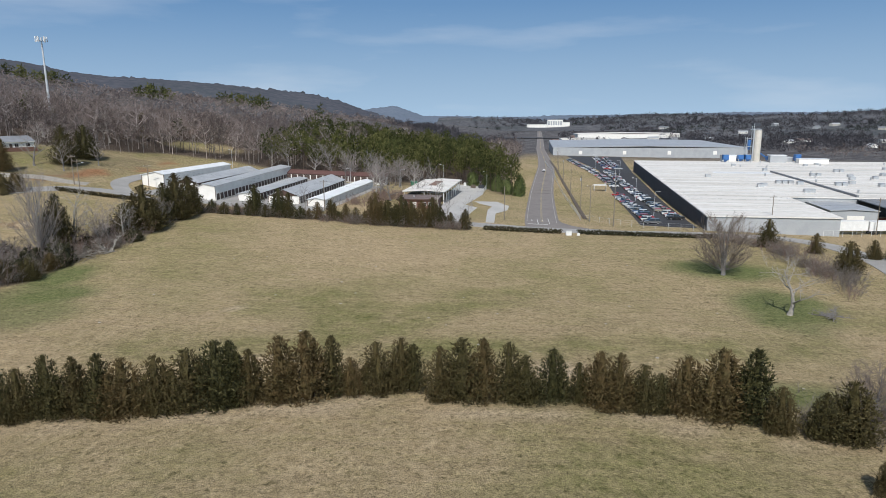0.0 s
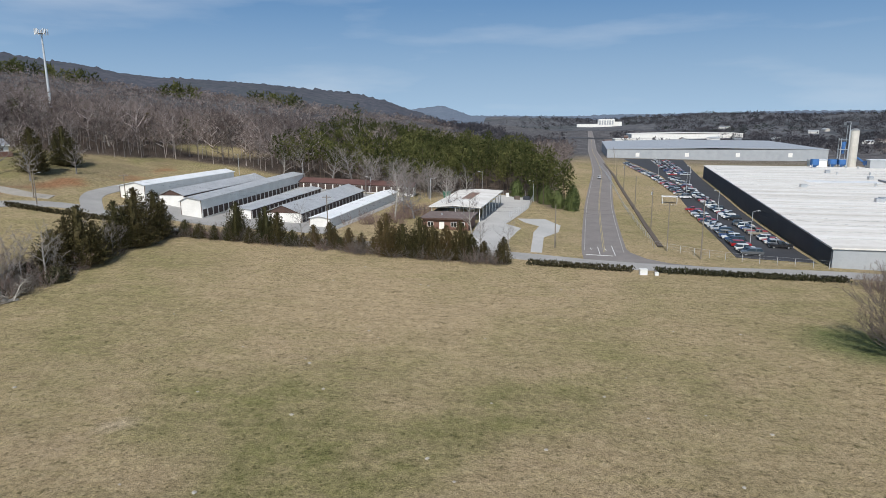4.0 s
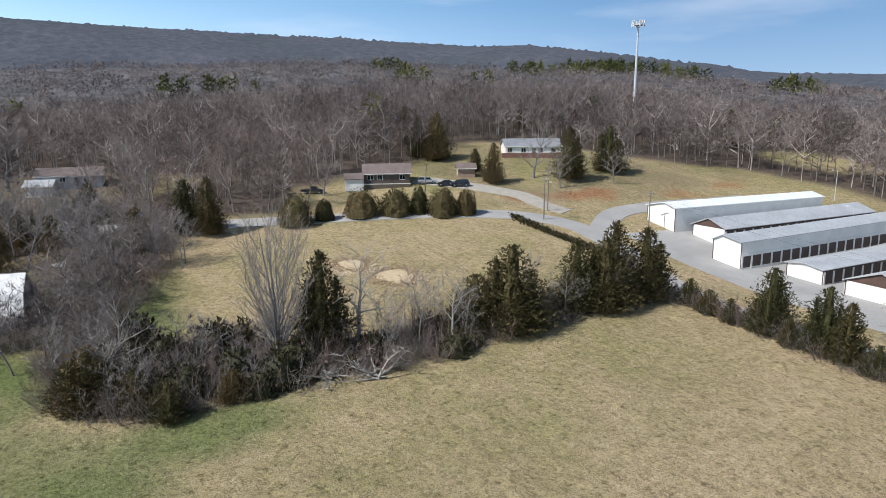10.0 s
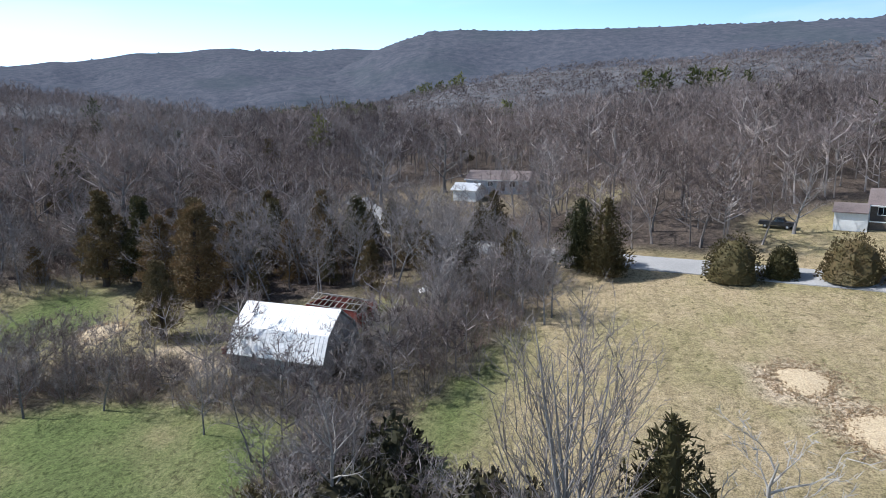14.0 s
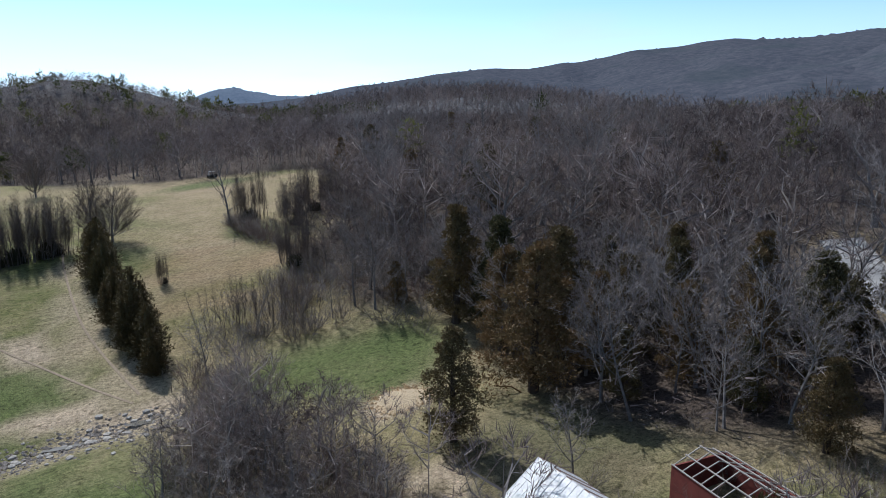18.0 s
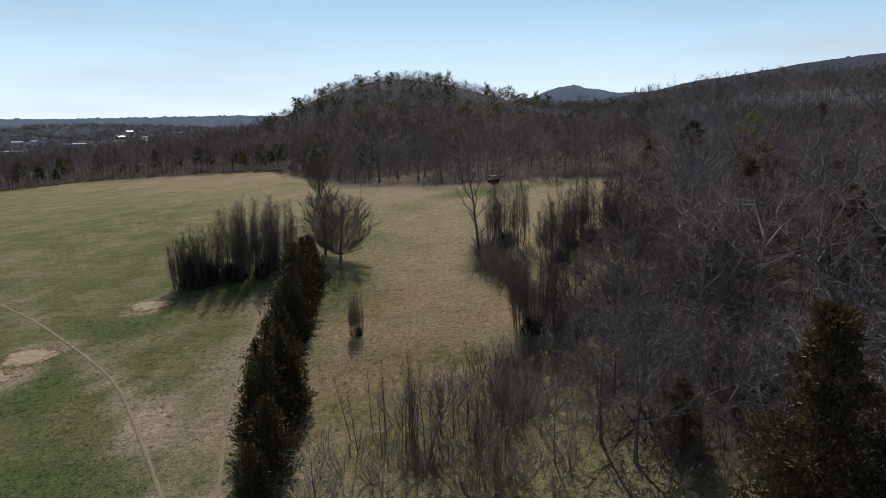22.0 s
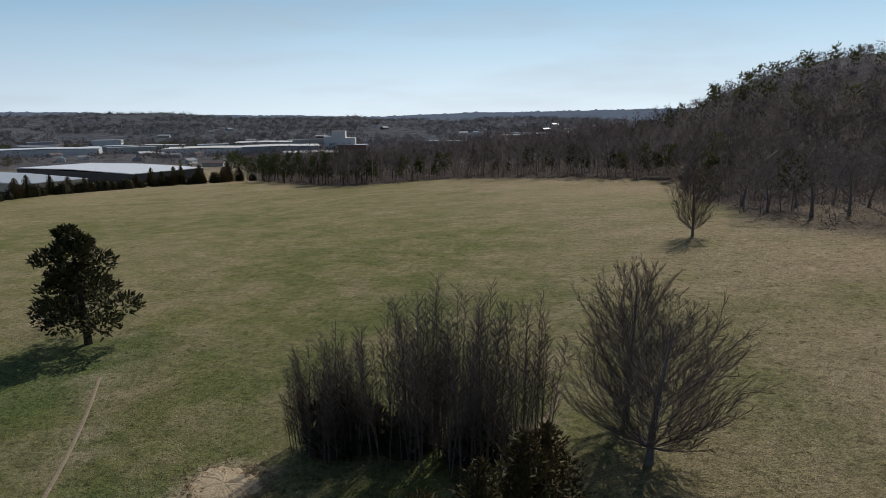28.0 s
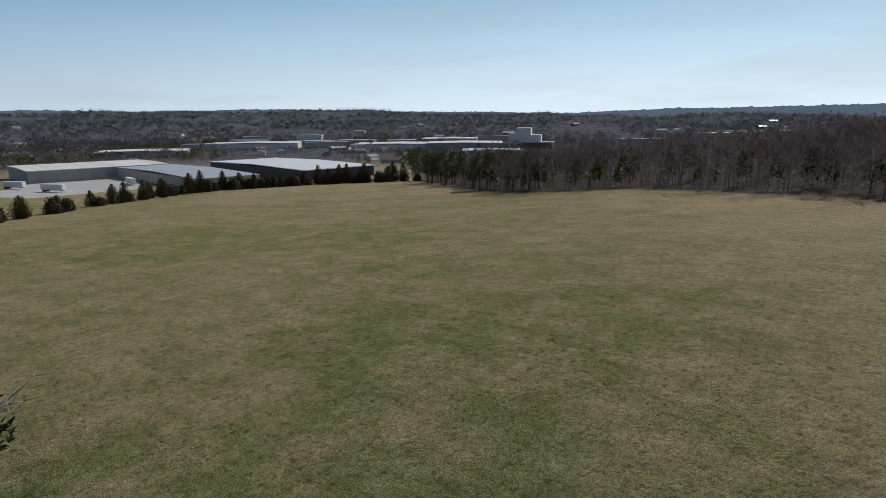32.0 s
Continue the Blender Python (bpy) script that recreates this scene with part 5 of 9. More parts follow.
thicket([(67, 172), (74, 160), (73, 146), (71, 136), (73, 127), (70, 118)], 90, 1.8, 0.8, 1.7, group="roadside thicket")
thicket([(-92, 104), (-98, 106), (-104, 104)], 60, 3.0, 0.8, 1.8, group="barn thicket")
thicket([(-126, 108), (-140, 106), (-150, 110)], 40, 3.5, 0.7, 1.8, group="creek thicket")
thicket([(-114, 60), (-119, 48), (-121, 38)], 90, 2.5, 0.7, 1.7, group="creek thicket")
thicket([(-128, 32), (-140, 26), (-150, 14), (-156, 0)], 130, 4.0, 0.8, 1.8, group="thicket below the wood")
thicket([(-146, -20), (-152, -24)], 10, 1.8, 0.8, 1.4, group="thicket by the crooked tree")
thicket([(-146, -23), (-146.6, -14), (-147, -7), (-147.5, 1), (-149, 8)], 60, 0.9, 0.5, 1.1, group="gully brush")
thicket([(-152, 44), (-160, 20), (-168, -2), (-178, -30)], 130, 4.0, 1.0, 1.9, group="wood edge thicket")
thicket([(-200, -70), (-170, -80), (-190, -60)], 16, 3.0, 0.8, 1.6, group="wood edge thicket")
thicket([(-128, 86), (-146, 98), (-156, 88)], 20, 4.0, 0.6, 1.3, group="yard thicket")
br = np.random.RandomState(77)
bx, by = br.uniform(-168, -98, 3000), br.uniform(48, 126, 3000)
hit_ = inside(bx, by, BRUSH)
for x, y in list(zip(bx[hit_].tolist(), by[hit_].tolist()))[:250]:
    shrub(x, y, rnd.uniform(0.5, 1.25), group="barn thicket")
for x, y in list(zip(bx[hit_].tolist(), by[hit_].tolist()))[300:336]:
    plant("bare_tree", BARE[rnd.randrange(6)], x, y, rnd.uniform(0.3, 0.62), rnd.uniform(0, 360), "small leafless grey tree in the thicket", "tree", "thicket trees")
thicket([(-44, 214), (-30, 226), (-34, 246)], 70, 3.5, 0.7, 1.4, 3, group="scrub between the storage units and the office")
for x, y, s, k in ((-107, -22.4, 1.15, 0), (-110.4, -22.8, 1.2, 1), (-113.6, -24, 1.1, 0), (-102, -20.8, 0.9, 1), (-100.4, -20.4, 0.8, 0), (-127.7, 25.6, 1.0, 0), (-132, 27, 1.05, 1), (-136.4, 27, 1.0, 0), (-151.5, -23.5, 1.1, 0),
                   (-160, -17, 1.0, 1), (-165, -19, 1.1, 0), (-169, -18, 1.1, 1), (-156, -12, 0.9, 0), (-125, 3.6, 0.55, 0), (-146, 10, 1.0, 0), (-134, 34, 0.7, 1), (-89, 140.5, 0.78, 0), (-87, 144, 0.85, 1), (-88.6, 147, 0.7, 0), (-86, 160, 0.7, 1)):
    ob = thing("sapling_clump", x, y, h1(x, y), rnd.uniform(0, 360), "clump of tall thin leafless saplings", "saplings", "sapling clumps")
    ob.scale = (s * 0.5, s * 0.5, s) if s == 0.55 else (s, s, s)
    open_ = (x < -122 and y > 14) or y > 100
    piece("stem_clump", THIN_POLES if open_ else POLES[k], ob)
    if open_:
        continue
    piece("undergrowth", DARK_BUSH[k], ob, "", pose(rnd.uniform(-1, 1), rnd.uniform(-1, 1), 0, 0, 0, rnd.uniform(0, 360)) @ Matrix.Diagonal((0.9, 0.9, 0.8, 1)))
    for q in range(3):
        piece("brushwood", SHRUBS[q], ob, "", pose(rnd.uniform(-1.6, 1.6), rnd.uniform(-1.6, 1.6), 0, 0, 0, rnd.uniform(0, 360)))
for x, y, t in ((-152, 66, 12), (-158, 60, 14), (-163, 74, 15), (-156, 80, 12), (-170, 70, 15), (-168, 88, 13), (-160, 92, 10), (-158, 86, 12), (-172, 80, 14), (-150, 96, 9), (-154, 104, 9), (-153, 88, 8), (-172, 58, 11), (-160, 46, 11), (-166, 52, 12), (-148, 78, 9)):
    plant("cedar_tree", TALL[rnd.randrange(2)], x, y, t / 14.0, rnd.uniform(0, 360), "dark cedar standing among bare trees", "tree", "cedars in the wood")
for x, y, k in ((-101.4, -20.8, 1.5), (-103.6, -21.4, 1.2), (-106.6, -21.6, 1.0), (-112.4, -23.0, 1.1)):
    ob = thing("evergreen_bush", x, y, h1(x, y), rnd.uniform(0, 360), "dark evergreen bush under the saplings", "bush", "bushes under the saplings")
    ob.scale = (k, k, k * 1.25)
    piece("crown", DARK_BUSH[int(k * 10) % 2], ob)
# leafless trees in the creek bottom and along the hedges
for x, y, s in ((-98, 103, 0.6), (-104, 99, 0.7), (-108, 92, 0.62), (-112, 78, 0.7), (-110, 70, 0.6), (-116, 66, 0.65), (-122, 106, 0.7), (-128, 112, 0.8), (-134, 108, 0.75), (-140, 116, 0.85), (-146, 108, 0.9),
                (-138, 124, 0.7), (-150, 100, 0.9), (-156, 98, 0.95), (-162, 104, 0.95), (-160, 88, 1.0), (-166, 80, 1.0), (-158, 72, 0.9), (-170, 96, 1.0), (-154, 84, 0.8), (-148, 88, 0.7),
                (-118, 52, 0.6), (-122, 44, 0.6), (-121, 36, 0.62), (-130, 30, 0.6), (-85, 142, 0.6), (-84, 148, 0.55), (-86, 160, 0.6), (-83, 164, 0.5), (-85, 138, 0.55), (-89, 110, 0.6), (-95, 108, 0.55), (-140, 34, 0.7), (-146, 36, 0.8), (-150, 28, 0.85),
                (-202, 122, 1.0), (-212, 122, 1.1), (-190, 124, 0.9), (-134, 84, 0.55), (-118, 108, 0.6)):
    bare_tree(x, y, BARE[rnd.randrange(6)], s, "leafless grey tree in the creek bottom", "creek bottom trees")
for i in range(46):
    x, y = rnd.uniform(-168, -134), rnd.uniform(104, 124)
    if (x > -150 and y < 106) or abs(y - 132 - 1.6 * (x + 160)) < 7:
        continue
    bare_tree(x, y, BARE[rnd.randrange(6)], rnd.uniform(0.45, 0.8), "leafless grey tree between barn and road", "roadside trees")
for x, y in ((-199, 114), (-201, 120), (-197, 124), (-203, 128)):
    bare_tree(x, y, BARE[rnd.randrange(6)], rnd.uniform(0.75, 1.0), "leafless tree before the grey house", "yard trees")
# dark evergreens at the hill's brow and at the wood's corner
BROW = [(131, -72), (138, -84), (147, -96), (153, -105), (163, -121), (173, -137), (180, -150), (184, -164), (184, -176), (182, -188), (179, -200), (174, -212), (168, -222), (160, -232), (150, -240), (138, -248), (126, -255)]
for p in resample(BROW, 3.4):
    k = soft(-p.y, 100, 170)
    if rnd.random() < 0.55 + 0.4 * k:
        if rnd.random() < 0.45:
            ob = thing("evergreen_bush", p.x + 1, p.y, h1(p.x + 1, p.y), rnd.uniform(0, 360), "rounded dark evergreen bush along the brow", "bush", "brow bushes")
            w_ = rnd.uniform(1.3, 2.3)
            ob.scale = (w_, w_, w_ * 1.15)
            piece("crown", DARK_BUSH[rnd.randrange(2)], ob)
            continue
        cedar(p.x + rnd.gauss(0, 2) + 2, p.y + rnd.gauss(0, 2), rnd.uniform(4.4, 8.2) + 2.6 * k, label="dark evergreen along the brow of the hill", group="brow evergreens", wide=1.15)
for i in range(44):
    k = i / 43
    x, y = 138 - 113 * k + rnd.gauss(0, 5), -256 + 48 * min(1, k * 1.3) + rnd.gauss(0, 4) - 8
    plant("pine_tree", PINE[rnd.randrange(4)], x, y, rnd.uniform(0.75, 1.15), rnd.uniform(0, 360), "dark pine at the wood's corner", "tree", "wood corner pines")
for i in range(14):
    x = rnd.uniform(-56, -26)
    bare_tree(x, 264 + 0.5 * (x + 60) + rnd.uniform(-4, 9), BARE[rnd.randrange(6)], rnd.uniform(0.6, 0.95), "leafless grey tree before the pine wood", "trees before the pines")
for x, y, t, w in ((17.5, 271, 6.5, 5), (13, 276, 8, 5.6), (18.6, 281, 7.4, 5), (9, 285, 8.6, 6), (19, 291, 8.4, 5.4), (5, 294, 8, 6), (-2, 299, 8, 6)):
    ob = thing("young_pine", x, y, h1(x, y), rnd.uniform(0, 360), "bushy young green pine beside the road", "tree", "roadside pines")
    piece("crown", bush_mesh(int(x * 11 + 500), t, w, 380, 0.5, "pine"), ob)
for x, y, s in ((-92, 284, 0.8), (-84, 286, 0.9), (-73, 285, 0.85), (-64, 283, 0.9), (-55, 282, 0.8), (-47, 281, 0.95), (-41, 250, 0.75), (-36, 238, 0.8), (-31, 228, 0.7), (-39, 262, 0.8), (-26, 262, 0.85), (-20, 272, 0.9), (-33, 272, 0.9)):
    bare_tree(x, y, HERO[("yard", "great", "pale")[int(-x) % 3]], s, "spreading leafless tree behind the storage units", "trees behind the storage units")
for x, y, s in ((-143, 216, 0.7), (-140, 232, 0.6), (-148, 228, 0.8), (-152, 250, 0.8)):
    bare_tree(x, y, HERO["yard"], s, "leafless tree on the slope above the clay bank", "trees above the bank")
# low trimmed hedges along the lane and road
HEDGES = ([(2, 177.4), (20, 176.2), (23, 176)], [(28, 176), (44, 174.5), (64, 174.5)], [(-129, 190), (-122, 190), (-112, 190.5), (-102, 191.2), (-97, 189)])
for i, line in enumerate(HEDGES):
    v, f = [], []
    hr = random.Random(90 + i)
    for p in resample(line, 0.16):
        for _ in range(7):
            q = Vector((p.x + hr.gauss(0, 0.45), p.y + hr.gauss(0, 0.45), 0))
            q.z = h1(q.x, q.y) + hr.uniform(0.0, 1.0)
            tuft(v, f, q, Vector((hr.gauss(0, 0.4), hr.gauss(0, 0.4), 1)).normalized(), 0.42, hr, 2)
    tagged(new("hedge", mesh_of("hedge", v, f, "hedge")), "low brownish hedge along the roadside", "hedge", kind="stuff")


# ---- the woods ----
def scatter(x0, y0, x1, y1, step, seed):
    r = np.random.RandomState(seed)
    xs, ys = np.meshgrid(np.arange(x0, x1, step), np.arange(y0, y1, step))
    return (xs + r.uniform(-0.48, 0.48, xs.shape) * step).ravel(), (ys + r.uniform(-0.48, 0.48, ys.shape) * step).ravel(), r


CUTS = [(-138, -108, 14, 12), (-144, -130, 12, 16), (-203, 88, 18, 15), (-190, 106, 13, 8), (-210, 100, 14, 10), (-206, 128, 8, 8), (-168, 176, 14, 14)]
sx, sy, sr = scatter(-330, -300, 60, 420, 5.8, 5)
ok = wood_at(sx, sy)
for a, b_, rx, ry in CUTS:
    ok &= ((sx - a) / rx) ** 2 + ((sy - b_) / ry) ** 2 > 1
rim = np.zeros(sx.shape)
for dx, dy in ((60, 0), (0, 45), (0, -45), (45, 45), (45, -45)):
    rim = np.maximum(rim, (~wood_at(sx + dx * 0.55, sy + dy * 0.55)).astype(float))
pine_here = inside(sx, sy, PINES) & (wobble(sx, sy, 26, 9) > -0.62)
deep = ok & (rim < 0.5)
near_r = np.hypot(sx + 62, sy - 75) < np.where(sx > -70, 520, 345)
deep &= near_r
front = ok & (rim >= 0.5) & near_r
order = np.argsort(np.hypot(sx[front] + 95, sy[front] - 90))
fx, fy, fp = sx[front][order], sy[front][order], pine_here[front][order]
for i in range(min(len(fx), 60)):
    x, y = float(fx[i]), float(fy[i])
    if fp[i]:
        plant("pine_tree", PINE[rnd.randrange(4)], x, y, rnd.uniform(0.75, 1.15), rnd.uniform(0, 360), "green pine in the dense pine wood", "tree", "pine wood")
    elif rnd.random() < 0.055:
        cedar(x, y, rnd.uniform(7, 12), label="dark evergreen among bare woodland trees")
    else:
        bare_tree(x, y, BARE[rnd.randrange(6)], rnd.uniform(0.72, 1.12), "leafless grey woodland tree", "leafless wood")


def tris_of(*meshes):
    """The triangles of meshes, as an array."""
    out = []
    for me in meshes:
        me.calc_loop_triangles()
        co = np.empty(len(me.vertices) * 3)
        me.vertices.foreach_get("co", co)
        ix = np.empty(len(me.loop_triangles) * 3, np.int32)
        me.loop_triangles.foreach_get("vertices", ix)
        out.append(co.reshape(-1, 3)[ix].reshape(-1, 3, 3))
    return np.concatenate(out)


late = np.zeros(len(fx), bool)
late[60:] = True


def wood_arrays(tall, wide, blades, width, seed, trunk=True, low=0.3, shell=0.5, long=1.0):
    """A light tree as bare arrays of triangles, for woods seen from afar."""
    r = np.random.RandomState(seed)
    tris = []
    if trunk:
        for a in (0, 1.57):
            c, s = math.cos(a) * 0.09, math.sin(a) * 0.09
            tris.append([(-c, -s, 0), (c, s, 0), (0, 0, tall * 0.7)])
    for _ in range(blades):
        k = r.uniform(low, 0.96)
        ang = r.uniform(0, 6.28)
        round_ = math.sqrt(max(0.05, 1 - ((k - 0.60) / 0.42) ** 2)) if k > 0.3 else 0.7
        out = np.array([math.cos(ang), math.sin(ang), (k - 0.55) * 1.8])
        p = np.array([math.cos(ang), math.sin(ang), 0]) * r.uniform(shell, 1) * 0.5 * wide * round_ + [0, 0, tall * k]
        d = out * r.uniform(0.2, 0.8) + [0, 0, r.uniform(0.1, 0.8)] + r.normal(size=3) * 0.45
        d = d / np.linalg.norm(d) * r.uniform(0.10, 0.22) * tall * long
        s = np.cross(d, out + r.normal(size=3) * 0.35)
        s = s / np.linalg.norm(s) * width * r.uniform(0.6, 1.2)
        tris.append([p - s, p + s, p + d])
    return np.array(tris, float)


def leafy_arrays(tall, wide, blades, size, seed):
    r = np.random.RandomState(seed)
    tris = []
    for _ in range(blades):
        k = r.uniform(0.35, 1.0)
        ang = r.uniform(0, 6.28)
        rr = wide * 0.5 * (1 - k) ** 0.5 * 1.3 * r.uniform(0.4, 1)
        p = np.array([math.cos(ang) * rr, math.sin(ang) * rr, tall * k])
        a, c = r.normal(size=3) * size, r.normal(size=3) * size
        tris.append([p - a * 0.5, p + a * 0.5, p + c + [0, 0, size * 0.4]])
    return np.array(tris, float)


def crown_arrays(tall, wide, seed, limbs=8, boughs=5, twigs=10, w=0.13, fine=0.055, base=0.3, trunk=True):
    """A light leafless tree with a domed crown: trunk, curving limbs, boughs and a haze of twigs, as triangles; and 1 for limbs, 0 for twigs."""
    r = np.random.RandomState(seed)
    tris, limb_ = [], []
    mid_z, semi = tall * 0.64, np.array([wide * 0.5, wide * 0.5, tall * 0.36])

    def stick(p, q, half_w, kind, tip=0.0):
        d = q - p
        s = np.cross(d, r.normal(size=3))
        s = s / (np.linalg.norm(s) + 1e-9)
        tris.append([p - s * half_w, p + s * half_w, q + s * tip])
        limb_.append(kind)
        if tip > 0:
            tris.append([p - s * half_w, q + s * tip, q - s * tip])
            limb_.append(kind)

    sway = r.normal(0, 0.03 * tall, 2)
    foot, fork, top = np.zeros(3), np.array([sway[0] * 0.5, sway[1] * 0.5, tall * 0.5]), np.array([sway[0], sway[1], tall * 0.9])
    if trunk:
        for a in (0, 1.57):
            c = np.array([math.cos(a), math.sin(a), 0])
            tris.extend([[foot - c * 0.15, foot + c * 0.15, fork + c * 0.09], [foot - c * 0.15, fork + c * 0.09, fork - c * 0.09], [fork - c * 0.09, fork + c * 0.09, top]])
            limb_.extend([1, 1, 1])
    for i in range(limbs):
        ang = i * 2.4 + r.uniform(-0.5, 0.5)
        v = -0.35 + 1.25 * (i + r.rand()) / limbs
        ring = math.sqrt(max(0.02, 1 - min(v, 1) ** 2))
        way = np.array([math.cos(ang) * ring, math.sin(ang) * ring, v])
        end = way * semi * r.uniform(0.72, 0.95) + [0, 0, mid_z]
        k = base + (0.75 - base) * max(0, (v + 0.35) / 1.25) * r.uniform(0.7, 1)
        p = foot + (fork - foot) * min(1, k / 0.5) + (top - fork) * max(0, (k - 0.5) / 0.4)
        bow = p + (end - p) * 0.5 + np.array([way[0], way[1], 0]) * wide * 0.06 + r.normal(size=3) * wide * 0.03
        if trunk:
            stick(p, bow, w, 1, w * 0.7)
            stick(bow, end, w * 0.7, 1)
        for _ in range(boughs):
            u = r.uniform(0.15, 1)
            q = bow + (end - bow) * u if u > 0.3 else p + (bow - p) * (0.5 + u)
            w2 = way + r.normal(size=3) * 0.42
            w2 = w2 / np.linalg.norm(w2)
            e = w2 * semi * r.uniform(0.8, 1.0) + [0, 0, mid_z]
            e = q + (e - q) * min(1.0, 0.33 * wide / (np.linalg.norm(e - q) + 1e-6))
            stick(q, e, w * 0.42, 0.75)
            for _ in range(twigs):
                b0 = q + (e - q) * r.uniform(0.25, 1.0)
                d = w2 * 0.6 + r.normal(size=3) * 0.55 + [0, 0, 0.45]
                stick(b0, b0 + d / np.linalg.norm(d) * tall * r.uniform(0.055, 0.12), fine, 0.0)
    return np.array(tris, float), np.array(limb_, float)


def pine_arrays(tall, wide, clumps, per, size, seed, low=0.42):
    """A light pine: trunk and separate rounded clumps of needles that make an uneven dome."""
    r = np.random.RandomState(seed)
    tris, limb_ = [], []
    for a in (0, 1.57):
        c, s_ = math.cos(a) * 0.16, math.sin(a) * 0.16
        tris.append([(-c, -s_, 0), (c, s_, 0), (0, 0, tall * 0.95)])
        limb_.append(1)
    for i in range(clumps):
        k = low + (1 - low) * (i + 0.5) / clumps
        u = (k - low) / (1 - low)
        ang = i * 2.4 + r.uniform(-0.6, 0.6)
        reach = wide * 0.5 * math.sqrt(max(0.02, 1 - (u * 0.98) ** 2.2)) * r.uniform(0.45, 1.0)
        c = np.array([math.cos(ang) * reach, math.sin(ang) * reach, tall * k * 0.96])
        rad = wide * 0.19 * r.uniform(0.7, 1.2)
        for _ in range(per):
            d = r.normal(size=3)
            d = d / np.linalg.norm(d)
            p = c + d * np.array([1.15, 1.15, 0.6]) * rad * r.uniform(0.6, 1.0)
            a, b_ = np.cross(d, r.normal(size=3)), d * 0.5 + r.normal(size=3) * 0.7 + [0, 0, 0.4]
            a = a / (np.linalg.norm(a) + 1e-6)
            tris.append([p - a * size * 0.45, p + a * size * 0.45, p + b_ * size])
            limb_.append(0)
    return np.array(tris, float), np.array(limb_, float)


def wood_mesh(name, xs, ys, kinds, material, label, seed, lo=0.75, hi=1.2, sink=0.2, size=None, ground_z=None):
    r = np.random.RandomState(seed)
    zs = ground_at(xs, ys) if ground_z is None else ground_z
    out, tone, part_ = [], [], []
    which = r.randint(0, len(kinds), len(xs))
    for k, tris in enumerate(kinds):
        flags = np.zeros(len(tris))
        if isinstance(tris, tuple):
            tris, flags = tris
        m = which == k
        n = int(m.sum())
        if not n:
            continue
        a, s = r.uniform(0, 6.28, n), r.uniform(lo, hi, n) * (1 if size is None else size[m])
        c, d = np.cos(a) * s, np.sin(a) * s
        t = tris.reshape(-1, 3)
        vx = c[:, None] * t[:, 0] - d[:, None] * t[:, 1] + xs[m][:, None]
        vy = d[:, None] * t[:, 0] + c[:, None] * t[:, 1] + ys[m][:, None]
        vz = s[:, None] * t[:, 2] + zs[m][:, None] - sink
        out.append(np.stack([vx, vy, vz], -1).reshape(-1, 3))
        tone.append(np.repeat(r.uniform(0, 1, n), len(tris)))
        part_.append(np.tile(flags, n))
    v = np.concatenate(out).astype(np.float32)
    me = bpy.data.meshes.new(name)
    me.vertices.add(len(v))
    me.vertices.foreach_set("co", v.ravel())
    n = len(v) // 3
    me.loops.add(len(v))
    me.loops.foreach_set("vertex_index", np.arange(len(v), dtype=np.int32))
    me.polygons.add(n)
    me.polygons.foreach_set("loop_start", np.arange(0, len(v), 3, dtype=np.int32))
    me.update()
    at = me.attributes.new("tone", "FLOAT", "FACE")
    at.data.foreach_set("value", np.concatenate(tone).astype(np.float32))
    at = me.attributes.new("limb", "FLOAT", "FACE")
    at.data.foreach_set("value", np.concatenate(part_).astype(np.float32))
    me.materials.append(M[material])
    return tagged(new(name, me), label, "woodland", kind="stuff")


def isle(name, stops, thin=0.13, limb_stops=None):
    def build(nt, p):
        geo = nt.nodes.new("ShaderNodeNewGeometry")
        blend = nt.nodes.new("ShaderNodeMath")
        blend.operation = "MULTIPLY_ADD"
        half_ = nt.nodes.new("ShaderNodeMath")
        half_.operation, half_.inputs[1].default_value = "MULTIPLY", 0.6
        nt.links.new(attr(nt, "tone"), half_.inputs[0])
        nt.links.new(geo.outputs["Random Per Island"], blend.inputs[0])
        blend.inputs[1].default_value = 0.4
        nt.links.new(half_.outputs[0], blend.inputs[2])
        col = ramp(nt, blend.outputs[0], stops)
        if limb_stops:
            col = mix(nt, attr(nt, "limb"), col, ramp(nt, blend.outputs[0], limb_stops))
        patch = ramp(nt, noise_at(nt, 0.012, 4), [(0.35, (0.72, 0.70, 0.72)), (0.65, (1.12, 1.05, 1.0))])
        nt.links.new(mix(nt, 1.0, col, patch, "MULTIPLY"), p.inputs["Base Color"])
        p.inputs["Roughness"].default_value = 0.95
        p.inputs["Specular IOR Level"].default_value = 0.05
        thin_ = nt.nodes.new("ShaderNodeBsdfTranslucent")
        nt.links.new(p.inputs["Base Color"].links[0].from_socket, thin_.inputs["Color"])
        both = nt.nodes.new("ShaderNodeMixShader")
        both.inputs[0].default_value = thin
        nt.links.new(p.outputs[0], both.inputs[1])
        nt.links.new(thin_.outputs[0], both.inputs[2])
        nt.links.new(both.outputs[0], nt.nodes["Material Output"].inputs["Surface"])
    return mat(name, build)


# far trees: distance haze mixed into the twig and needle colours
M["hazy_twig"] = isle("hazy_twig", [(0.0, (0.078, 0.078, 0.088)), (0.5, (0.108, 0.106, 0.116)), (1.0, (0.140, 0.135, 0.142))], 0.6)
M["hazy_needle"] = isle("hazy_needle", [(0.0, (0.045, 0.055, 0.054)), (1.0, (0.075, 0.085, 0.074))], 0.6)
LIMB = [(0.0, (0.07, 0.064, 0.060)), (0.5, (0.29, 0.270, 0.255)), (1.0, (0.60, 0.555, 0.53))]
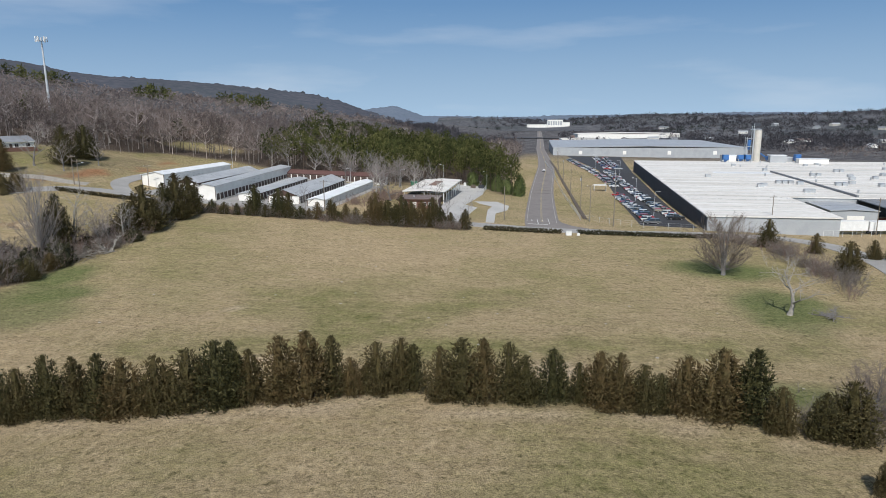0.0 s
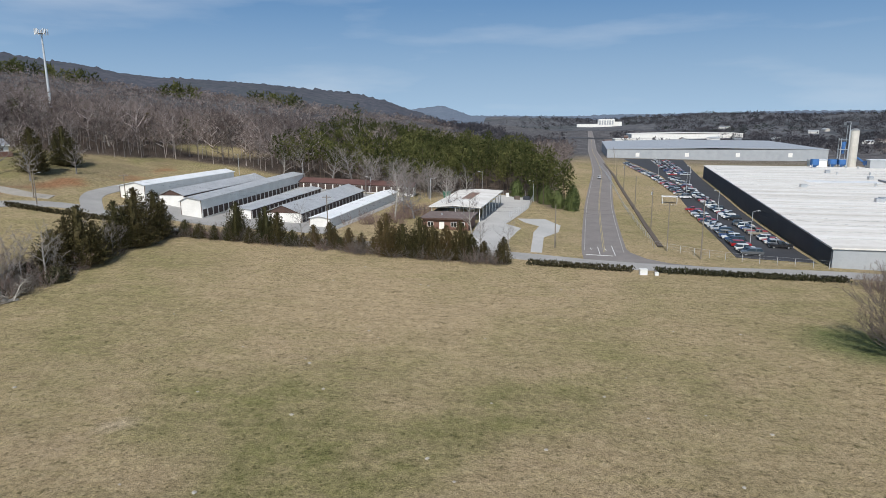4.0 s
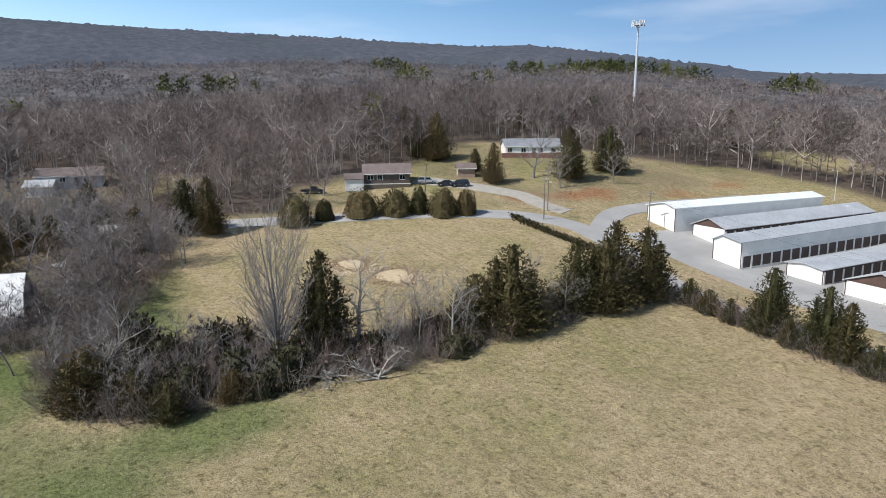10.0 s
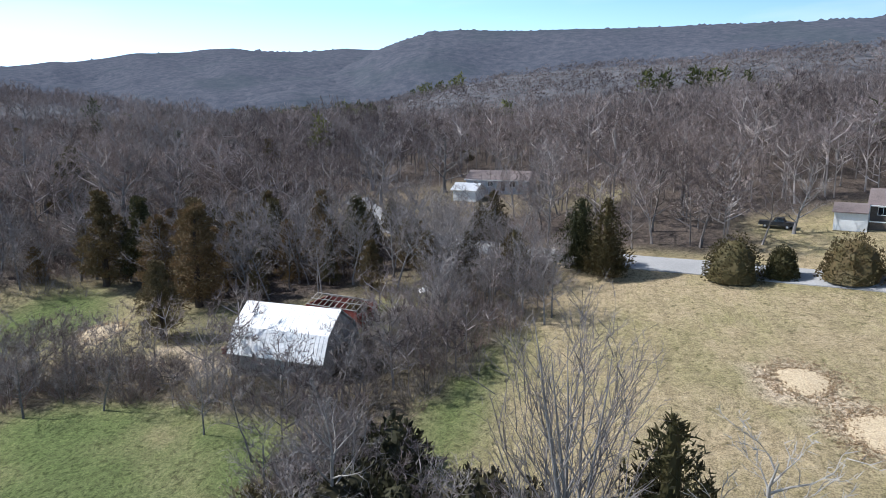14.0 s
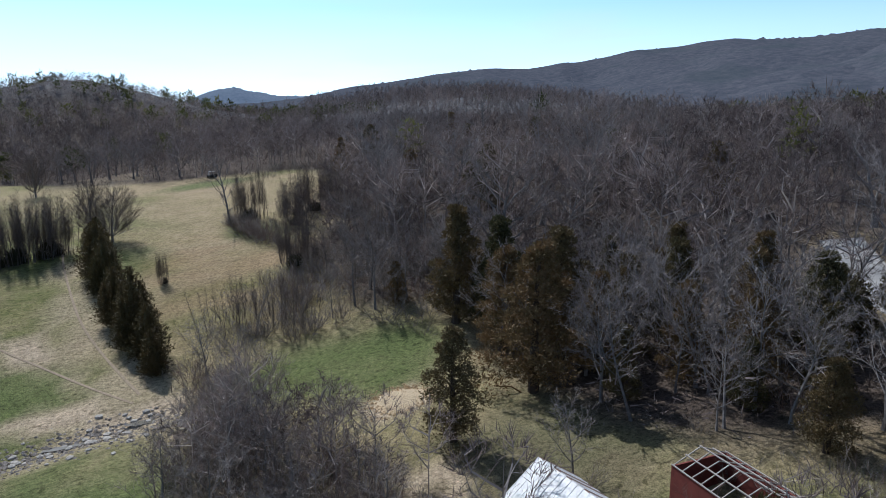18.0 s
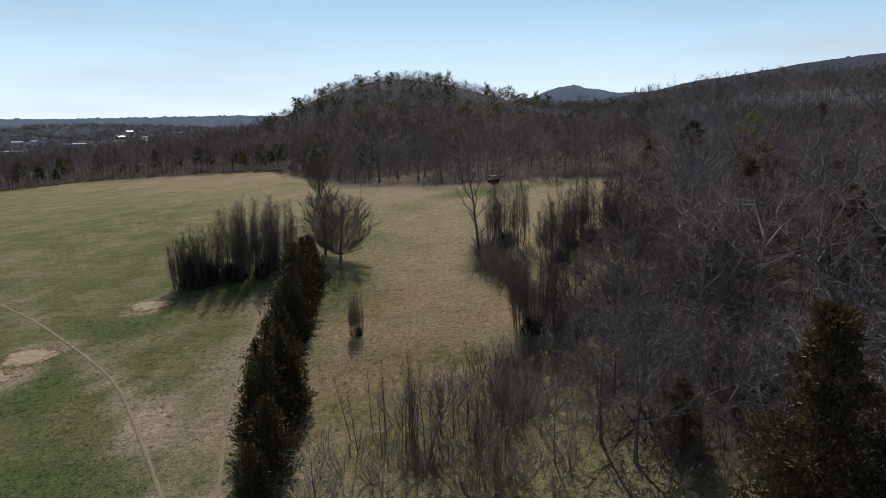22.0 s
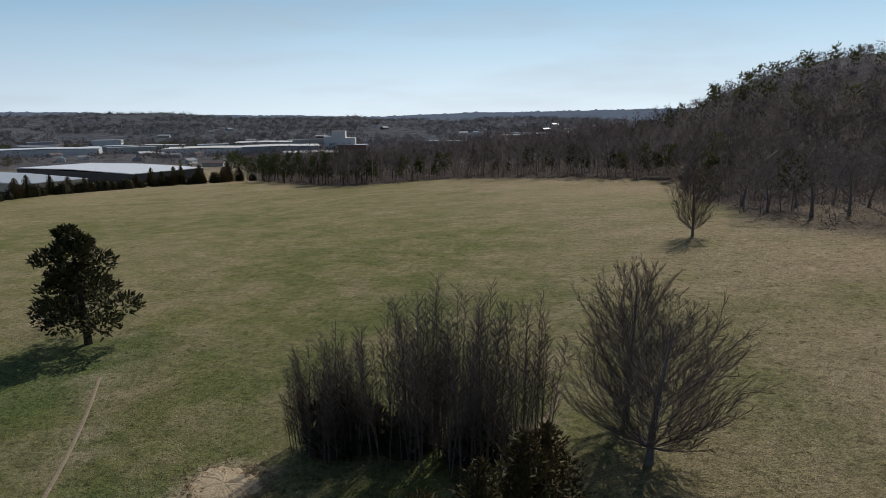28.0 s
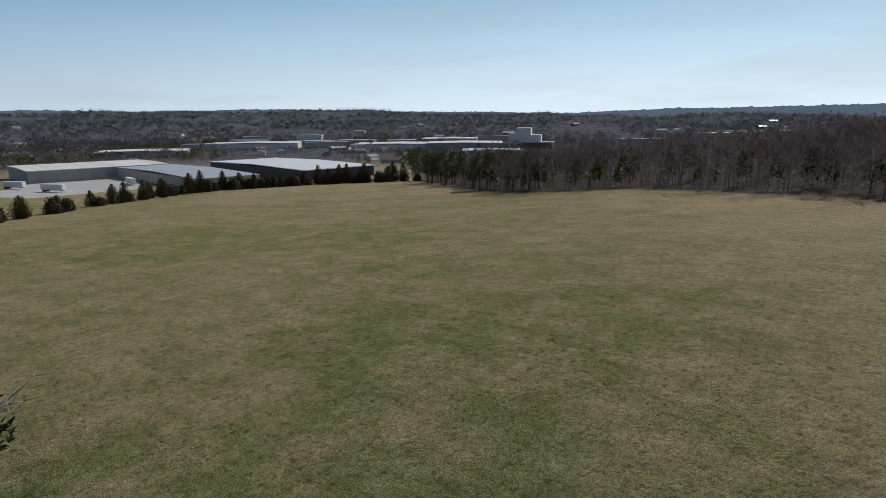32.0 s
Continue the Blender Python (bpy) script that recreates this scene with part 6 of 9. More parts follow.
M["far_twig"] = isle("far_twig", [(0.0, (0.052, 0.043, 0.040)), (0.5, (0.180, 0.151, 0.141)), (1.0, (0.41, 0.358, 0.335))], 0.22, LIMB)
M["far_needle"] = isle("far_needle", [(0.0, (0.034, 0.046, 0.020)), (0.5, (0.085, 0.098, 0.036)), (1.0, (0.20, 0.205, 0.078))], 0.35, [(0.0, (0.10, 0.08, 0.065)), (1.0, (0.18, 0.15, 0.125))])
NEAR_KIND = [crown_arrays(t, w, k) for t, w, k in ((15, 11, 1), (17, 12, 2), (12, 11, 3), (15, 10, 4), (10, 9, 61), (19, 13, 62))]
FAR_KIND = [crown_arrays(t, w, k, 7, 4, 7, 0.10, 0.085) for t, w, k in ((15, 11, 5), (17, 11, 6), (13, 12, 7))]
HILL_KIND = [crown_arrays(t, w, k, 6, 3, 5, 0.16, 0.17, trunk=False) for t, w, k in ((9, 10, 15), (10, 11, 16), (8, 11, 17))]
WIDE_KIND = [pine_arrays(t, w, 7, 6, 1.9, k, 0.05)[0] for t, w, k in ((11, 14, 8), (12, 16, 9), (10, 15, 10))]
KNOB_KIND = [pine_arrays(t, w, 11, 10, 0.7, k, 0.1) for t, w, k in ((11, 9, 25), (12, 10, 26), (10, 10, 27))]
SOFT_KIND = [pine_arrays(t, w, 6, 4, 2.1, k, 0.05)[0] for t, w, k in ((8, 12, 18), (9, 13, 19), (7, 11, 20))]
LEAF_KIND = [pine_arrays(t, w, 15, 14, 0.75, k) for t, w, k in ((17, 7.5, 1), (15, 8.5, 2), (18, 7, 3), (14, 8, 4))]
LEAF_FAR = [pine_arrays(t, w, 8, 8, 1.5, k, 0.15) for t, w, k in ((10, 8, 5), (11, 9, 6))]
sh = np.array([q[:3] for q in SHRUB_REST])
sk = np.array([q[3] for q in SHRUB_REST])
for k in range(5):
    wood_mesh("brushwood", sh[sk == k][:, 0], sh[sk == k][:, 1], [tris_of(SHRUBS[k])], "shrub" if k != 3 else "twig_red", "tangled leafless brushwood in the hedges", 60 + k, 0.6, 1.5)
def stature(x, y):
    """Trees grow lower on the south-western hill."""
    return (1 - 0.28 * soft(-y, -30, 60) * soft(-x, 70, 130)) * (1 - 0.10 * soft(-y, 150, 185) * soft(x, -115, -90))


BARE_TRIS = [(np.concatenate([tris_of(BARE[k][0]), tris_of(BARE[k][1])]), np.repeat([1.0, 0.0], [len(tris_of(BARE[k][0])), len(tris_of(BARE[k][1]))])) for k in range(6)]
wood_mesh("thicket_trees", np.concatenate([bx[hit_][336:420], hx[on][352:366]]), np.concatenate([by[hit_][336:420], hy[on][352:366]]), NEAR_KIND, "far_twig", "small leafless trees in the thickets", 57, 0.3, 0.62)
ln = ~fp & late
half = np.random.RandomState(4).rand(len(fx)) < np.where(np.arange(len(fx)) < 260, 0.6, 0.0)
wood_mesh("wood_edge_trees", fx[ln & half], fy[ln & half], BARE_TRIS, "far_twig", "leafless grey trees along the wood's edge", 58, 0.7, 1.1, size=stature(fx[ln & half], fy[ln & half]))
late &= ~(ln & half)
mx, my = np.concatenate([sx[deep], fx[late]]), np.concatenate([sy[deep], fy[late]])
mp = np.concatenate([pine_here[deep], fp[late]])
some = np.random.RandomState(3).rand(len(mx)) < 0.014
lit = ~mp & ~some
close = np.hypot(mx + 110, my - 70) < 290
# taller single trees that stand out of the wood
gr = random.Random(91)
pick = [(float(x), float(y)) for x, y in zip(mx[lit & close], my[lit & close]) if -262 < x < -163 and -70 < y < 330 and not 100 < y < 170]
gr.shuffle(pick)
for k, (x, y) in enumerate(pick[:64]):
    if k % 3 == 2:
        plant("cedar_tree", TALL[k % 2], x, y, gr.uniform(0.7, 1.15), gr.uniform(0, 360), "dark cedar standing among bare trees", "tree", "cedars in the wood")
    else:
        plant("bare_tree", HERO["great" if y < 60 else ("pale", "yard", "dead")[gr.randrange(3)]], x, y, gr.uniform(1.0, 1.35), gr.uniform(0, 360), "tall pale leafless tree above the wood", "tree", "tall woodland trees")
wood_mesh("leafless_wood", mx[lit & close], my[lit & close], NEAR_KIND, "far_twig", "leafless grey-brown winter wood", 41, size=stature(mx[lit & close], my[lit & close]))
wood_mesh("inner_wood", mx[lit & ~close], my[lit & ~close], FAR_KIND, "far_twig", "leafless winter wood behind the field edges", 52, size=stature(mx[lit & ~close], my[lit & ~close]))
wood_mesh("pine_wood", mx[mp | some], my[mp | some], LEAF_KIND, "far_needle", "dense green pine wood", 42)
# groves of pines: bearing, distance from the valley's middle, half-width and depth
GROVES = [(39.5, 590, 46, 30), (46, 560, 22, 14), (33, 560, 20, 14), (24, 470, 16, 12), (88, 330, 20, 10), (75, 380, 11, 8), (71, 375, 9, 8), (55, 430, 14, 10), (58, 520, 16, 8), (100, 360, 16, 10), (112, 300, 14, 9), (121, 330, 12, 10), (50, 330, 8, 8), (16, 520, 22, 14), (96, 560, 24, 12), (109, 620, 60, 14), (163, 415, 12, 20)]


def grove_at(x, y):
    k = np.zeros(np.shape(x), bool)
    for az_, d_, w_, deep_ in GROVES:
        a_ = math.radians(az_)
        u_, v_ = x + 62 + d_ * math.sin(a_), y - 75 - d_ * math.cos(a_)
        across, along_ = u_ * math.cos(a_) + v_ * math.sin(a_), -u_ * math.sin(a_) + v_ * math.cos(a_)
        k |= (across / w_) ** 2 + (along_ / deep_) ** 2 + 0.5 * wobble(x, y, 9, az_) < 1
    return k


# the valley town: bearing, distance, length, breadth and height of each building, with clear ground before it
town_r = random.Random(12)
TOWN = []
for k in range(150):
    far_side = k % 5 < 2
    TOWN.append((town_r.uniform(322, 350) if far_side else town_r.uniform(186, 268), town_r.choice((town_r.uniform(560, 900), town_r.uniform(900, 1450))), town_r.uniform(10, 22), 8, 3, town_r.uniform(0, 180)))
for k in range(26):
    TOWN.append((town_r.uniform(188, 240), town_r.uniform(860, 1300), town_r.uniform(26, 80), town_r.uniform(16, 36), town_r.uniform(4.5, 8), town_r.uniform(-25, 25)))
TOWN = [q for q in TOWN if not (40 < -62 - q[1] * math.sin(radians(q[0])) < 460 and 100 < 75 + q[1] * math.cos(radians(q[0])) < 950)]


def clear(x, y):
    """True where a tree would not stand close before a town building."""
    r_, b_ = np.hypot(x + 62, y - 75), np.degrees(np.arctan2(-(x + 62), y - 75)) % 360
    out = np.ones(np.shape(x), bool)
    for az_, d_, w_, deep_, tall_, turn_ in TOWN:
        out &= ~((np.abs(b_ - az_) * d_ * 0.01745 < w_ * 0.5 + 4) & (r_ < d_ + 20) & (r_ > d_ - (60 if w_ < 25 else 150)))
    return out


tx, ty, tr = scatter(-1000, -800, 700, 1000, 8.6, 6)
rr = np.hypot(tx + 62, ty - 75)
inner = (tx > -330) & (tx < 60) & (ty > -300) & (ty < 420) & (rr < np.where(tx > -70, 520, 345))
tk = wood_at(tx, ty) & ~inner & (rr < 820)
ev = (wobble(tx, ty, 30, 12) > 0.92) | inside(tx, ty, PINES) | grove_at(tx, ty)
mid_ = rr < np.where((tx > -70) | (ty < -150), 540, 345)
off_knob = ~((tx > -330) & (tx < 40) & (ty > -470) & (ty < -235) & (height(tx, ty) > 12))
wood_mesh("hill_wood", tx[tk & ~ev & mid_ & off_knob], ty[tk & ~ev & mid_ & off_knob], FAR_KIND, "far_twig", "leafless wood on the hillside", 43, 0.6, 1.15)
kx, ky, kr = scatter(-330, -470, 40, -235, 6.0, 61)
kk = wood_at(kx, ky) & (height(kx, ky) > 12) & (np.hypot(kx + 62, ky - 75) > 330)
green_k = (kr.rand(len(kx)) < 0.22) & (wobble(kx, ky, 22, 5) > -0.2)
wood_mesh("knob_wood", kx[kk & ~green_k], ky[kk & ~green_k], KNOB_KIND, "far_twig", "leafless wood on the rounded knob", 81, 0.55, 0.8, 3.2)
wood_mesh("knob_pines", kx[kk & green_k], ky[kk & green_k], LEAF_FAR, "far_needle", "dark pines on the rounded knob", 82, 0.5, 0.8, 0.5)
thin = ~mid_ & (tr.rand(len(tx)) < np.where(rr < 540, 0.85, 0.45))
wood_mesh("upper_wood", tx[tk & ~ev & thin], ty[tk & ~ev & thin], HILL_KIND, "far_twig", "leafless wood on the upper slopes", 47, 0.6, 1.2, 3.0)
wood_mesh("hill_pines", tx[tk & ev & off_knob], ty[tk & ev & off_knob], LEAF_FAR, "far_needle", "pines among the leafless hillside wood", 44)
ux, uy, ur = scatter(-1500, -1400, 1500, 1500, 19.0, 8)
rr = np.hypot(ux + 62, uy - 75)
uz = land(ux, uy)
far_wood = (rr >= 800) & (rr < 1350) & ((uz > -6) | (wobble(ux, uy, 90, 2) > -0.1)) & (to_line(ux, uy, ROAD_N) > 40)
vale = (rr > 330) & (rr < 800) & ~wood_at(ux, uy) & ((wobble(ux, uy, 60, 4) > 0.25) | ((ux > 330) & (wobble(ux, uy, 60, 4) > -0.3))) & (to_line(ux, uy, ROAD_N) > 40) & ~((ux > 50) & (ux < 330) & (uy > 150) & (uy < 900)) & ~((ux > 100) & (ux < 420) & (uy < -80) & (uy > -420))
ev = wobble(ux, uy, 80, 14) > 0.85
vale, far_wood = vale & clear(ux, uy), far_wood & clear(ux, uy)
wood_mesh("valley_wood", ux[vale & ~ev], uy[vale & ~ev], HILL_KIND, "far_twig", "leafless woods in the valley", 45, 1.0, 1.6, 1.6)
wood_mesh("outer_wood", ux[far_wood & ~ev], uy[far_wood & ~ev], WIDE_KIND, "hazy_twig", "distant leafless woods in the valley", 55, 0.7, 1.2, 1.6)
wood_mesh("ridge_pines", ux[(far_wood | vale) & ev], uy[(far_wood | vale) & ev], LEAF_FAR, "far_needle", "pines on the distant ridge", 46)
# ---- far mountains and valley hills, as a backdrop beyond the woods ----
# haze over the far hills is put into bluish colours and a blue emission
def far_cover(name, dark, mid__, light, green_, haze_glow):
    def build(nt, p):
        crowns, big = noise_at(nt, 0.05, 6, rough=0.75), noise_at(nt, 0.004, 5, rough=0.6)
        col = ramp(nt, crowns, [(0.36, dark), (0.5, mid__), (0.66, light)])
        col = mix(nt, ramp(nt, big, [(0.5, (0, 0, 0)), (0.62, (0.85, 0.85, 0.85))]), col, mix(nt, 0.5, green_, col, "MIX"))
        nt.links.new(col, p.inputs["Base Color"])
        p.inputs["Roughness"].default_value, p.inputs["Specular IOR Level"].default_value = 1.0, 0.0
        p.inputs["Emission Color"].default_value, p.inputs["Emission Strength"].default_value = (*haze_glow, 1), 1.0
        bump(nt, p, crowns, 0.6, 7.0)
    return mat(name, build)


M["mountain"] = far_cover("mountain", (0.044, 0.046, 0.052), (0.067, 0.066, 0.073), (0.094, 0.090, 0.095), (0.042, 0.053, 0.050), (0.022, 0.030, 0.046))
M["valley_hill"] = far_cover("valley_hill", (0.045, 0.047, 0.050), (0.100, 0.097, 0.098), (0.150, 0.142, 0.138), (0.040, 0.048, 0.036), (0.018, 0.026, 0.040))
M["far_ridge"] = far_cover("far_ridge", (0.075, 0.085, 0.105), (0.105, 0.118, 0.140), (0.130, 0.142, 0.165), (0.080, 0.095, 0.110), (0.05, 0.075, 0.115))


def ridge(name, az0, az1, stops, near_r, far_r, foot, material, label, rough_, tops, seed, roll=0.0, step=0.2):
    """A long hill: crest by bearing and rise, a front slope with spurs and gullies, and a back slope."""
    az = np.arange(az0, az1 + step / 2, step)
    crest = np.interp(az, [q[0] for q in stops], [q[1] for q in stops])
    r = np.random.RandomState(seed)
    crest = crest + roll * wobble(az * 10, az * 0 + seed, 26, seed)
    tip = far_r * np.tan(np.radians(crest)) + 27
    rows = 26
    v = []
    for j in range(rows + 1):
        k = min(j / (rows - 1), 1)
        rr_ = near_r + (far_r - near_r) * k + (150 if j == rows else 0)
        u_, v_ = np.sin(np.radians(az)) * rr_, np.cos(np.radians(az)) * rr_
        spur = rough_ * (wobble(u_, v_, 170, seed) + 0.45 * wobble(u_, v_, 62, seed + 1)) * math.sin(math.pi * min(k, 1) ** 0.8) * np.clip((tip - foot) / 90, 0, 1) if j < rows - 1 else 0
        shape = 0.45 * k + 0.55 * k * k * (3 - 2 * k)
        z = foot + (tip - foot) * shape + spur + (tops * r.normal(size=len(az)) if j == rows - 1 else 0) - (60 if j == rows else 0)
        a = np.radians(az)
        v.append(np.stack([-62 - rr_ * np.sin(a), 75 + rr_ * np.cos(a), z], -1))
    n = len(az)
    id_ = np.arange((rows + 1) * n).reshape(rows + 1, n)
    q = np.stack([id_[:-1, :-1], id_[1:, :-1], id_[1:, 1:], id_[:-1, 1:]], -1).reshape(-1, 4)
    me = bpy.data.meshes.new(name)
    me.from_pydata(np.concatenate(v).tolist(), [], q.tolist())
    me.shade_smooth()
    me.materials.append(M[material])
    tagged(new(name, me), label, "hill", kind="structure")
    zs_ = np.stack([q_[:, 2] for q_ in v[:rows]])

    def at(bearing, dist):
        """The height of the slope at a bearing and distance."""
        fi, fj = np.clip((bearing - az0) / step, 0, n - 1.001), np.clip((dist - near_r) / (far_r - near_r), 0, 0.999) * (rows - 1)
        i0, j0 = fi.astype(int), fj.astype(int)
        return zs_[j0, i0] + (zs_[j0 + 1, i0] - zs_[j0, i0]) * (fj - j0)
    return at


MOUNTAIN = [(3, -1.3), (6, -0.2), (8.5, 0.6), (10, 1.2), (13, 1.95), (16, 2.3), (20.6, 2.75), (26, 3.15), (29.3, 3.25), (32, 3.55), (35, 4.25), (37, 4.4), (39.5, 4.85), (41.5, 5.1), (44, 5.5), (49.7, 6.15), (54, 6.1), (61, 6.55),
            (66, 6.85), (76, 7.15), (85, 7.25), (93, 7.35), (97.5, 7.55), (100, 7.45), (102.5, 6.85), (105, 5.9), (106.5, 5.0), (110, 4.0), (130, 2.0), (150, 0.5)]
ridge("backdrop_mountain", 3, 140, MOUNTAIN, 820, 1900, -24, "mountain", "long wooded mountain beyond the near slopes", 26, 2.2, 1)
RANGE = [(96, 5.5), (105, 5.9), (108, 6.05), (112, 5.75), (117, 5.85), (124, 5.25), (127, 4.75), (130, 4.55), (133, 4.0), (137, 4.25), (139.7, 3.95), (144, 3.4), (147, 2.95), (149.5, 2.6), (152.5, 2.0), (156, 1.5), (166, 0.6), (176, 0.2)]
ridge("backdrop_range", 94, 178, RANGE, 900, 2700, 0, "mountain", "wooded mountain range with blue-grey haze in its colour", 30, 3.0, 2)
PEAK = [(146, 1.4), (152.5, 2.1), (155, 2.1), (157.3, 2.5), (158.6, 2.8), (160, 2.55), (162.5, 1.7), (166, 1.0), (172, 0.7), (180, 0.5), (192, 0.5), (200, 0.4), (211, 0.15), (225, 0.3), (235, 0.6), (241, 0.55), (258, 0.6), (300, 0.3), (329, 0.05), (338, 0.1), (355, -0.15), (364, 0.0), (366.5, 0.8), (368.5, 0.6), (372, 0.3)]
ridge("backdrop_far_range", 146, 372, PEAK, 3300, 4300, -15, "far_ridge", "distant hills along the horizon, haze-blue in colour", 14, 2.5, 3, 0.09)
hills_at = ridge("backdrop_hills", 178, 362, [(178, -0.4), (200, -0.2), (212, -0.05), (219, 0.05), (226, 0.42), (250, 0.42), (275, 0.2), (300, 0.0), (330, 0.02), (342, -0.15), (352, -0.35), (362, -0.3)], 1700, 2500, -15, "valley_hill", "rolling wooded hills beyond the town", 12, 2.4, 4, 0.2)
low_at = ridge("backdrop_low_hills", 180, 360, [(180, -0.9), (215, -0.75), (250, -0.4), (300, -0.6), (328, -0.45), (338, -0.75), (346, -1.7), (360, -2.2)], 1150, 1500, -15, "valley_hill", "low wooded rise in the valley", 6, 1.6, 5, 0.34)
fr_ = np.random.RandomState(88)
for label, at_slope, r0_, r1_, n_, lo_, hi_ in (("wooded slopes of the low valley rise", low_at, 1160, 1490, 5200, 0.6, 0.95), ("wooded slopes of the far valley hills", hills_at, 1720, 2480, 6400, 0.8, 1.3)):
    bz = np.concatenate([fr_.uniform(184, 264, int(n_ * 0.62)), fr_.uniform(318, 361, n_ - int(n_ * 0.62))])
    dz_ = np.sqrt(fr_.uniform(r0_ ** 2, r1_ ** 2, n_))
    open_land = (wobble(bz * 22, dz_ * 0.8, 90, 19) > 0.55) | ((bz > 347) & (bz < 355) & (dz_ < 1960)) | (fr_.rand(n_) < soft(bz, 352, 361))
    bz, dz_ = bz[~open_land], dz_[~open_land]
    fx_, fy_ = -62 - dz_ * np.sin(np.radians(bz)), 75 + dz_ * np.cos(np.radians(bz))
    free = clear(fx_, fy_)
    bz, dz_, fx_, fy_ = bz[free], dz_[free], fx_[free], fy_[free]
    dark_ = wobble(fx_, fy_, 60, 20) + 0.4 * fr_.normal(size=len(fx_)) > 0.55
    fz_ = at_slope(bz, dz_)
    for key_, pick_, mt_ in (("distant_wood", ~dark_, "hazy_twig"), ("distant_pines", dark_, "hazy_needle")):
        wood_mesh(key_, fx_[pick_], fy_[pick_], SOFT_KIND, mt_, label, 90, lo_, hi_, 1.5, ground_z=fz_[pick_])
# tree masses in the valley to the south and east
qx, qy, qr = scatter(130, -1150, 1150, 120, 13.0, 9)
d_ = np.hypot(qx + 62, qy - 75)
vm = (d_ > 300) & (d_ < 1150) & ~wood_at(qx, qy) & (wobble(qx, qy, 70, 17) + 0.5 * wobble(qx, qy, 24, 18) > -0.12) & ~((qx < 390) & (qy > -345) & (qy < -60))
vm &= clear(qx, qy)
gv = wobble(qx, qy, 40, 19) > 0.2
wood_mesh("valley_trees", qx[vm & ~gv], qy[vm & ~gv], HILL_KIND, "far_twig", "leafless trees among the valley buildings", 48, 0.8, 1.35)
wood_mesh("valley_pines", qx[vm & gv], qy[vm & gv], LEAF_FAR, "far_needle", "dark evergreens among the valley buildings", 49, 0.6, 1.0)
# dark evergreens along the southern wood's edge
EDGE_S = [(-118, -150), (-104, -190), (-84, -197), (-8, -222), (28, -201), (60, -218), (123, -255), (200, -330)]
ex, ey = [], []
er = np.random.RandomState(33)
for p in resample(EDGE_S, 2.6):
    if er.rand() < 0.62:
        k = abs(er.normal(0, 9)) + 2
        ex.append(p.x - 0.25 * k + er.normal(0, 2))
        ey.append(p.y - 0.95 * k)
EDGE_KIND = [leafy_arrays(8, 4.6, 120, 0.5, k) for k in (11, 12)]
wood_mesh("edge_evergreens", np.array(ex), np.array(ey), EDGE_KIND, "far_needle", "dark evergreens along the southern wood's edge", 51, 0.65, 1.4)
# brushy undergrowth inside the near woods
vx_, vy_, vr_ = scatter(-215, -290, 170, 130, 3.6, 10)
um = wood_at(vx_, vy_) & (vr_.rand(len(vx_)) < 0.8) & (np.hypot(vx_ + 95, vy_ - 60) < 420)
edge_ = np.zeros(len(vx_), bool)
for dx, dy in ((26, 0), (0, 26), (0, -26), (18, 18)):
    edge_ |= ~wood_at(vx_ + dx, vy_ + dy)
um &= edge_
BRUSH_KIND = [wood_arrays(3.4, 3.4, 40, 0.04, k, False, 0.02, 0.1) for k in (21, 22, 23)]
wood_mesh("undergrowth", vx_[um], vy_[um], BRUSH_KIND, "far_twig", "tangled brown undergrowth below the bare trees", 50, 0.6, 2.2)


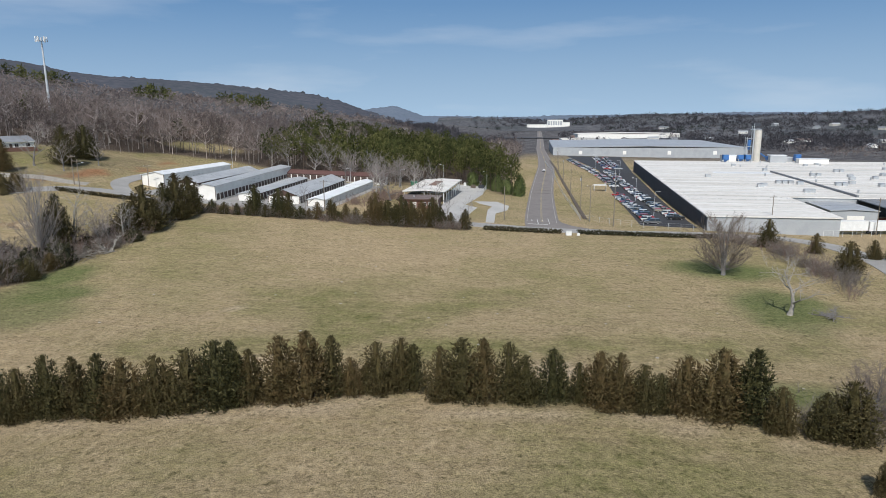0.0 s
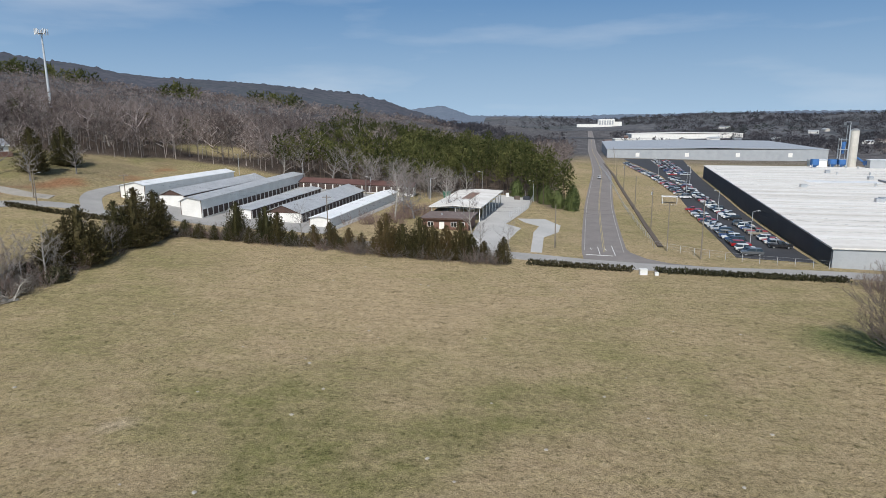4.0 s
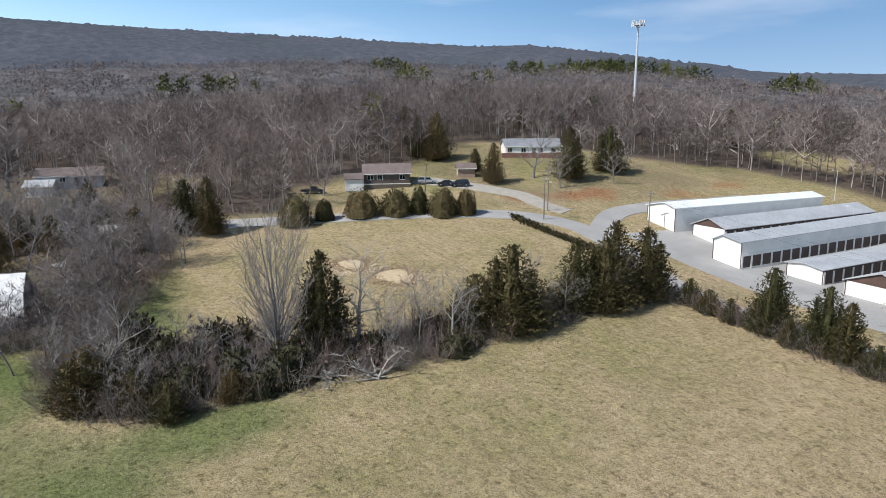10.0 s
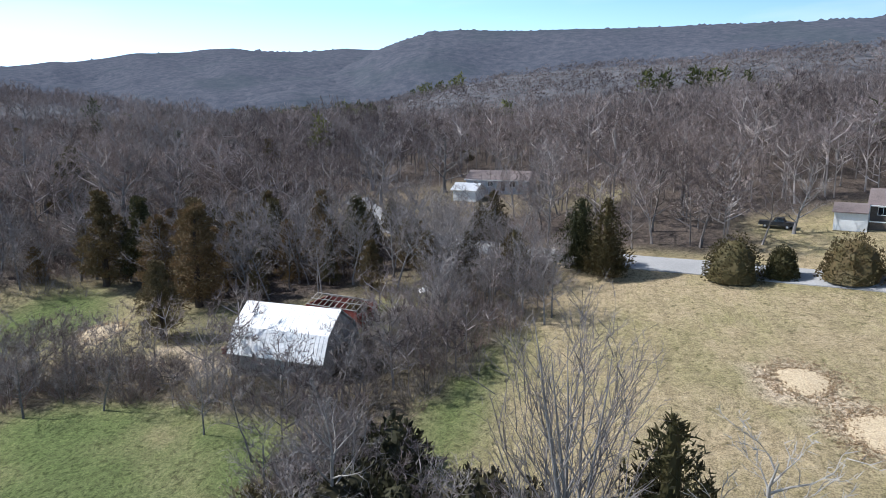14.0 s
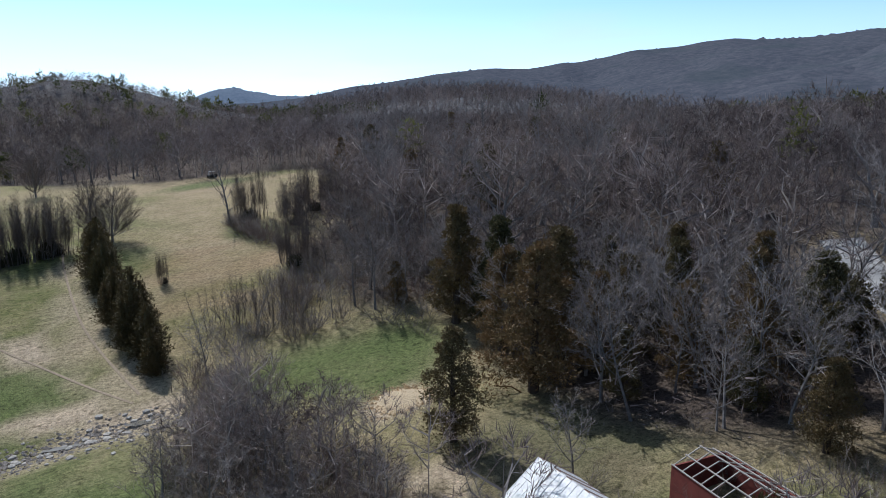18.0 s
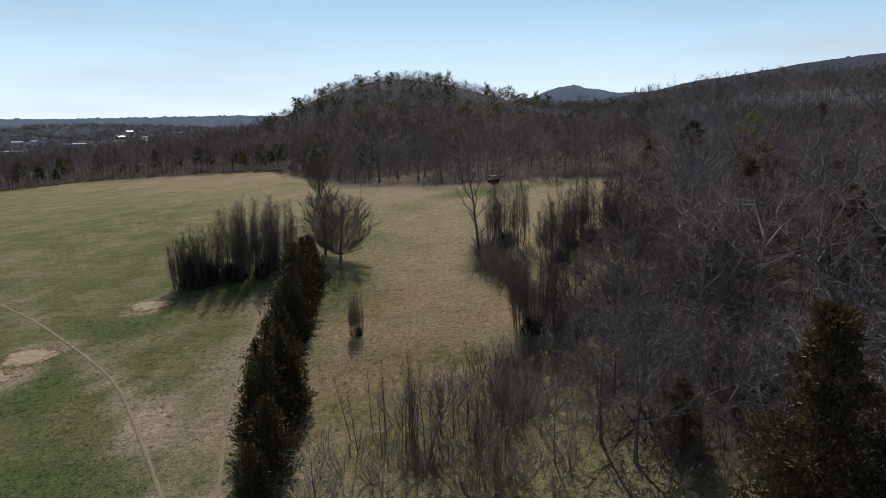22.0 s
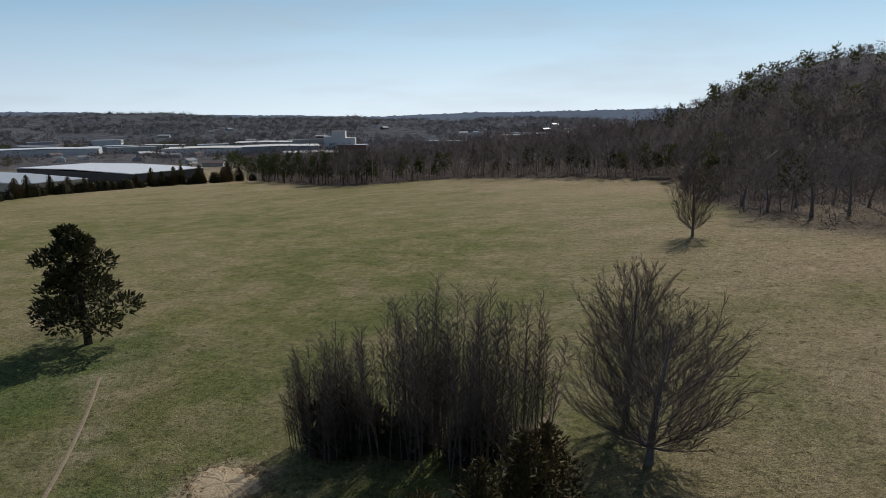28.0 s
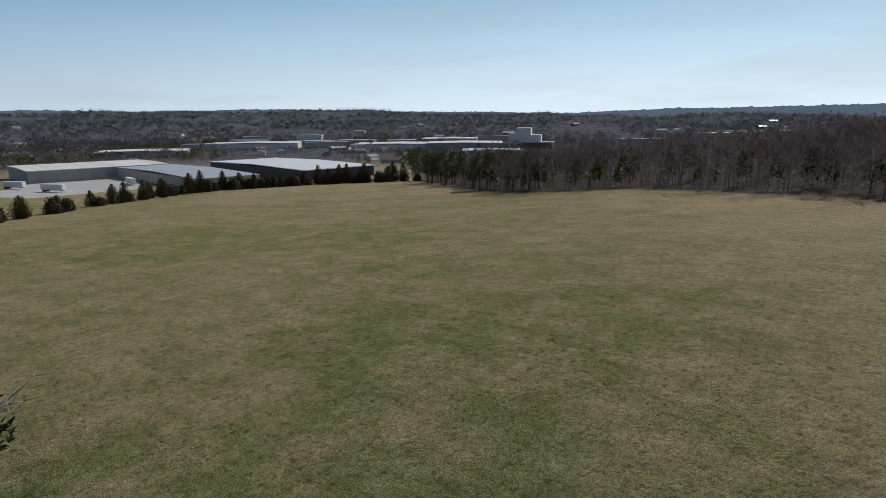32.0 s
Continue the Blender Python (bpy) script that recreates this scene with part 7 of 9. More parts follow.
# ---- buildings ----
def storage(x, y, turn, w, l, left, right, ridge, at, roof, label, z, doors="", gable="white_wall", n=16, door_h=2.1, trim="brown_trim", slope=0.0):
    """A long row of storage units: x, y is its near left corner, w across, l along; heights left, right and at the ridge."""
    ob = thing("storage_building", x, y, z, turn, label, "storage building", "storage units")
    ob.rotation_euler.x = math.atan2(slope, l)
    b = Build()
    mid = w * at
    b.along([(0, -1.2), (w, -1.2), (w, right), (mid, ridge), (0, left)], "y", 0, l)
    part("shell", b, "white_wall", ob)
    r = Build()
    o = 0.35
    ls, rs = (ridge - left) / max(mid, 0.01), (ridge - right) / max(w - mid, 0.01)
    r.along([(-o, left - o * ls + 0.02), (mid, ridge + 0.02), (w + o, right - o * rs + 0.02), (w + o, right - o * rs + 0.16), (mid, ridge + 0.17), (-o, left - o * ls + 0.16)], "y", -0.4, l + 0.4)
    part("roof", r, roof, ob)
    seam = Build()
    k = 0.9
    while k < l:
        seam.along([(-o, left - o * ls + 0.16), (mid, ridge + 0.17), (mid, ridge + 0.20), (-o, left - o * ls + 0.19)], "y", k, k + 0.05)
        seam.along([(mid, ridge + 0.17), (w + o, right - o * rs + 0.16), (w + o, right - o * rs + 0.19), (mid, ridge + 0.20)], "y", k, k + 0.05)
        k += 1.5
    part("roof_seam_set", seam, roof, ob)
    if gable != "white_wall":
        g = Build()
        g.along([(0.0, left - 0.05), (w, right - 0.05), (mid, ridge - 0.02)], "y", -0.06, -0.003)
        part("gable", g, gable, ob, "dark brown gable end")
    for side in doors:
        fx = w if side == "r" else 0.0
        eave = right if side == "r" else left
        pitch = l / n
        sgn = 1 if side == "r" else -1
        header = Build()
        header.box(min(fx, fx + sgn * 0.12), 0, door_h + 0.05, max(fx, fx + sgn * 0.12), l, min(door_h + 0.5, eave - 0.04))
        part("header", header, trim if eave < 3 else "white_wall", ob)
        d = Build()
        d.box(min(fx, fx + sgn * 0.05), 0.22, 0, max(fx, fx + sgn * 0.05), pitch - 0.22, door_h)
        for q in range(1, 5):
            d.box(min(fx, fx + sgn * 0.07), 0.24, q * door_h / 5 - 0.02, max(fx, fx + sgn * 0.07), pitch - 0.24, q * door_h / 5 + 0.02)
        dm = d.mesh("door", "door")
        p = Build()
        p.box(min(fx, fx + sgn * 0.12), -0.2, -0.3, max(fx, fx + sgn * 0.12), 0.2, door_h + 0.06)
        pm = p.mesh("pier", "white_wall")
        for i in range(n):
            piece("door", dm, ob, "", pose(0, i * pitch, 0))
            piece("pier", pm, ob, "", pose(0, i * pitch + (0.2 if i == 0 else 0), 0))
    # white gutters and corner trim
    for cx in (-0.02, w - 0.16):
        part("corner_trim", Build().box(cx, -0.05, -0.8, cx + 0.18, 0.02, (left if cx < 1 else right) - 0.06), trim, ob)
    return ob


ST = -7.0
storage(-117.6, 219.8, ST, 8.6, 47, 4.5, 4.7, 5.6, 0.62, "bright_roof", "tall white storage building with a bright white metal roof", 3.2, "", n=14)
storage(-106.6, 221.6, ST, 8.6, 47, 2.5, 2.6, 4.2, 0.5, "metal_roof", "low storage building with a grey metal roof and brown gable", 2.2, "r", "brown_trim", 18, slope=0.6)
storage(-94.4, 211.8, ST, 6.6, 63, 4.4, 4.8, 5.5, 0.35, "metal_roof", "long white storage building with dark roll-up doors", -0.1, "r", n=24, slope=1.6)
storage(-82.2, 216.0, ST, 7.0, 46, 2.5, 2.5, 3.0, 0.5, "metal_roof", "low narrow storage row with a pale metal roof", -1.0, "r", n=18, slope=1.0)
storage(-70.6, 213.0, ST, 11.2, 47, 2.6, 2.6, 4.7, 0.5, "metal_roof", "wide storage building with a pale roof and brown gable", -1.4, "rl", "brown_trim", 18, slope=0.9)
storage(-55.6, 206.8, ST, 6.0, 57, 2.3, 2.3, 2.9, 0.5, "bright_roof", "low white storage row beside the grass by the lane", -1.6, "l", n=20, slope=0.5)
storage(-82.0, 276.5, -87.0, 7.0, 43, 2.6, 2.6, 3.8, 0.5, "red_roof", "long white storage row with a dark red metal roof", 1.4, "r", n=16, slope=-2.0)


def canopy():
    ob = thing("canopy", -26.6, 231, -3.4, -6.5, "open drive-through canopy with a pale flat roof on steel posts", "canopy")
    w, l, z = 15.0, 42.0, 3.9
    r = Build()
    r.along([(-0.4, z), (w / 2, z + 0.5), (w + 0.4, z), (w + 0.4, z + 0.35), (w / 2, z + 0.8), (-0.4, z + 0.35)], "y", -0.5, l + 0.5)
    part("roof", r, "white_roof", ob)
    s = Build()
    s.along([(w * 0.42, z + 0.78), (w * 0.62, z + 0.72), (w * 0.62, z + 0.78), (w * 0.42, z + 0.84)], "y", l * 0.35, l * 0.75)
    part("roof_patch", s, "rust", ob, "rusty patched roof panel")
    pm = Build().box(-0.12, -0.12, -1.2, 0.12, 0.12, z + 0.1).mesh("post", "white_wall")
    tm = Build().along([(-0.05, z - 0.5), (w + 0.05, z - 0.5), (w + 0.05, z - 0.3), (-0.05, z - 0.3)], "y", -0.06, 0.06).mesh("beam", "steel")
    for i in range(8):
        y = 0.4 + i * (l - 0.8) / 7
        for x in (0.3, w / 2, w - 0.3):
            piece("post", pm, ob, "", pose(x, y, 0))
        piece("beam", tm, ob, "", pose(0, y, 0.3))
    wall = Build().box(0.5, 1, -0.6, 0.7, l - 1, 2.6)
    part("back_wall", wall, "dark_wall", ob)
    return ob


canopy()


def windows(ob, spots, w, h, depth_axis="y", face=0.0, sill=1.0, out=-1, frame_key="white_wall"):
    """Windows on a wall: frame, pane and sill, a little proud of it."""
    fr, pane = Build(), Build()
    if depth_axis == "y":
        for a, c in (((-w / 2 - 0.08, sill - 0.08), (w / 2 + 0.08, sill)), ((-w / 2 - 0.08, sill + h), (w / 2 + 0.08, sill + h + 0.08)), ((-w / 2 - 0.08, sill), (-w / 2, sill + h)), ((w / 2, sill), (w / 2 + 0.08, sill + h)), ((-0.03, sill), (0.03, sill + h))):
            fr.box(a[0], min(0, out * 0.08), a[1], c[0], max(0, out * 0.08), c[1])
        pane.box(-w / 2, min(0, out * 0.04), sill, w / 2, max(0, out * 0.04), sill + h)
    else:
        for a, c in (((-w / 2 - 0.08, sill - 0.08), (w / 2 + 0.08, sill)), ((-w / 2 - 0.08, sill + h), (w / 2 + 0.08, sill + h + 0.08)), ((-w / 2 - 0.08, sill), (-w / 2, sill + h)), ((w / 2, sill), (w / 2 + 0.08, sill + h)), ((-0.03, sill), (0.03, sill + h))):
            fr.box(min(0, out * 0.08), a[0], a[1], max(0, out * 0.08), c[0], c[1])
        pane.box(min(0, out * 0.04), -w / 2, sill, max(0, out * 0.04), w / 2, sill + h)
    fm, pm = fr.mesh("frame", frame_key), pane.mesh("pane", "glass")
    for s in spots:
        at = pose(s, face, 0) if depth_axis == "y" else pose(face, s, 0)
        win = piece("window", fm, ob, "", at)
        piece("pane", pm, win)


def house(name, x, y, turn, w, l, eave, rise, wall, roof, label, trim="white_wall", axis="x", doors=(), wins=(), back=(), gable_wall=None):
    """A gabled house with its ridge along local x: w along, l deep; the front faces local -y."""
    ob = thing(name, x, y, h1(x, y) + 0.25, turn, label, "house")
    part("shell", Build().along([(-l / 2, -1.5), (l / 2, -1.5), (l / 2, eave), (0, eave + rise), (-l / 2, eave)], "x", -w / 2, w / 2), wall, ob)
    o = 0.5
    k = rise / (l / 2)
    part("roof", Build().along([(-l / 2 - o, eave - o * k), (0, eave + rise + 0.02), (l / 2 + o, eave - o * k), (l / 2 + o, eave - o * k + 0.16), (0, eave + rise + 0.2), (-l / 2 - o, eave - o * k + 0.16)], "x", -w / 2 - 0.45, w / 2 + 0.45), roof, ob)
    part("fascia", Build().box(-w / 2 - 0.47, -l / 2 - o - 0.04, eave - o * k - 0.02, w / 2 + 0.47, -l / 2 - o, eave - o * k + 0.15), trim, ob)
    if gable_wall:
        for s in (-1, 1):
            part("gable", Build().along([(-l / 2, eave), (l / 2, eave), (0, eave + rise)], "x", min(s * (w / 2 + 0.004), s * (w / 2 + 0.05)), max(s * (w / 2 + 0.004), s * (w / 2 + 0.05))), gable_wall, ob, "pale gable end")
    for d in doors:
        door = part("door", Build().box(d - 0.5, -l / 2 - 0.05, 0, d + 0.5, -l / 2, 2.05), "door", ob)
        part("door_handle", Build().box(d + 0.32, -l / 2 - 0.1, 0.98, d + 0.4, -l / 2 - 0.05, 1.04), "steel", door)
    if wins:
        windows(ob, wins, 1.3, 1.15, "y", -l / 2, 0.95, -1, trim)
    return ob


hs = house("brown_house", -169.9, 180.2, 65, 11.8, 7.6, 2.6, 2.0, "wood_dark", "brown_roof", "low brown ranch house with a brown shingle roof", "white_wall", wins=(-4.2, -1.8, 3.9), doors=(1.1,), gable_wall="white_wall")
part("porch", Build().box(-5.9, -5.4, -1.4, 5.9, -3.82, -0.1), "wood_dark", hs)
part("porch_rail", Build().box(-5.9, -5.45, -0.1, 5.9, -5.35, 0.08), "white_wall", hs, "white porch rail")
part("end_wall", Build().along([(-3.8, -1.4), (3.8, -1.4), (3.8, 2.55), (-3.8, 2.55)], "x", -5.96, -5.904), "white_wall", hs, "white end wall")
part("wing", Build().along([(-6.6, -1.6), (-1.8, -1.6), (-1.8, 1.5), (-4.2, 2.5), (-6.6, 1.5)], "x", -10.6, -5.97), "white_wall", hs)
part("wing_roof", Build().along([(-7.0, 1.3), (-4.2, 2.52), (-1.4, 1.3), (-1.4, 1.46), (-4.2, 2.7), (-7.0, 1.46)], "x", -10.9, -5.98), "brown_roof", hs)
part("chimney", Build().box(4.4, 0.5, 3.5, 5.2, 1.3, 5.3, 0.05), "brick", hs, "brick chimney")
hs = house("white_house", -176.4, 233.4, 62, 17, 9, 2.8, 1.9, "white_wall", "grey_roof", "white single-storey house with a grey roof", "white_wall", wins=(-7.2, -3.0, 2.2, 6.2), doors=(0.2,))
part("lower_wall", Build().box(-9.52, -4.56, -1.4, 9.52, -4.5, 0.7), "brick", hs, "brown stone lower wall")
hs = house("grey_house", -214, 110, 80, 15, 9, 2.6, 1.7, "grey_wall", "brown_roof", "pale grey house with a brown roof among trees", wins=(-5, -1.5, 4), doors=(1.6,))
house("white_shed", -206.5, 103, 70, 6, 4.2, 2.2, 1.2, "white_wall", "metal_roof", "small white outbuilding among trees")
sh = house("garden_shed", -164.6, 201.6, 62, 4.6, 3.2, 2.1, 1.0, "shed_wall", "brown_roof", "small tan garden shed with a brown roof", gable_wall="shed_wall")
part("front", Build().box(-2.42, -1.5, 0, -2.36, 1.5, 2.1), "silo", sh, "pale shed front")


def office():
    ob = thing("office", -26.3, 214, -3.2, -5, "brown brick office with a dark flat roof", "office")
    part("shell", Build().box(0, 0, -1, 12.6, 11.5, 2.9), "brick", ob)
    part("roof", Build().box(-0.7, -0.7, 2.9, 13.3, 12.2, 3.25), "brown_roof", ob)
    part("fascia", Build().box(-0.75, -0.76, 2.88, 13.35, -0.7, 3.3), "brown_trim", ob)
    part("roof_vent", Build().box(4, 5, 3.25, 4.5, 5.5, 3.75, 0.05), "steel", ob)
    part("entrance", Build().box(4.6, -0.05, 0, 6.0, 0.0, 2.2), "white_wall", ob)
    windows(ob, (2.2, 8.6, 10.8), 1.4, 1.2, "y", 0.0, 0.9, -1)
    return ob


office()


def barn():
    """A tin gambrel barn: ridge along local y, with standing seams on every slope."""
    ob = thing("barn", -129.8, 89.0, -0.9, -9, "old barn with a bright weathered tin gambrel roof", "barn")
    w, l = 9.2, 12.6
    prof = [(0, 2.2), (1.5, 5.0), (w / 2, 7.2), (w - 1.5, 5.0), (w, 2.2)]
    part("shell", Build().along([(0.25, -0.8), (w - 0.25, -0.8), (w - 0.25, 2.3), (w - 1.65, 4.9), (w / 2, 7.0), (1.65, 4.9), (0.25, 2.3)], "y", 0.3, l - 0.3), "wood_grey", ob)
    for a, c, key in ((prof[0], prof[1], "rust"), (prof[1], prof[2], "rust"), (prof[2], prof[3], "tin"), (prof[3], prof[4], "tin")):
        slope = part("roof_slope", Build().along([(a[0], a[1] - 0.06), (c[0], c[1] - 0.06), (c[0], c[1] - 0.005), (a[0], a[1] - 0.005)], "y", 0, l), "tin", ob)
        n = 24
        for i in range(n):
            y0, y1 = i * l / n, (i + 1) * l / n - 0.012
            d = Vector((c[0] - a[0], c[1] - a[1])).normalized()
            nn = Vector((-d.y, d.x)) * (0.05 if d.x > 0 else 0.05)
            if nn.y < 0:
                nn = -nn
            sheet = Build().along([(a[0], a[1]), (c[0], c[1]), (c[0] + nn.x, c[1] + nn.y), (a[0] + nn.x, a[1] + nn.y)], "y", y0, y1)
            sheet.along([(a[0], a[1]), (c[0], c[1]), (c[0] + nn.x * 1.5, c[1] + nn.y * 1.5), (a[0] + nn.x * 1.5, a[1] + nn.y * 1.5)], "y", y0 - 0.012, y0 + 0.03)
            part("tin_sheet", sheet, key if (i * 7) % 5 < 2 else "tin", slope)
    part("door", Build().box(w / 2 - 1.6, l - 0.3, -0.3, w / 2 + 1.6, l - 0.2, 3.0), "wood_dark", ob, "dark weathered barn door")
    part("door", Build().box(w / 2 - 1.6, 0.2, -0.3, w / 2 + 1.6, 0.3, 3.0), "wood_dark", ob, "dark weathered barn door")
    part("lean_to_roof", Build().along([(-3.2, 1.6), (0.0, 2.5), (0.0, 2.6), (-3.2, 1.7)], "y", 0.5, l - 0.5), "rust", ob)
    for y in (0.8, l / 2, l - 0.9):
        part("post", Build().box(-3.1, y - 0.08, -0.6, -2.94, y + 0.08, 1.66), "wood_grey", ob)


barn()


def red_shed():
    ob = thing("ruined_shed", -141.4, 92.2, 0.0, -17, "ruined red wooden shed with bare roof rafters", "shed")
    w, l, h = 5.0, 8.4, 2.7
    for nm, bx in (("wall", (0, 0, -0.5, 0.15, l, h)), ("wall", (w - 0.15, 0, -0.5, w, l, h)), ("wall", (0.15, 0, -0.5, w - 0.15, 0.15, h)), ("wall", (0.15, l - 0.15, -0.5, w - 0.15, l, h * 0.8))):
        part(nm, Build().box(*bx), "wood_red", ob)
    for i in range(10):
        y = 0.1 + i * (l - 0.2) / 9
        for s in (0, 1):
            r = Build().tube((0 if s == 0 else w, y, h), (w / 2, y, h + 1.0 - 0.2 * (i % 4 == 2)), 0.05, 0.05, 4)
            part("rafter", r, "wood_grey", ob)
    for x, z in ((w / 2, h + 1.02), (w * 0.25, h + 0.55), (w * 0.75, h + 0.55), (0.0, h + 0.05), (w, h + 0.05)):
        part("purlin", Build().box(x - 0.05, 0, z, x + 0.05, l, z + 0.08), "wood_grey", ob)


red_shed()


# ---- the factory and the works beyond ----
def factory():
    ob = thing("factory", 69.4, 192.5, -6.4, -8.2, "huge flat-roofed factory with a white roof and grey walls", "factory")
    L, W, H = 230, 185, 4.5
    part("shell", Build().prism([(-1.6, -4), (34.3, -2.4), (34.3, 46), (W, 46), (W, L), (-1.6, L)], -6, H), "grey_wall", ob)
    # near-black panel over the grey side wall, its shade put into the colour
    part("shaded_wall", Build().box(-1.85, -3.6, -5, -1.61, L, H - 0.15), "dark_wall", ob, "side wall with its shade in a dark blue-grey")
    part("roof", Build().prism([(-2.0, -4.4), (34.7, -2.8), (34.7, 45.6), (W, 45.6), (W, L), (-2.0, L)], H, H + 0.35), "white_roof", ob)
    part("dock_block", Build().box(41, 24, -6, 55, 45.9, H - 1.4), "grey_wall", ob)
    part("dock_roof", Build().along([(40.6, H - 1.4), (48, H - 1.0), (55.4, H - 1.4), (55.4, H - 1.2), (48, H - 0.8), (40.6, H - 1.2)], "y", 23.6, 45.9), "metal_roof", ob)
    part("dock_door", Build().box(46, 23.9, -1, 51, 23.99, 1.6), "white_wall", ob)
    seam = Build().box(0.5, 1, 0, W - 0.5, 1.35, 0.06).mesh("roof_seam", "concrete")
    for i in range(24):
        if 8 + i * 9 < L:
            s = piece("roof_seam", seam, ob, "", pose(0, 6 + i * 9.2, H + 0.352))
            if 6 + i * 9.2 < 46:
                s.scale = (0.185, 1, 1)
    rf = random.Random(5)
    unit = Build().box(-1.2, -1, 0, 1.2, 1, 1.3, 0.1)
    um = unit.mesh("roof_unit", "steel")
    small = Build().tube((0, 0, 0), (0, 0, 1.1), 0.35, 0.35, 8).tube((0, 0, 1.1), (0, 0, 1.35), 0.5, 0.3, 8).mesh("roof_vent", "steel")
    for i in range(46):
        x, y = rf.uniform(46, W - 6), rf.uniform(60, L - 8)
        piece("roof_unit" if i % 2 else "roof_vent", um if i % 2 else small, ob, "", pose(x, y, H + 0.33, 0, 0, rf.choice((0, 90))))
    for x, y in ((34, 78), (36, 81), (22, 120)):
        piece("roof_unit", um, ob, "", pose(x, y, H + 0.33))
    for x, y in ((44.9, 93.2), (47.4, 93.6), (49.8, 93.4), (45.4, 60.4), (47.2, 60.6), (65.7, 87.1), (68.2, 87.4), (88.9, 154.1), (91.5, 154.4), (70.2, 130.2), (73, 130.6), (80.8, 84.9), (101.8, 134.2)):
        piece("roof_unit", um, ob, "", pose(x, y, H + 0.33, 0, 0, 90))
    part("parapet", Build().box(57.2, 47, H + 0.3, 57.9, 150, H + 1.1), "grey_roof", ob, "dark raised roof edge")
    part("roof_patch", Build().box(29, 140, H + 0.355, 56, 149, H + 0.40), "bright_roof", ob, "newer bright white roof strip")
    for k in range(15):
        part("skylight_strip", Build().box(60 + (k % 3) * 38, 58 + k * 10.5, H + 0.355, 82 + (k % 3) * 38, 59.2 + k * 10.5, H + 0.5), "concrete", ob)
    # open dock at the end of the notch
    part("dock_canopy", Build().along([(57, H - 0.4), (92, H + 0.6), (92, H + 0.9), (57, H - 0.1)], "y", 22, 45.4), "grey_roof", ob)
    for x in (57.6, 68, 80, 91):
        part("dock_post", Build().box(x - 0.2, 22.2, -6, x + 0.2, 22.6, H - 0.2), "steel", ob)
    # dark sheet across the back wall stands in for the shade under the canopy
    part("dock_recess", Build().box(57, 45.0, -6, 92, 45.98, H - 0.4), "dark_wall", ob)
    return ob


factory()
ob = thing("silo_tower", 172, 409, -1.6, 0, "tall pale silo with blue steelwork on the factory roof", "silo")
part("tower", Build().tube((0, 0, -4), (0, 0, 19), 2.1, 2.1, 20), "silo", ob)
part("cap", Build().tube((0, 0, 19), (0, 0, 20.0), 2.2, 0.8, 20), "steel", ob)
part("ladder", Build().box(-2.6, -0.4, -3, -2.15, 0.4, 19.5), "steel", ob)
for x, y in ((-6.8, -1.4), (-3.2, -1.4), (-6.8, 1.4), (-3.2, 1.4)):
    part("tower_leg", Build().box(x - 0.16, y - 0.16, -3, x + 0.16, y + 0.16, 23 if x > -5 else 15), "steel", ob)
for z_ in (4, 9, 14):
    part("platform", Build().box(-7.1, -1.7, z_, -2.9, 1.7, z_ + 0.25), "steel", ob)
part("head_frame", Build().box(-4.0, -1.5, 21.6, 0.8, 1.5, 23.2, 0.2), "dark_wall", ob)
part("cyclone", Build().tube((-5.0, 0, 7), (-5.0, 0, 13.2), 0.5, 1.3, 14), "blue", ob, "blue cone-shaped cyclone")
part("duct", Build().tube((-5.0, 0, 4), (-11, 3, -0.5), 0.5, 0.5, 10), "blue", ob, "blue slanting duct")
part("duct", Build().tube((2.0, -1, 5), (8, -2, 0.4), 0.45, 0.45, 10), "blue", ob, "blue slanting duct")
for x, y, s in ((152, 405, 2.8), (162.5, 409, 2.4), (166.5, 408, 2.4), (178, 405, 1.8), (192, 399, 3.2)):
    cyc = thing("dust_collector", x, y, -1.6, 0, "blue dust collector on the factory roof", "machine", "dust collectors")
    part("bin", Build().box(-1.7, -1.7, 1.6, 1.7, 1.7, 1.6 + s, 0.4), "blue", cyc)
    part("hopper", Build().add([(-1.7, -1.7, 1.6), (1.7, -1.7, 1.6), (1.7, 1.7, 1.6), (-1.7, 1.7, 1.6), (-0.4, -0.4, 0.2), (0.4, -0.4, 0.2), (0.4, 0.4, 0.2), (-0.4, 0.4, 0.2)], [(0, 1, 5, 4), (1, 2, 6, 5), (2, 3, 7, 6), (3, 0, 4, 7), (4, 5, 6, 7)]), "blue", cyc)
    for x_ in (-1.5, 1.5):
        part("leg", Build().box(x_ - 0.12, -1.5, -0.6, x_ + 0.12, -1.26, 1.8), "steel", cyc)
for x, y, w, d, h, rf_ in ((181, 401, 9, 6, 4.2, "grey_wall"), (157, 414, 8, 6, 3.4, "white_wall"), (188, 404, 6, 4, 2.8, "steel"), (197, 391, 16, 5, 2.6, "white_wall")):
    ob = thing("penthouse", x, y, -1.6, -8, "grey rooftop plant room on the factory", "plant room", "rooftop plant rooms")
    part("shell", Build().box(-w / 2, -d / 2, -0.6, w / 2, d / 2, h), rf_, ob)
    part("roof", Build().box(-w / 2 - 0.3, -d / 2 - 0.3, h, w / 2 + 0.3, d / 2 + 0.3, h + 0.25), "bright_roof", ob)


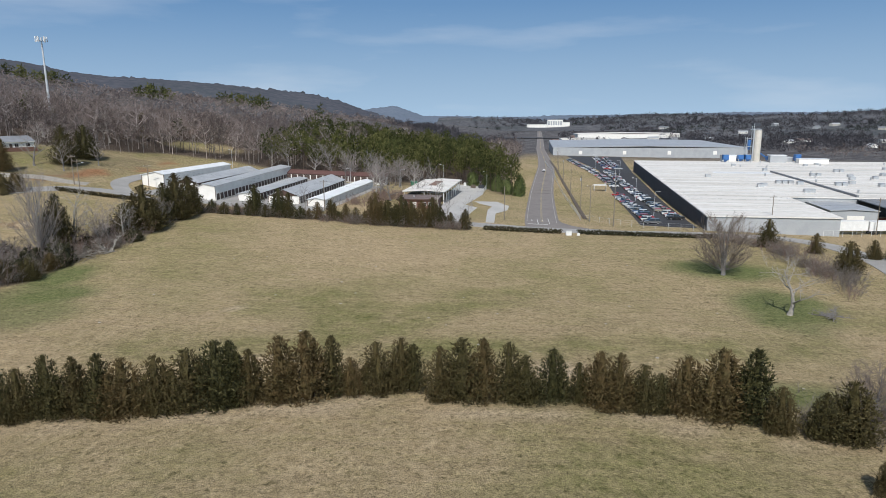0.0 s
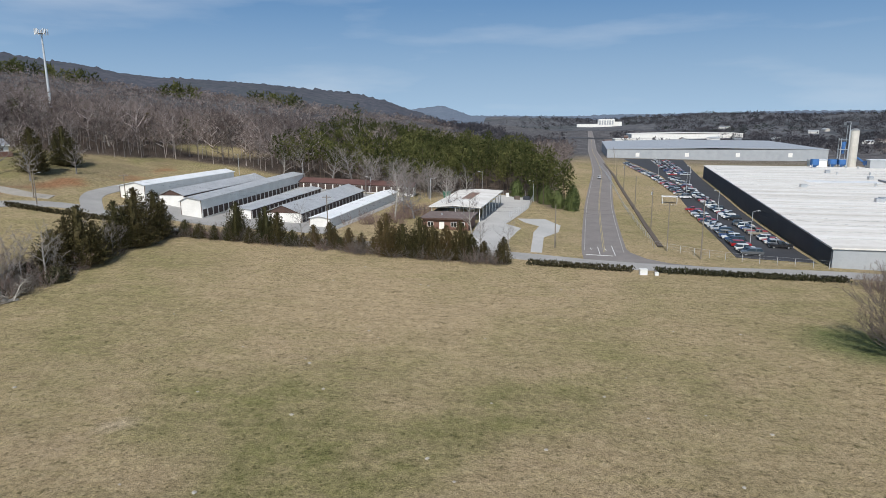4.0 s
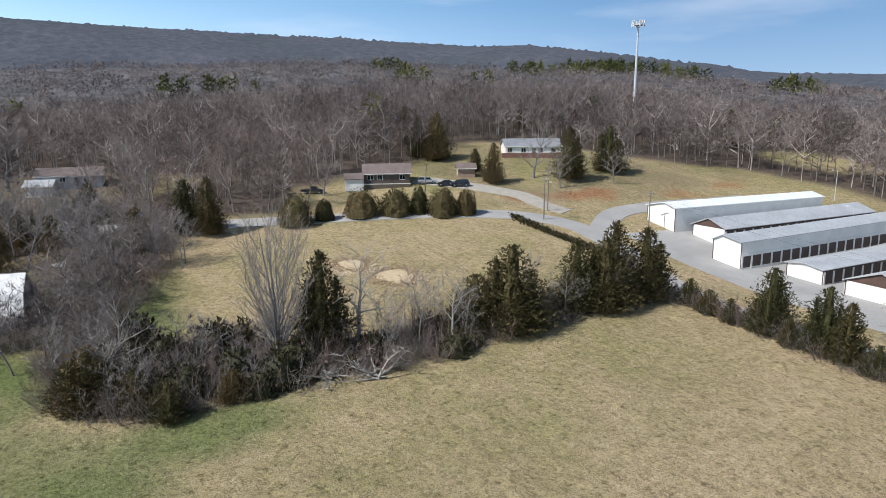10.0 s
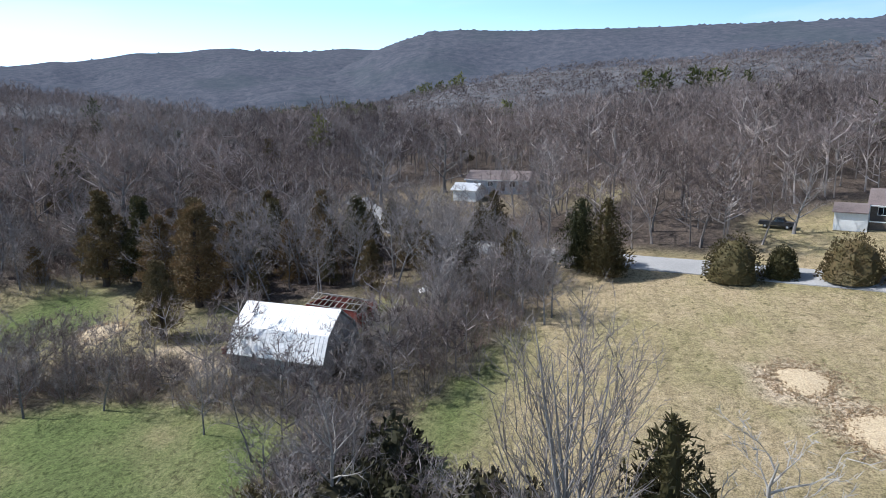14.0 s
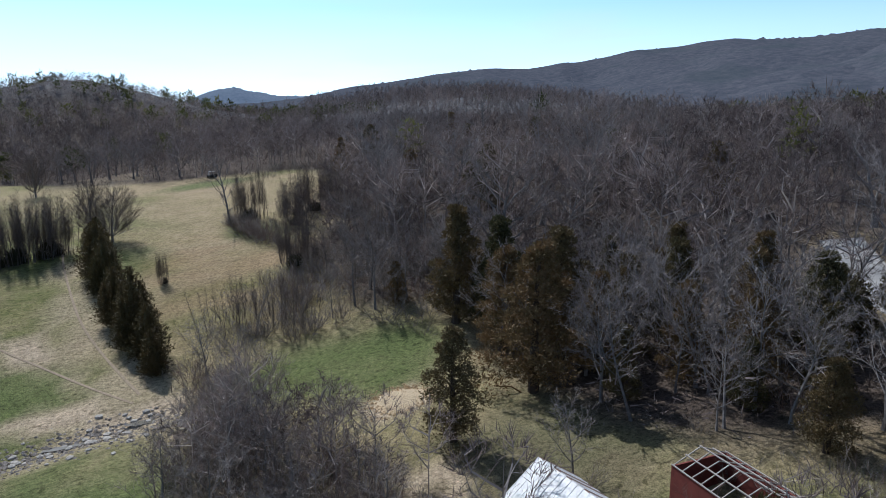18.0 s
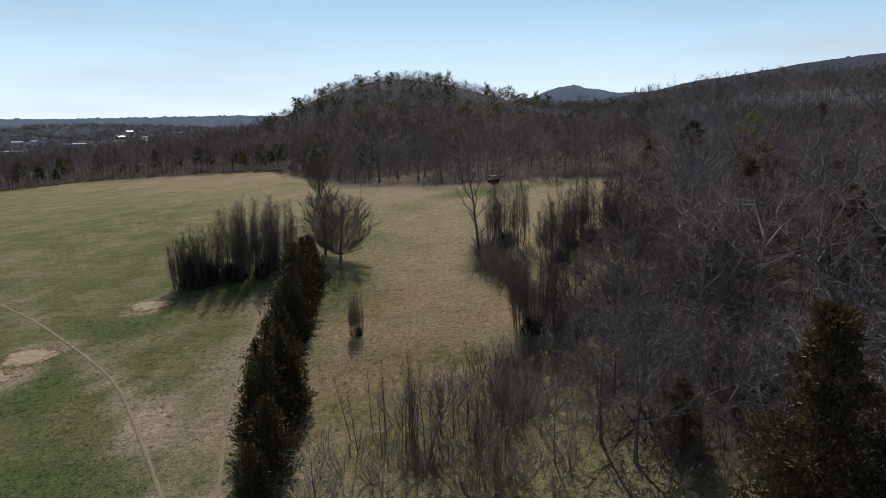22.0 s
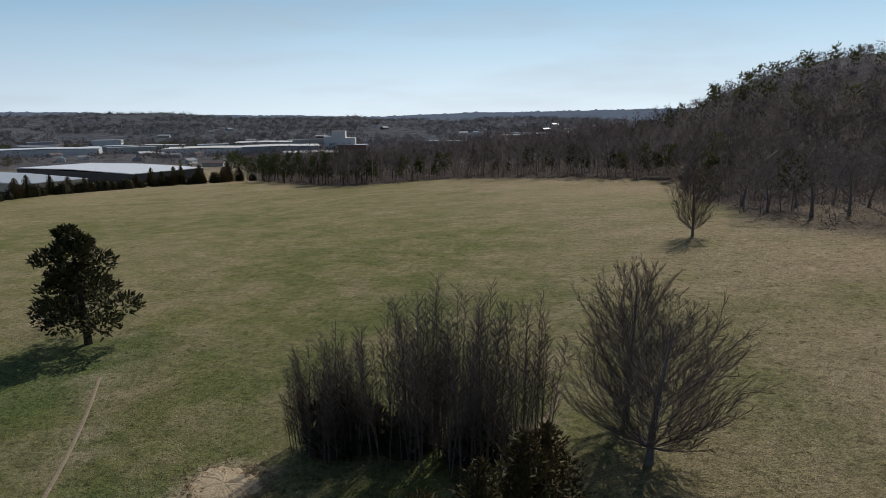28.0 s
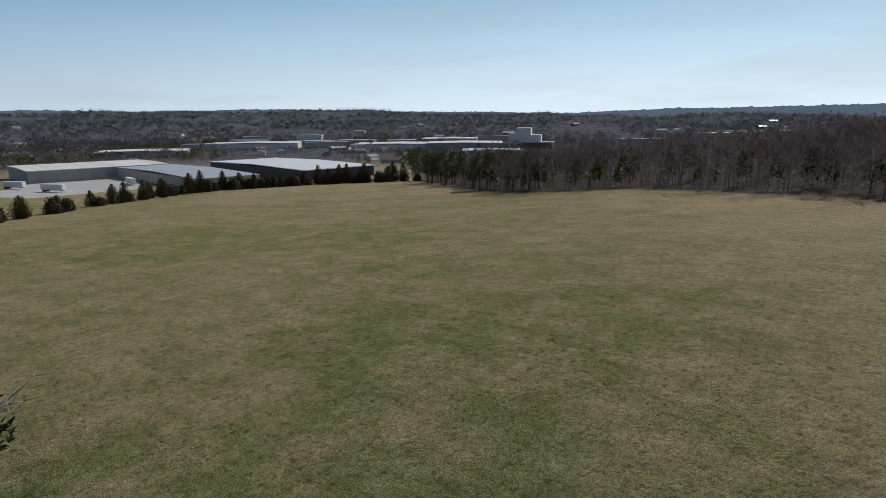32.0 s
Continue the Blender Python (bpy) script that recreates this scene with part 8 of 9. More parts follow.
def works(name, x, y, turn, w, l, h, wall, roof, label, z=None):
    """A big plain industrial hall, with wall bays and loading doors on its near side."""
    ob = thing(name, x, y, h1(x, y) if z is None else z, turn, label, "industrial hall")
    part("shell", Build().box(0, 0, -8, w, l, h), wall, ob)
    part("roof", Build().along([(-0.4, h), (w / 2, h + w * 0.008), (w + 0.4, h), (w + 0.4, h + 0.4), (w / 2, h + w * 0.008 + 0.4), (-0.4, h + 0.4)], "y", -0.4, l + 0.4), roof, ob)
    bay = Build().box(-0.3, -0.12, -2, 0.3, -0.004, h - 0.1).mesh("bay_post", wall)
    door = Build().box(-1.7, -0.08, 0, 1.7, -0.004, min(3.6, h - 1)).mesh("loading_door", "white_wall")
    k = max(3, int(w / 14))
    for i in range(k):
        piece("bay_post", bay, ob, "", pose((i + 0.5) * w / k, 0, 0))
        if i % 3 == 1:
            piece("loading_door", door, ob, "", pose((i + 0.9) * w / k, 0, 0))
    return ob


works("grey_warehouse", 76, 655, -5, 185, 190, 6.5, "grey_wall", "metal_roof", "vast grey flat-roofed warehouse beyond the car park", -11.5)
works("dark_warehouse", 198, -285, -1, 116, 51, 6.0, "dark_wall", "bright_roof", "dark-walled warehouse with a bright white roof", -10)
works("tan_warehouse", 196, -204, -2, 116, 34, 6.0, "silo", "metal_roof", "long tan warehouse beside a truck yard", -10)
works("yard_warehouse", 313, -206, -4, 62, 80, 6.4, "grey_wall", "white_roof", "pale warehouse with a white roof by the truck yard", -10)
for nm, x, y, tn, w, l, h, wl, rf_, lab in (
        ("far_hall", 430, -560, -140, 90, 60, 10, "grey_wall", "white_roof", "distant pale industrial hall"), ("far_hall", 520, -520, -140, 110, 60, 8, "white_wall", "white_roof", "distant low white-roofed hall"),
        ("far_hall", 300, -480, -140, 60, 40, 7, "silo", "white_roof", "distant low tan hall"), ("far_hall", 620, -260, -120, 90, 50, 7, "grey_wall", "white_roof", "distant low grey hall"),
        ("far_hall", 700, -420, -130, 120, 50, 8, "white_wall", "bright_roof", "distant low white hall"), ("far_hall", 560, -680, -140, 80, 60, 9, "silo", "white_roof", "distant low tan hall"),
        ("far_hall", 180, 1180, 0, 180, 60, 9, "white_wall", "white_roof", "distant low white hall by the road"), ("far_hall", 130, 1010, 0, 70, 30, 7, "white_wall", "white_roof", "distant low white shed by the road"),
        ("far_hall", 620, 900, -30, 60, 40, 6, "white_wall", "white_roof", "distant low white building"), ("far_hall", 720, 620, -40, 50, 30, 6, "silo", "white_roof", "distant low pale building"),
        ("far_hall", 860, 760, -40, 90, 40, 6, "white_wall", "grey_roof", "distant low pale building"), ("far_hall", 900, 420, -60, 60, 40, 6, "brick", "grey_roof", "distant low brick building")):
    works(nm, x, y, tn, w, l, h, wl, rf_, lab)
ob = thing("mill_tower", 395, -705, h1(395, -705), -150, "white block-shaped mill tower in the valley", "mill")
part("block", Build().box(-9, -9, -3, 9, 9, 26), "white_wall", ob)
part("block", Build().box(9, -8, -3, 22, 8, 17), "white_wall", ob)
part("block", Build().box(-20, -8, -3, -9, 8, 19), "white_wall", ob)
bx_, by_ = -62 + 1950 * math.sin(radians(8.8)), 75 + 1950 * math.cos(radians(8.8))
ob = thing("white_tower_block", bx_, by_, float(hills_at(np.array([351.2]), np.array([1950.0]))[0]) + 2, 0, "white multi-storey block by the far road", "block")
part("block", Build().box(-23, 0, -25, 23, 24, 20), "white_wall", ob)
part("block", Build().box(-84, 0, -25, -23.5, 24, 6), "white_wall", ob)
part("block", Build().box(23.5, 0, -25, 44, 24, 12), "white_wall", ob)
for k in range(6):
    part("window_band", Build().box(-21 + k * 7.2, -0.3, 4, -16 + k * 7.2, -0.02, 16), "grey_wall", ob)


# ---- paved areas by the office and the car park ----
tagged(slab("office_lot", [(-12.6, 189), (-5.5, 187), (-2.6, 206), (0.2, 224), (-4.2, 230), (2.6, 270), (3.5, 300), (-9, 300), (-12.4, 262), (-12.2, 232), (-12.4, 214)], "concrete", 0.09), "pale concrete drive and yard beside the canopy", "pavement", kind="structure")
tagged(slab("turning_pad", [(2.6, 190), (5.2, 190), (6.2, 211), (10.6, 222), (11.8, 234), (7.6, 246), (-1.0, 243), (1.0, 236), (5.4, 230), (3.6, 218)], "concrete", 0.08), "pale curved concrete turning pad in the grass", "pavement", kind="structure")
tagged(slab("parking_lot", [(50, 196.6), (66, 193), (97, 408), (140, 640), (88, 640), (78, 420)], "new_asphalt", 0.10, 8.0), "dark fresh asphalt car park of the factory", "parking lot", kind="structure")
tagged(slab("storage_yard", [(-112, 206), (-48, 196), (-40, 268), (-105, 272)], "old_asphalt", 0.03, 4.0), "worn asphalt yard between the storage units", "yard", kind="structure")
tagged(slab("truck_yard", [(222, -104), (262, -86), (312, -126), (311, -172), (250, -170), (226, -150)], "concrete", 0.1, 8.0), "pale concrete truck yard of the warehouse", "yard", kind="structure")
tagged(ribbon("verge_ditch", [(34.8, 206), (37.6, 240), (41.5, 286), (46.2, 364), (53, 450), (60, 539)], 1.3, "wood_dark", 0.3, 2.5, skirt=0.4), "dark overgrown kerb along the grass verge", "kerb", kind="structure")
tagged(slab("road_flare", [(17.5, 183.2), (44, 182.2), (33, 185.2), (28.4, 189.4), (26, 196), (25.6, 206), (22.5, 206)], "asphalt", 0.105), "flared asphalt mouth of the road at the junction", "road", kind="structure")
# marks on the road at the junction
for x0, y0, x1, y1, w in ((15.2, 190.6, 21.6, 190.2, 0.45), (18.4, 190.8, 18.9, 201, 0.15), (21.8, 190.6, 22.6, 204, 0.15)):
    tagged(ribbon("road_line", [(x0, y0), ((x0 + x1) / 2, (y0 + y1) / 2), (x1, y1)], w, "paint_white", 0.135, 1.5, skirt=0.02), "white stop line painted at the road junction", "road marking", kind="structure")
for ax in (17.0, 20.4):
    v = [(-0.08, 0), (0.08, 0), (0.08, 1.6), (0.35, 1.6), (0, 2.4), (-0.35, 1.6), (-0.08, 1.6)]
    arrow = Build()
    arrow.add([(ax + a, 199.0 - b_, h1(ax + a, 199.0 - b_) + 0.15) for a, b_ in v], [(0, 1, 2, 3, 4, 5, 6)])
    tagged(new("road_arrow", arrow.mesh("road_arrow", "paint_white")), "white turn arrow painted on the road", "road marking", kind="structure")


# ---- vehicles ----
def wheel_mesh(r=0.34, w=0.22):
    return Build().tube((0, -w / 2, 0), (0, w / 2, 0), r, r, 14).mesh("tyre", "rubber"), Build().tube((0, -w / 2 - 0.01, 0), (0, w / 2 + 0.01, 0), r * 0.58, r * 0.58, 10).mesh("rim", "steel")


TYRE, RIM = wheel_mesh()
SHAPES = {
    "sedan": (4.7, 1.78, [(-2.35, 0.35), (2.3, 0.35), (2.35, 0.62), (2.15, 0.80), (1.2, 0.92), (-1.5, 0.98), (-2.3, 0.95), (-2.38, 0.7)], [(1.15, 0.90), (0.35, 1.40), (-0.85, 1.42), (-1.65, 0.96)]),
    "suv": (4.9, 1.88, [(-2.45, 0.42), (2.4, 0.42), (2.45, 0.75), (2.25, 0.98), (1.25, 1.06), (-2.3, 1.08), (-2.46, 1.0)], [(1.2, 1.04), (0.55, 1.66), (-1.95, 1.72), (-2.36, 1.06)]),
    "pickup": (5.5, 1.92, [(-2.75, 0.5), (2.7, 0.5), (2.75, 0.85), (2.55, 1.06), (1.3, 1.12), (-0.6, 1.12), (-0.62, 1.08), (-2.72, 1.08), (-2.76, 0.9)], [(1.25, 1.10), (0.75, 1.72), (-0.35, 1.76), (-0.62, 1.10)]),
}


def vehicle(shape, colour, name, label, near=True):
    """A car: body shell, glazed cabin with a painted roof, bumpers, lights and four wheels; it faces local +x."""
    length, w, body, cabin = SHAPES[shape]
    ob = thing(name, 0, 0, 0, 0, label, "car")
    bb = Build()
    h = w / 2
    bb.along([(x, z) for x, z in body], "y", -h, h)
    bb.v = [(x, y * (0.94 if z > 0.9 or abs(x) > length * 0.46 else 1.0), z) for x, y, z in bb.v]
    part("body", bb, PAINT[colour], ob)
    cc = Build().along(cabin, "y", -h * 0.86, h * 0.86)
    cc.v = [(x, y * (0.84 if z > 1.2 else 1.0), z) for x, y, z in cc.v]
    part("cabin_glass", cc, "glass", ob)
    top = cabin[1:3]
    rr = Build().along([(top[0][0] + 0.08, top[0][1] - 0.02), (top[1][0] - 0.05, top[1][1] - 0.02), (top[1][0] - 0.02, top[1][1] + 0.05), (top[0][0] - 0.05, top[0][1] + 0.05)], "y", -h * 0.74, h * 0.74)
    part("roof", rr, PAINT[colour], ob)
    if near:
        for s in (-1, 1):
            mid = (top[0][0] + top[1][0]) / 2
            part("pillar", Build().box(mid - 0.06, min(s * h * 0.74, s * h * 0.87), cabin[0][1] - 0.05, mid + 0.06, max(s * h * 0.74, s * h * 0.87), top[0][1] + 0.01), PAINT[colour], ob)
        for x in (-length * 0.5 - 0.02, length * 0.5 - 0.10):
            part("bumper", Build().box(x, -h * 0.9, 0.38, x + 0.14, h * 0.9, 0.6, 0.04), "rubber" if shape != "pickup" else "steel", ob)
        for s in (-1, 1):
            part("headlight", Build().box(length * 0.46, s * h * 0.72 - 0.16, 0.66, length * 0.5 + 0.01, s * h * 0.72 + 0.16, 0.80), "paint_white", ob)
    for x in (-length * 0.31, length * 0.31):
        for s in (-1, 1):
            wh = piece("wheel", TYRE, ob, "", pose(x, s * (h - 0.1), 0.34))
            if near:
                piece("rim", RIM, wh)
    return ob


colour_words = dict(white="white", silver="silver", black="black", grey="dark grey", red="red", blue="blue", tan="tan", navy="very dark blue")
MASTERS = {}
for shape in SHAPES:
    for colour, near in [(c, n) for c in PAINT for n in (True, False)]:
        MASTERS[shape, colour, near] = vehicle(shape, colour, "pickup_truck" if shape == "pickup" else "car", f"{colour_words[colour]} {dict(sedan='sedan', suv='sport utility car', pickup='pickup truck')[shape]} parked in the factory car park", near)
used = set()


def lot_car(x, y, turn):
    shape = rnd.choice(("sedan", "sedan", "suv", "suv", "pickup"))
    colour = rnd.choice(("white", "white", "silver", "silver", "black", "black", "grey", "grey", "red", "blue", "tan", "white"))
    key = (shape, colour, y < 300)
    m, z = MASTERS[key], h1(x, y) + 0.12
    if key in used:
        c = copy_thing(m, pose(x, y, z, 0, 0, turn))
        c["group"] = "cars in the factory car park"
    else:
        used.add(key)
        m.matrix_basis = pose(x, y, z, 0, 0, turn)
        m["group"] = "cars in the factory car park"


def row_of_cars(line, step, turn, fill=0.94):
    for p in resample(line, step):
        if rnd.random() < fill:
            lot_car(p.x + rnd.gauss(0, 0.2), p.y, turn + rnd.choice((0, 180)) + rnd.gauss(0, 1.5))


row_of_cars([(54.2, 200), (58.4, 238), (61.6, 284)], 2.9, -5)
row_of_cars([(67.4, 320), (69.2, 356), (72.2, 456), (77, 545)], 3.0, -6)
row_of_cars([(65.2, 212), (69, 258), (74.6, 330), (80.6, 404)], 2.9, -6, 0.9)
row_of_cars([(86, 430), (98, 520), (108, 600)], 3.2, -8, 0.85)
row_of_cars([(93, 430), (106, 520), (117, 600)], 3.2, -8, 0.85)
for key, m in list(MASTERS.items()):
    if key not in used:
        for o in list(m.children_recursive) + [m]:
            bpy.data.objects.remove(o)
hc = vehicle("suv", "navy", "car", "very dark sport utility car on the house driveway")
hc.matrix_basis = pose(-156.4, 194.2, h1(-156.4, 194.2) + 0.12, 0, 0, 250)
hc = vehicle("sedan", "black", "car", "black sedan behind the sport utility car")
hc.matrix_basis = pose(-158.8, 191.6, h1(-158.8, 191.6) + 0.12, 0, 0, 246)
hc = vehicle("suv", "silver", "car", "silver estate car parked beside the brown house")
hc.matrix_basis = pose(-163, 188.4, h1(-163, 188.4) + 0.12, 0, 0, 68)
hc = vehicle("pickup", "black", "pickup_truck", "black pickup beyond the brown house's wing")
hc.matrix_basis = pose(-171.5, 160.5, h1(-171.5, 160.5) + 0.05, 0, 0, 60)
hc = vehicle("sedan", "silver", "car", "silver sedan on the asphalt road")
hc.matrix_basis = pose(39.5, 385, h1(39.5, 385) + 0.14, 0, 0, 84)


def farm_buggy():
    ob = thing("utility_vehicle", -164, -84.6, h1(-164, -84.6), 20, "dark farm utility buggy with a white roof on the hill", "utility vehicle")
    part("body", Build().along([(-1.45, 0.42), (1.4, 0.42), (1.45, 0.8), (0.75, 1.0), (0.6, 0.62), (-0.4, 0.62), (-0.45, 1.05), (-1.5, 1.05)], "y", -0.7, 0.7), "rubber", ob)
    part("roof", Build().box(-0.75, -0.7, 1.9, 0.75, 0.7, 1.98, 0.1), "paint_white", ob, "white plastic roof")
    part("seat", Build().box(-0.42, -0.62, 0.62, 0.1, 0.62, 0.85, 0.05), "dark_wall", ob)
    for x, y in ((0.68, 0.64), (0.68, -0.64), (-0.6, 0.64), (-0.6, -0.64)):
        part("roll_bar", Build().tube((x * 1.1, y, 0.9), (x, y, 1.92), 0.03, 0.03, 6), "steel", ob)
    for x in (-0.95, 0.95):
        for s in (-1, 1):
            wh = piece("wheel", TYRE, ob, "", pose(x, s * 0.66, 0.34))
            if near:
                piece("rim", RIM, wh)


farm_buggy()


def trailer(x, y, turn, label):
    ob = thing("box_trailer", x, y, h1(x, y) + 0.1, turn, label, "trailer", "box trailers")
    part("box", Build().box(-6.5, -1.25, 1.15, 6.5, 1.25, 3.9, 0.06), "paint_white", ob)
    part("underframe", Build().box(-6.3, -0.5, 0.85, 6.2, 0.5, 1.15), "rubber", ob)
    for x_ in (-5.2, -4.0):
        for s in (-1, 1):
            wh = piece("wheel", TYRE, ob, "", pose(x_, s * 1.05, 0.5) @ Matrix.Diagonal((1.45, 1.2, 1.45, 1)))
            if near:
                piece("rim", RIM, wh)
    for s in (-0.6, 0.6):
        part("landing_leg", Build().box(3.6, s - 0.06, 0.0, 3.75, s + 0.06, 1.15), "steel", ob)


trailer(248, -120, -150, "white box trailer in the warehouse yard")
trailer(256, -160, 172, "white box trailer beside the tan warehouse")
trailer(286, -112, -150, "white box trailer at the yard's edge")
trailer(107, 190.5, 6, "white box trailer beside the factory")
trailer(121, 193, 6, "white box trailer behind a fence by the factory")


# ---- posts, wires and fences ----
def utility_pole(x, y, tall, turn=0.0, arm=True, lamp=False, transformer=False, lean=0.0, label="brown wooden utility pole with a crossarm"):
    ob = thing("utility_pole", x, y, h1(x, y), turn, label, "utility pole", "utility poles")
    ob.rotation_euler.y = radians(lean)
    part("pole", Build().tube((0, 0, -0.6), (0, 0, tall), 0.16, 0.10, 8), "pole_wood", ob)
    if arm:
        part("crossarm", Build().box(-1.2, -0.06, tall - 0.7, 1.2, 0.06, tall - 0.55), "pole_wood", ob)
        for k in (-1.1, 0.45, 1.1):
            part("insulator", Build().tube((k, 0, tall - 0.55), (k, 0, tall - 0.35), 0.05, 0.04, 6), "paint_white", ob)
    if transformer:
        part("transformer", Build().tube((0.3, 0.2, tall - 2.2), (0.3, 0.2, tall - 1.3), 0.24, 0.24, 10), "galvanised", ob, "grey drum transformer")
    if lamp:
        part("lamp_arm", Build().tube((0, 0, tall - 1.6), (1.5, 0, tall - 1.1), 0.035, 0.035, 6), "steel", ob)
        part("lamp_head", Build().box(1.35, -0.14, tall - 1.2, 1.95, 0.14, tall - 1.06, 0.04), "galvanised", ob)
    return Vector((x, y, h1(x, y) + tall - 0.4))


def wire(a, b_, sag=0.8, r=0.012):
    v, f = [], []
    pts = [a.lerp(b_, i / 12) - Vector((0, 0, sag * 4 * (i / 12) * (1 - i / 12))) for i in range(13)]
    limb(v, f, pts, [r] * 13, 3)
    tagged(new("overhead_wire", mesh_of("overhead_wire", v, f, "wire")), "thin black overhead wire between poles", "wire", "overhead wires")


road_poles = [utility_pole(x, y, t, 80, transformer=i % 2 == 1) for i, (x, y, t) in enumerate(((41, 192.7, 13.5), (38, 236, 12.5), (40.5, 280, 12.5), (44.5, 335, 12.5), (49, 392, 12), (58, 470, 12), (69, 560, 12)))]
for a, c in zip(road_poles, road_poles[1:]):
    for d in (-1.0, 0.4, 1.0):
        wire(a + Vector((d, 0, 0)), c + Vector((d, 0, 0)))
p1 = utility_pole(35.4, 201.6, 11.8, 10, label="wooden pole in the grass beside the car park")
p2 = utility_pole(8.4, 196.6, 10.5, 10, arm=False, label="pale wooden pole at the road junction")
p3 = utility_pole(-48, 198.6, 9.6, 10, transformer=True, lamp=True, label="wooden pole with a transformer by the storage units")
p4 = utility_pole(-125, 195.6, 9.5, 10, lamp=True, label="wooden pole at the lane's bend")
p5 = utility_pole(-143.3, 176.2, 10.5, 20, arm=False, lean=4, label="leaning wooden pole between the bushes")
p6 = utility_pole(-130.2, 201.1, 9.6, 20, label="wooden pole by the house driveway")
p7 = utility_pole(-112.5, 214.5, 8.4, 10, label="wooden pole before the white storage building")
p8 = utility_pole(86, 190, 11, 10, label="wooden pole before the factory wall")
p9 = utility_pole(116, 190, 11, 10, label="wooden pole before the factory wall")
for a, c in ((road_poles[0], p1), (p1, p2), (p2, p3), (p3, p7), (p7, p6), (p6, p5), (p7, p4), (road_poles[0], p8), (p8, p9)):
    wire(a, c, 1.2)
    wire(a - Vector((0, 0, 0.9)), c - Vector((0, 0, 0.9)), 1.3)


def yard_light(x, y, tall=8.0, turn=0.0, label="slim grey yard light on a tall pole"):
    ob = thing("yard_light", x, y, h1(x, y), turn, label, "street lamp", "yard lights")
    part("pole", Build().tube((0, 0, -0.4), (0, 0, tall), 0.09, 0.06, 8), "galvanised", ob)
    part("arm", Build().tube((0, 0, tall - 0.1), (1.3, 0, tall + 0.15), 0.03, 0.03, 6), "galvanised", ob)
    part("lamp_head", Build().box(1.1, -0.16, tall + 0.08, 1.75, 0.16, tall + 0.22, 0.05), "paint_white", ob)


for x, y, t, a in ((-84.4, 285, 8, 200), (-108, 280, 8, 250), (-88, 249, 7, 180), (-15.6, 297, 9, 200), (-31.6, 266, 8, 0), (4.4, 288, 8, 180), (-52, 262, 7, 190), (70, 330, 10, 0), (80, 366, 10, 180), (64, 262, 10, 180), (58.6, 214, 9, 0), (76, 420, 10, 180)):
    yard_light(x, y, t, a)


def cell_tower():
    x, y = -217, 323
    z = h1(x, y)
    ob = thing("cell_tower", x, y, z, 0, "tall pale monopole cell tower with antenna panels", "cell tower")
    top = 66.6 - z
    part("mast", Build().tube((0, 0, -1), (0, 0, top), 0.75, 0.32, 12), "galvanised", ob)
    part("platform", Build().tube((0, 0, top - 1.6), (0, 0, top - 1.45), 1.9, 1.9, 12), "steel", ob)
    for k in range(3):
        a = 2.1 * k
        part("strut", Build().tube((0, 0, top - 1.5), (2.2 * math.cos(a), 2.2 * math.sin(a), top - 1.2), 0.07, 0.07, 6), "steel", ob)
        for j in (-1, 0, 1):
            bx, by = 2.2 * math.cos(a) - j * 1.3 * math.sin(a), 2.2 * math.sin(a) + j * 1.3 * math.cos(a)
            part("antenna", Build().box(bx - 0.17, by - 0.17, top - 2.1, bx + 0.17, by + 0.17, top + 0.5, 0.05), "paint_white", ob)
    part("whip", Build().tube((0.2, 0, top), (0.2, 0, top + 2.0), 0.04, 0.02, 5), "steel", ob)


cell_tower()
# bearings and rises of the two towers
WT = (13.75, 1.85, -117.4, 0.50)


def water_tower(x, y, z, r, label, key):
    ob = thing("water_tower", x, y, z, 0, label, "water tower")
    part("tank", Build().tube((0, 0, 1.6 * r), (0, 0, 2.6 * r), r, r, 14), key, ob)
    part("tank_roof", Build().tube((0, 0, 2.6 * r), (0, 0, 3.1 * r), r * 1.02, r * 0.1, 14), key, ob)
    for k in range(5):
        c, d = math.cos(k * 1.257), math.sin(k * 1.257)
        part("leg", Build().tube((0.9 * r * c, 0.9 * r * d, -r), (0.85 * r * c, 0.85 * r * d, 1.6 * r), 0.07 * r, 0.07 * r, 6), key, ob)


water_tower(-62 - 1885 * math.sin(radians(WT[0])), 75 + 1885 * math.cos(radians(WT[0])), 27 + 1885 * math.tan(radians(WT[1])) - 8, 6.5, "distant dark water tower on the ridge", "dark_wall")
water_tower(-62 - 2480 * math.sin(radians(WT[2])), 75 + 2480 * math.cos(radians(WT[2])), 27 + 2480 * math.tan(radians(WT[3])) - 12, 5.5, "small distant water tower on the far hill", "grey_wall")

# white utility boxes by the lane
for x, y, w, d, h in ((25, 173.8, 1.5, 1.0, 1.1), (27.6, 173.6, 0.7, 0.6, 0.6)):
    ob = thing("utility_box", x, y, h1(x, y), 5, "white metal utility box in the grass by the lane", "utility box")
    part("cabinet", Build().box(-w / 2, -d / 2, -0.1, w / 2, d / 2, h, 0.05), "paint_white", ob)
    part("lid", Build().box(-w / 2 - 0.05, -d / 2 - 0.05, h, w / 2 + 0.05, d / 2 + 0.05, h + 0.07, 0.05), "paint_white", ob)
# skips in the factory dock
for x, y, a in ((126, 219, 82), (132.4, 219.6, 82), (138.8, 221, 82)):
    ob = thing("skip", x, y, h1(x, y), a, "dark red steel skip in the factory dock", "skip", "skips in the dock")
    part("bin", Build().along([(-1.1, 0.1), (1.1, 0.1), (1.3, 1.7), (-1.3, 1.7)], "y", -2.6, 2.6), "wood_red", ob)
    part("rim", Build().box(-1.36, -2.66, 1.7, 1.36, 2.66, 1.82), "rust", ob)
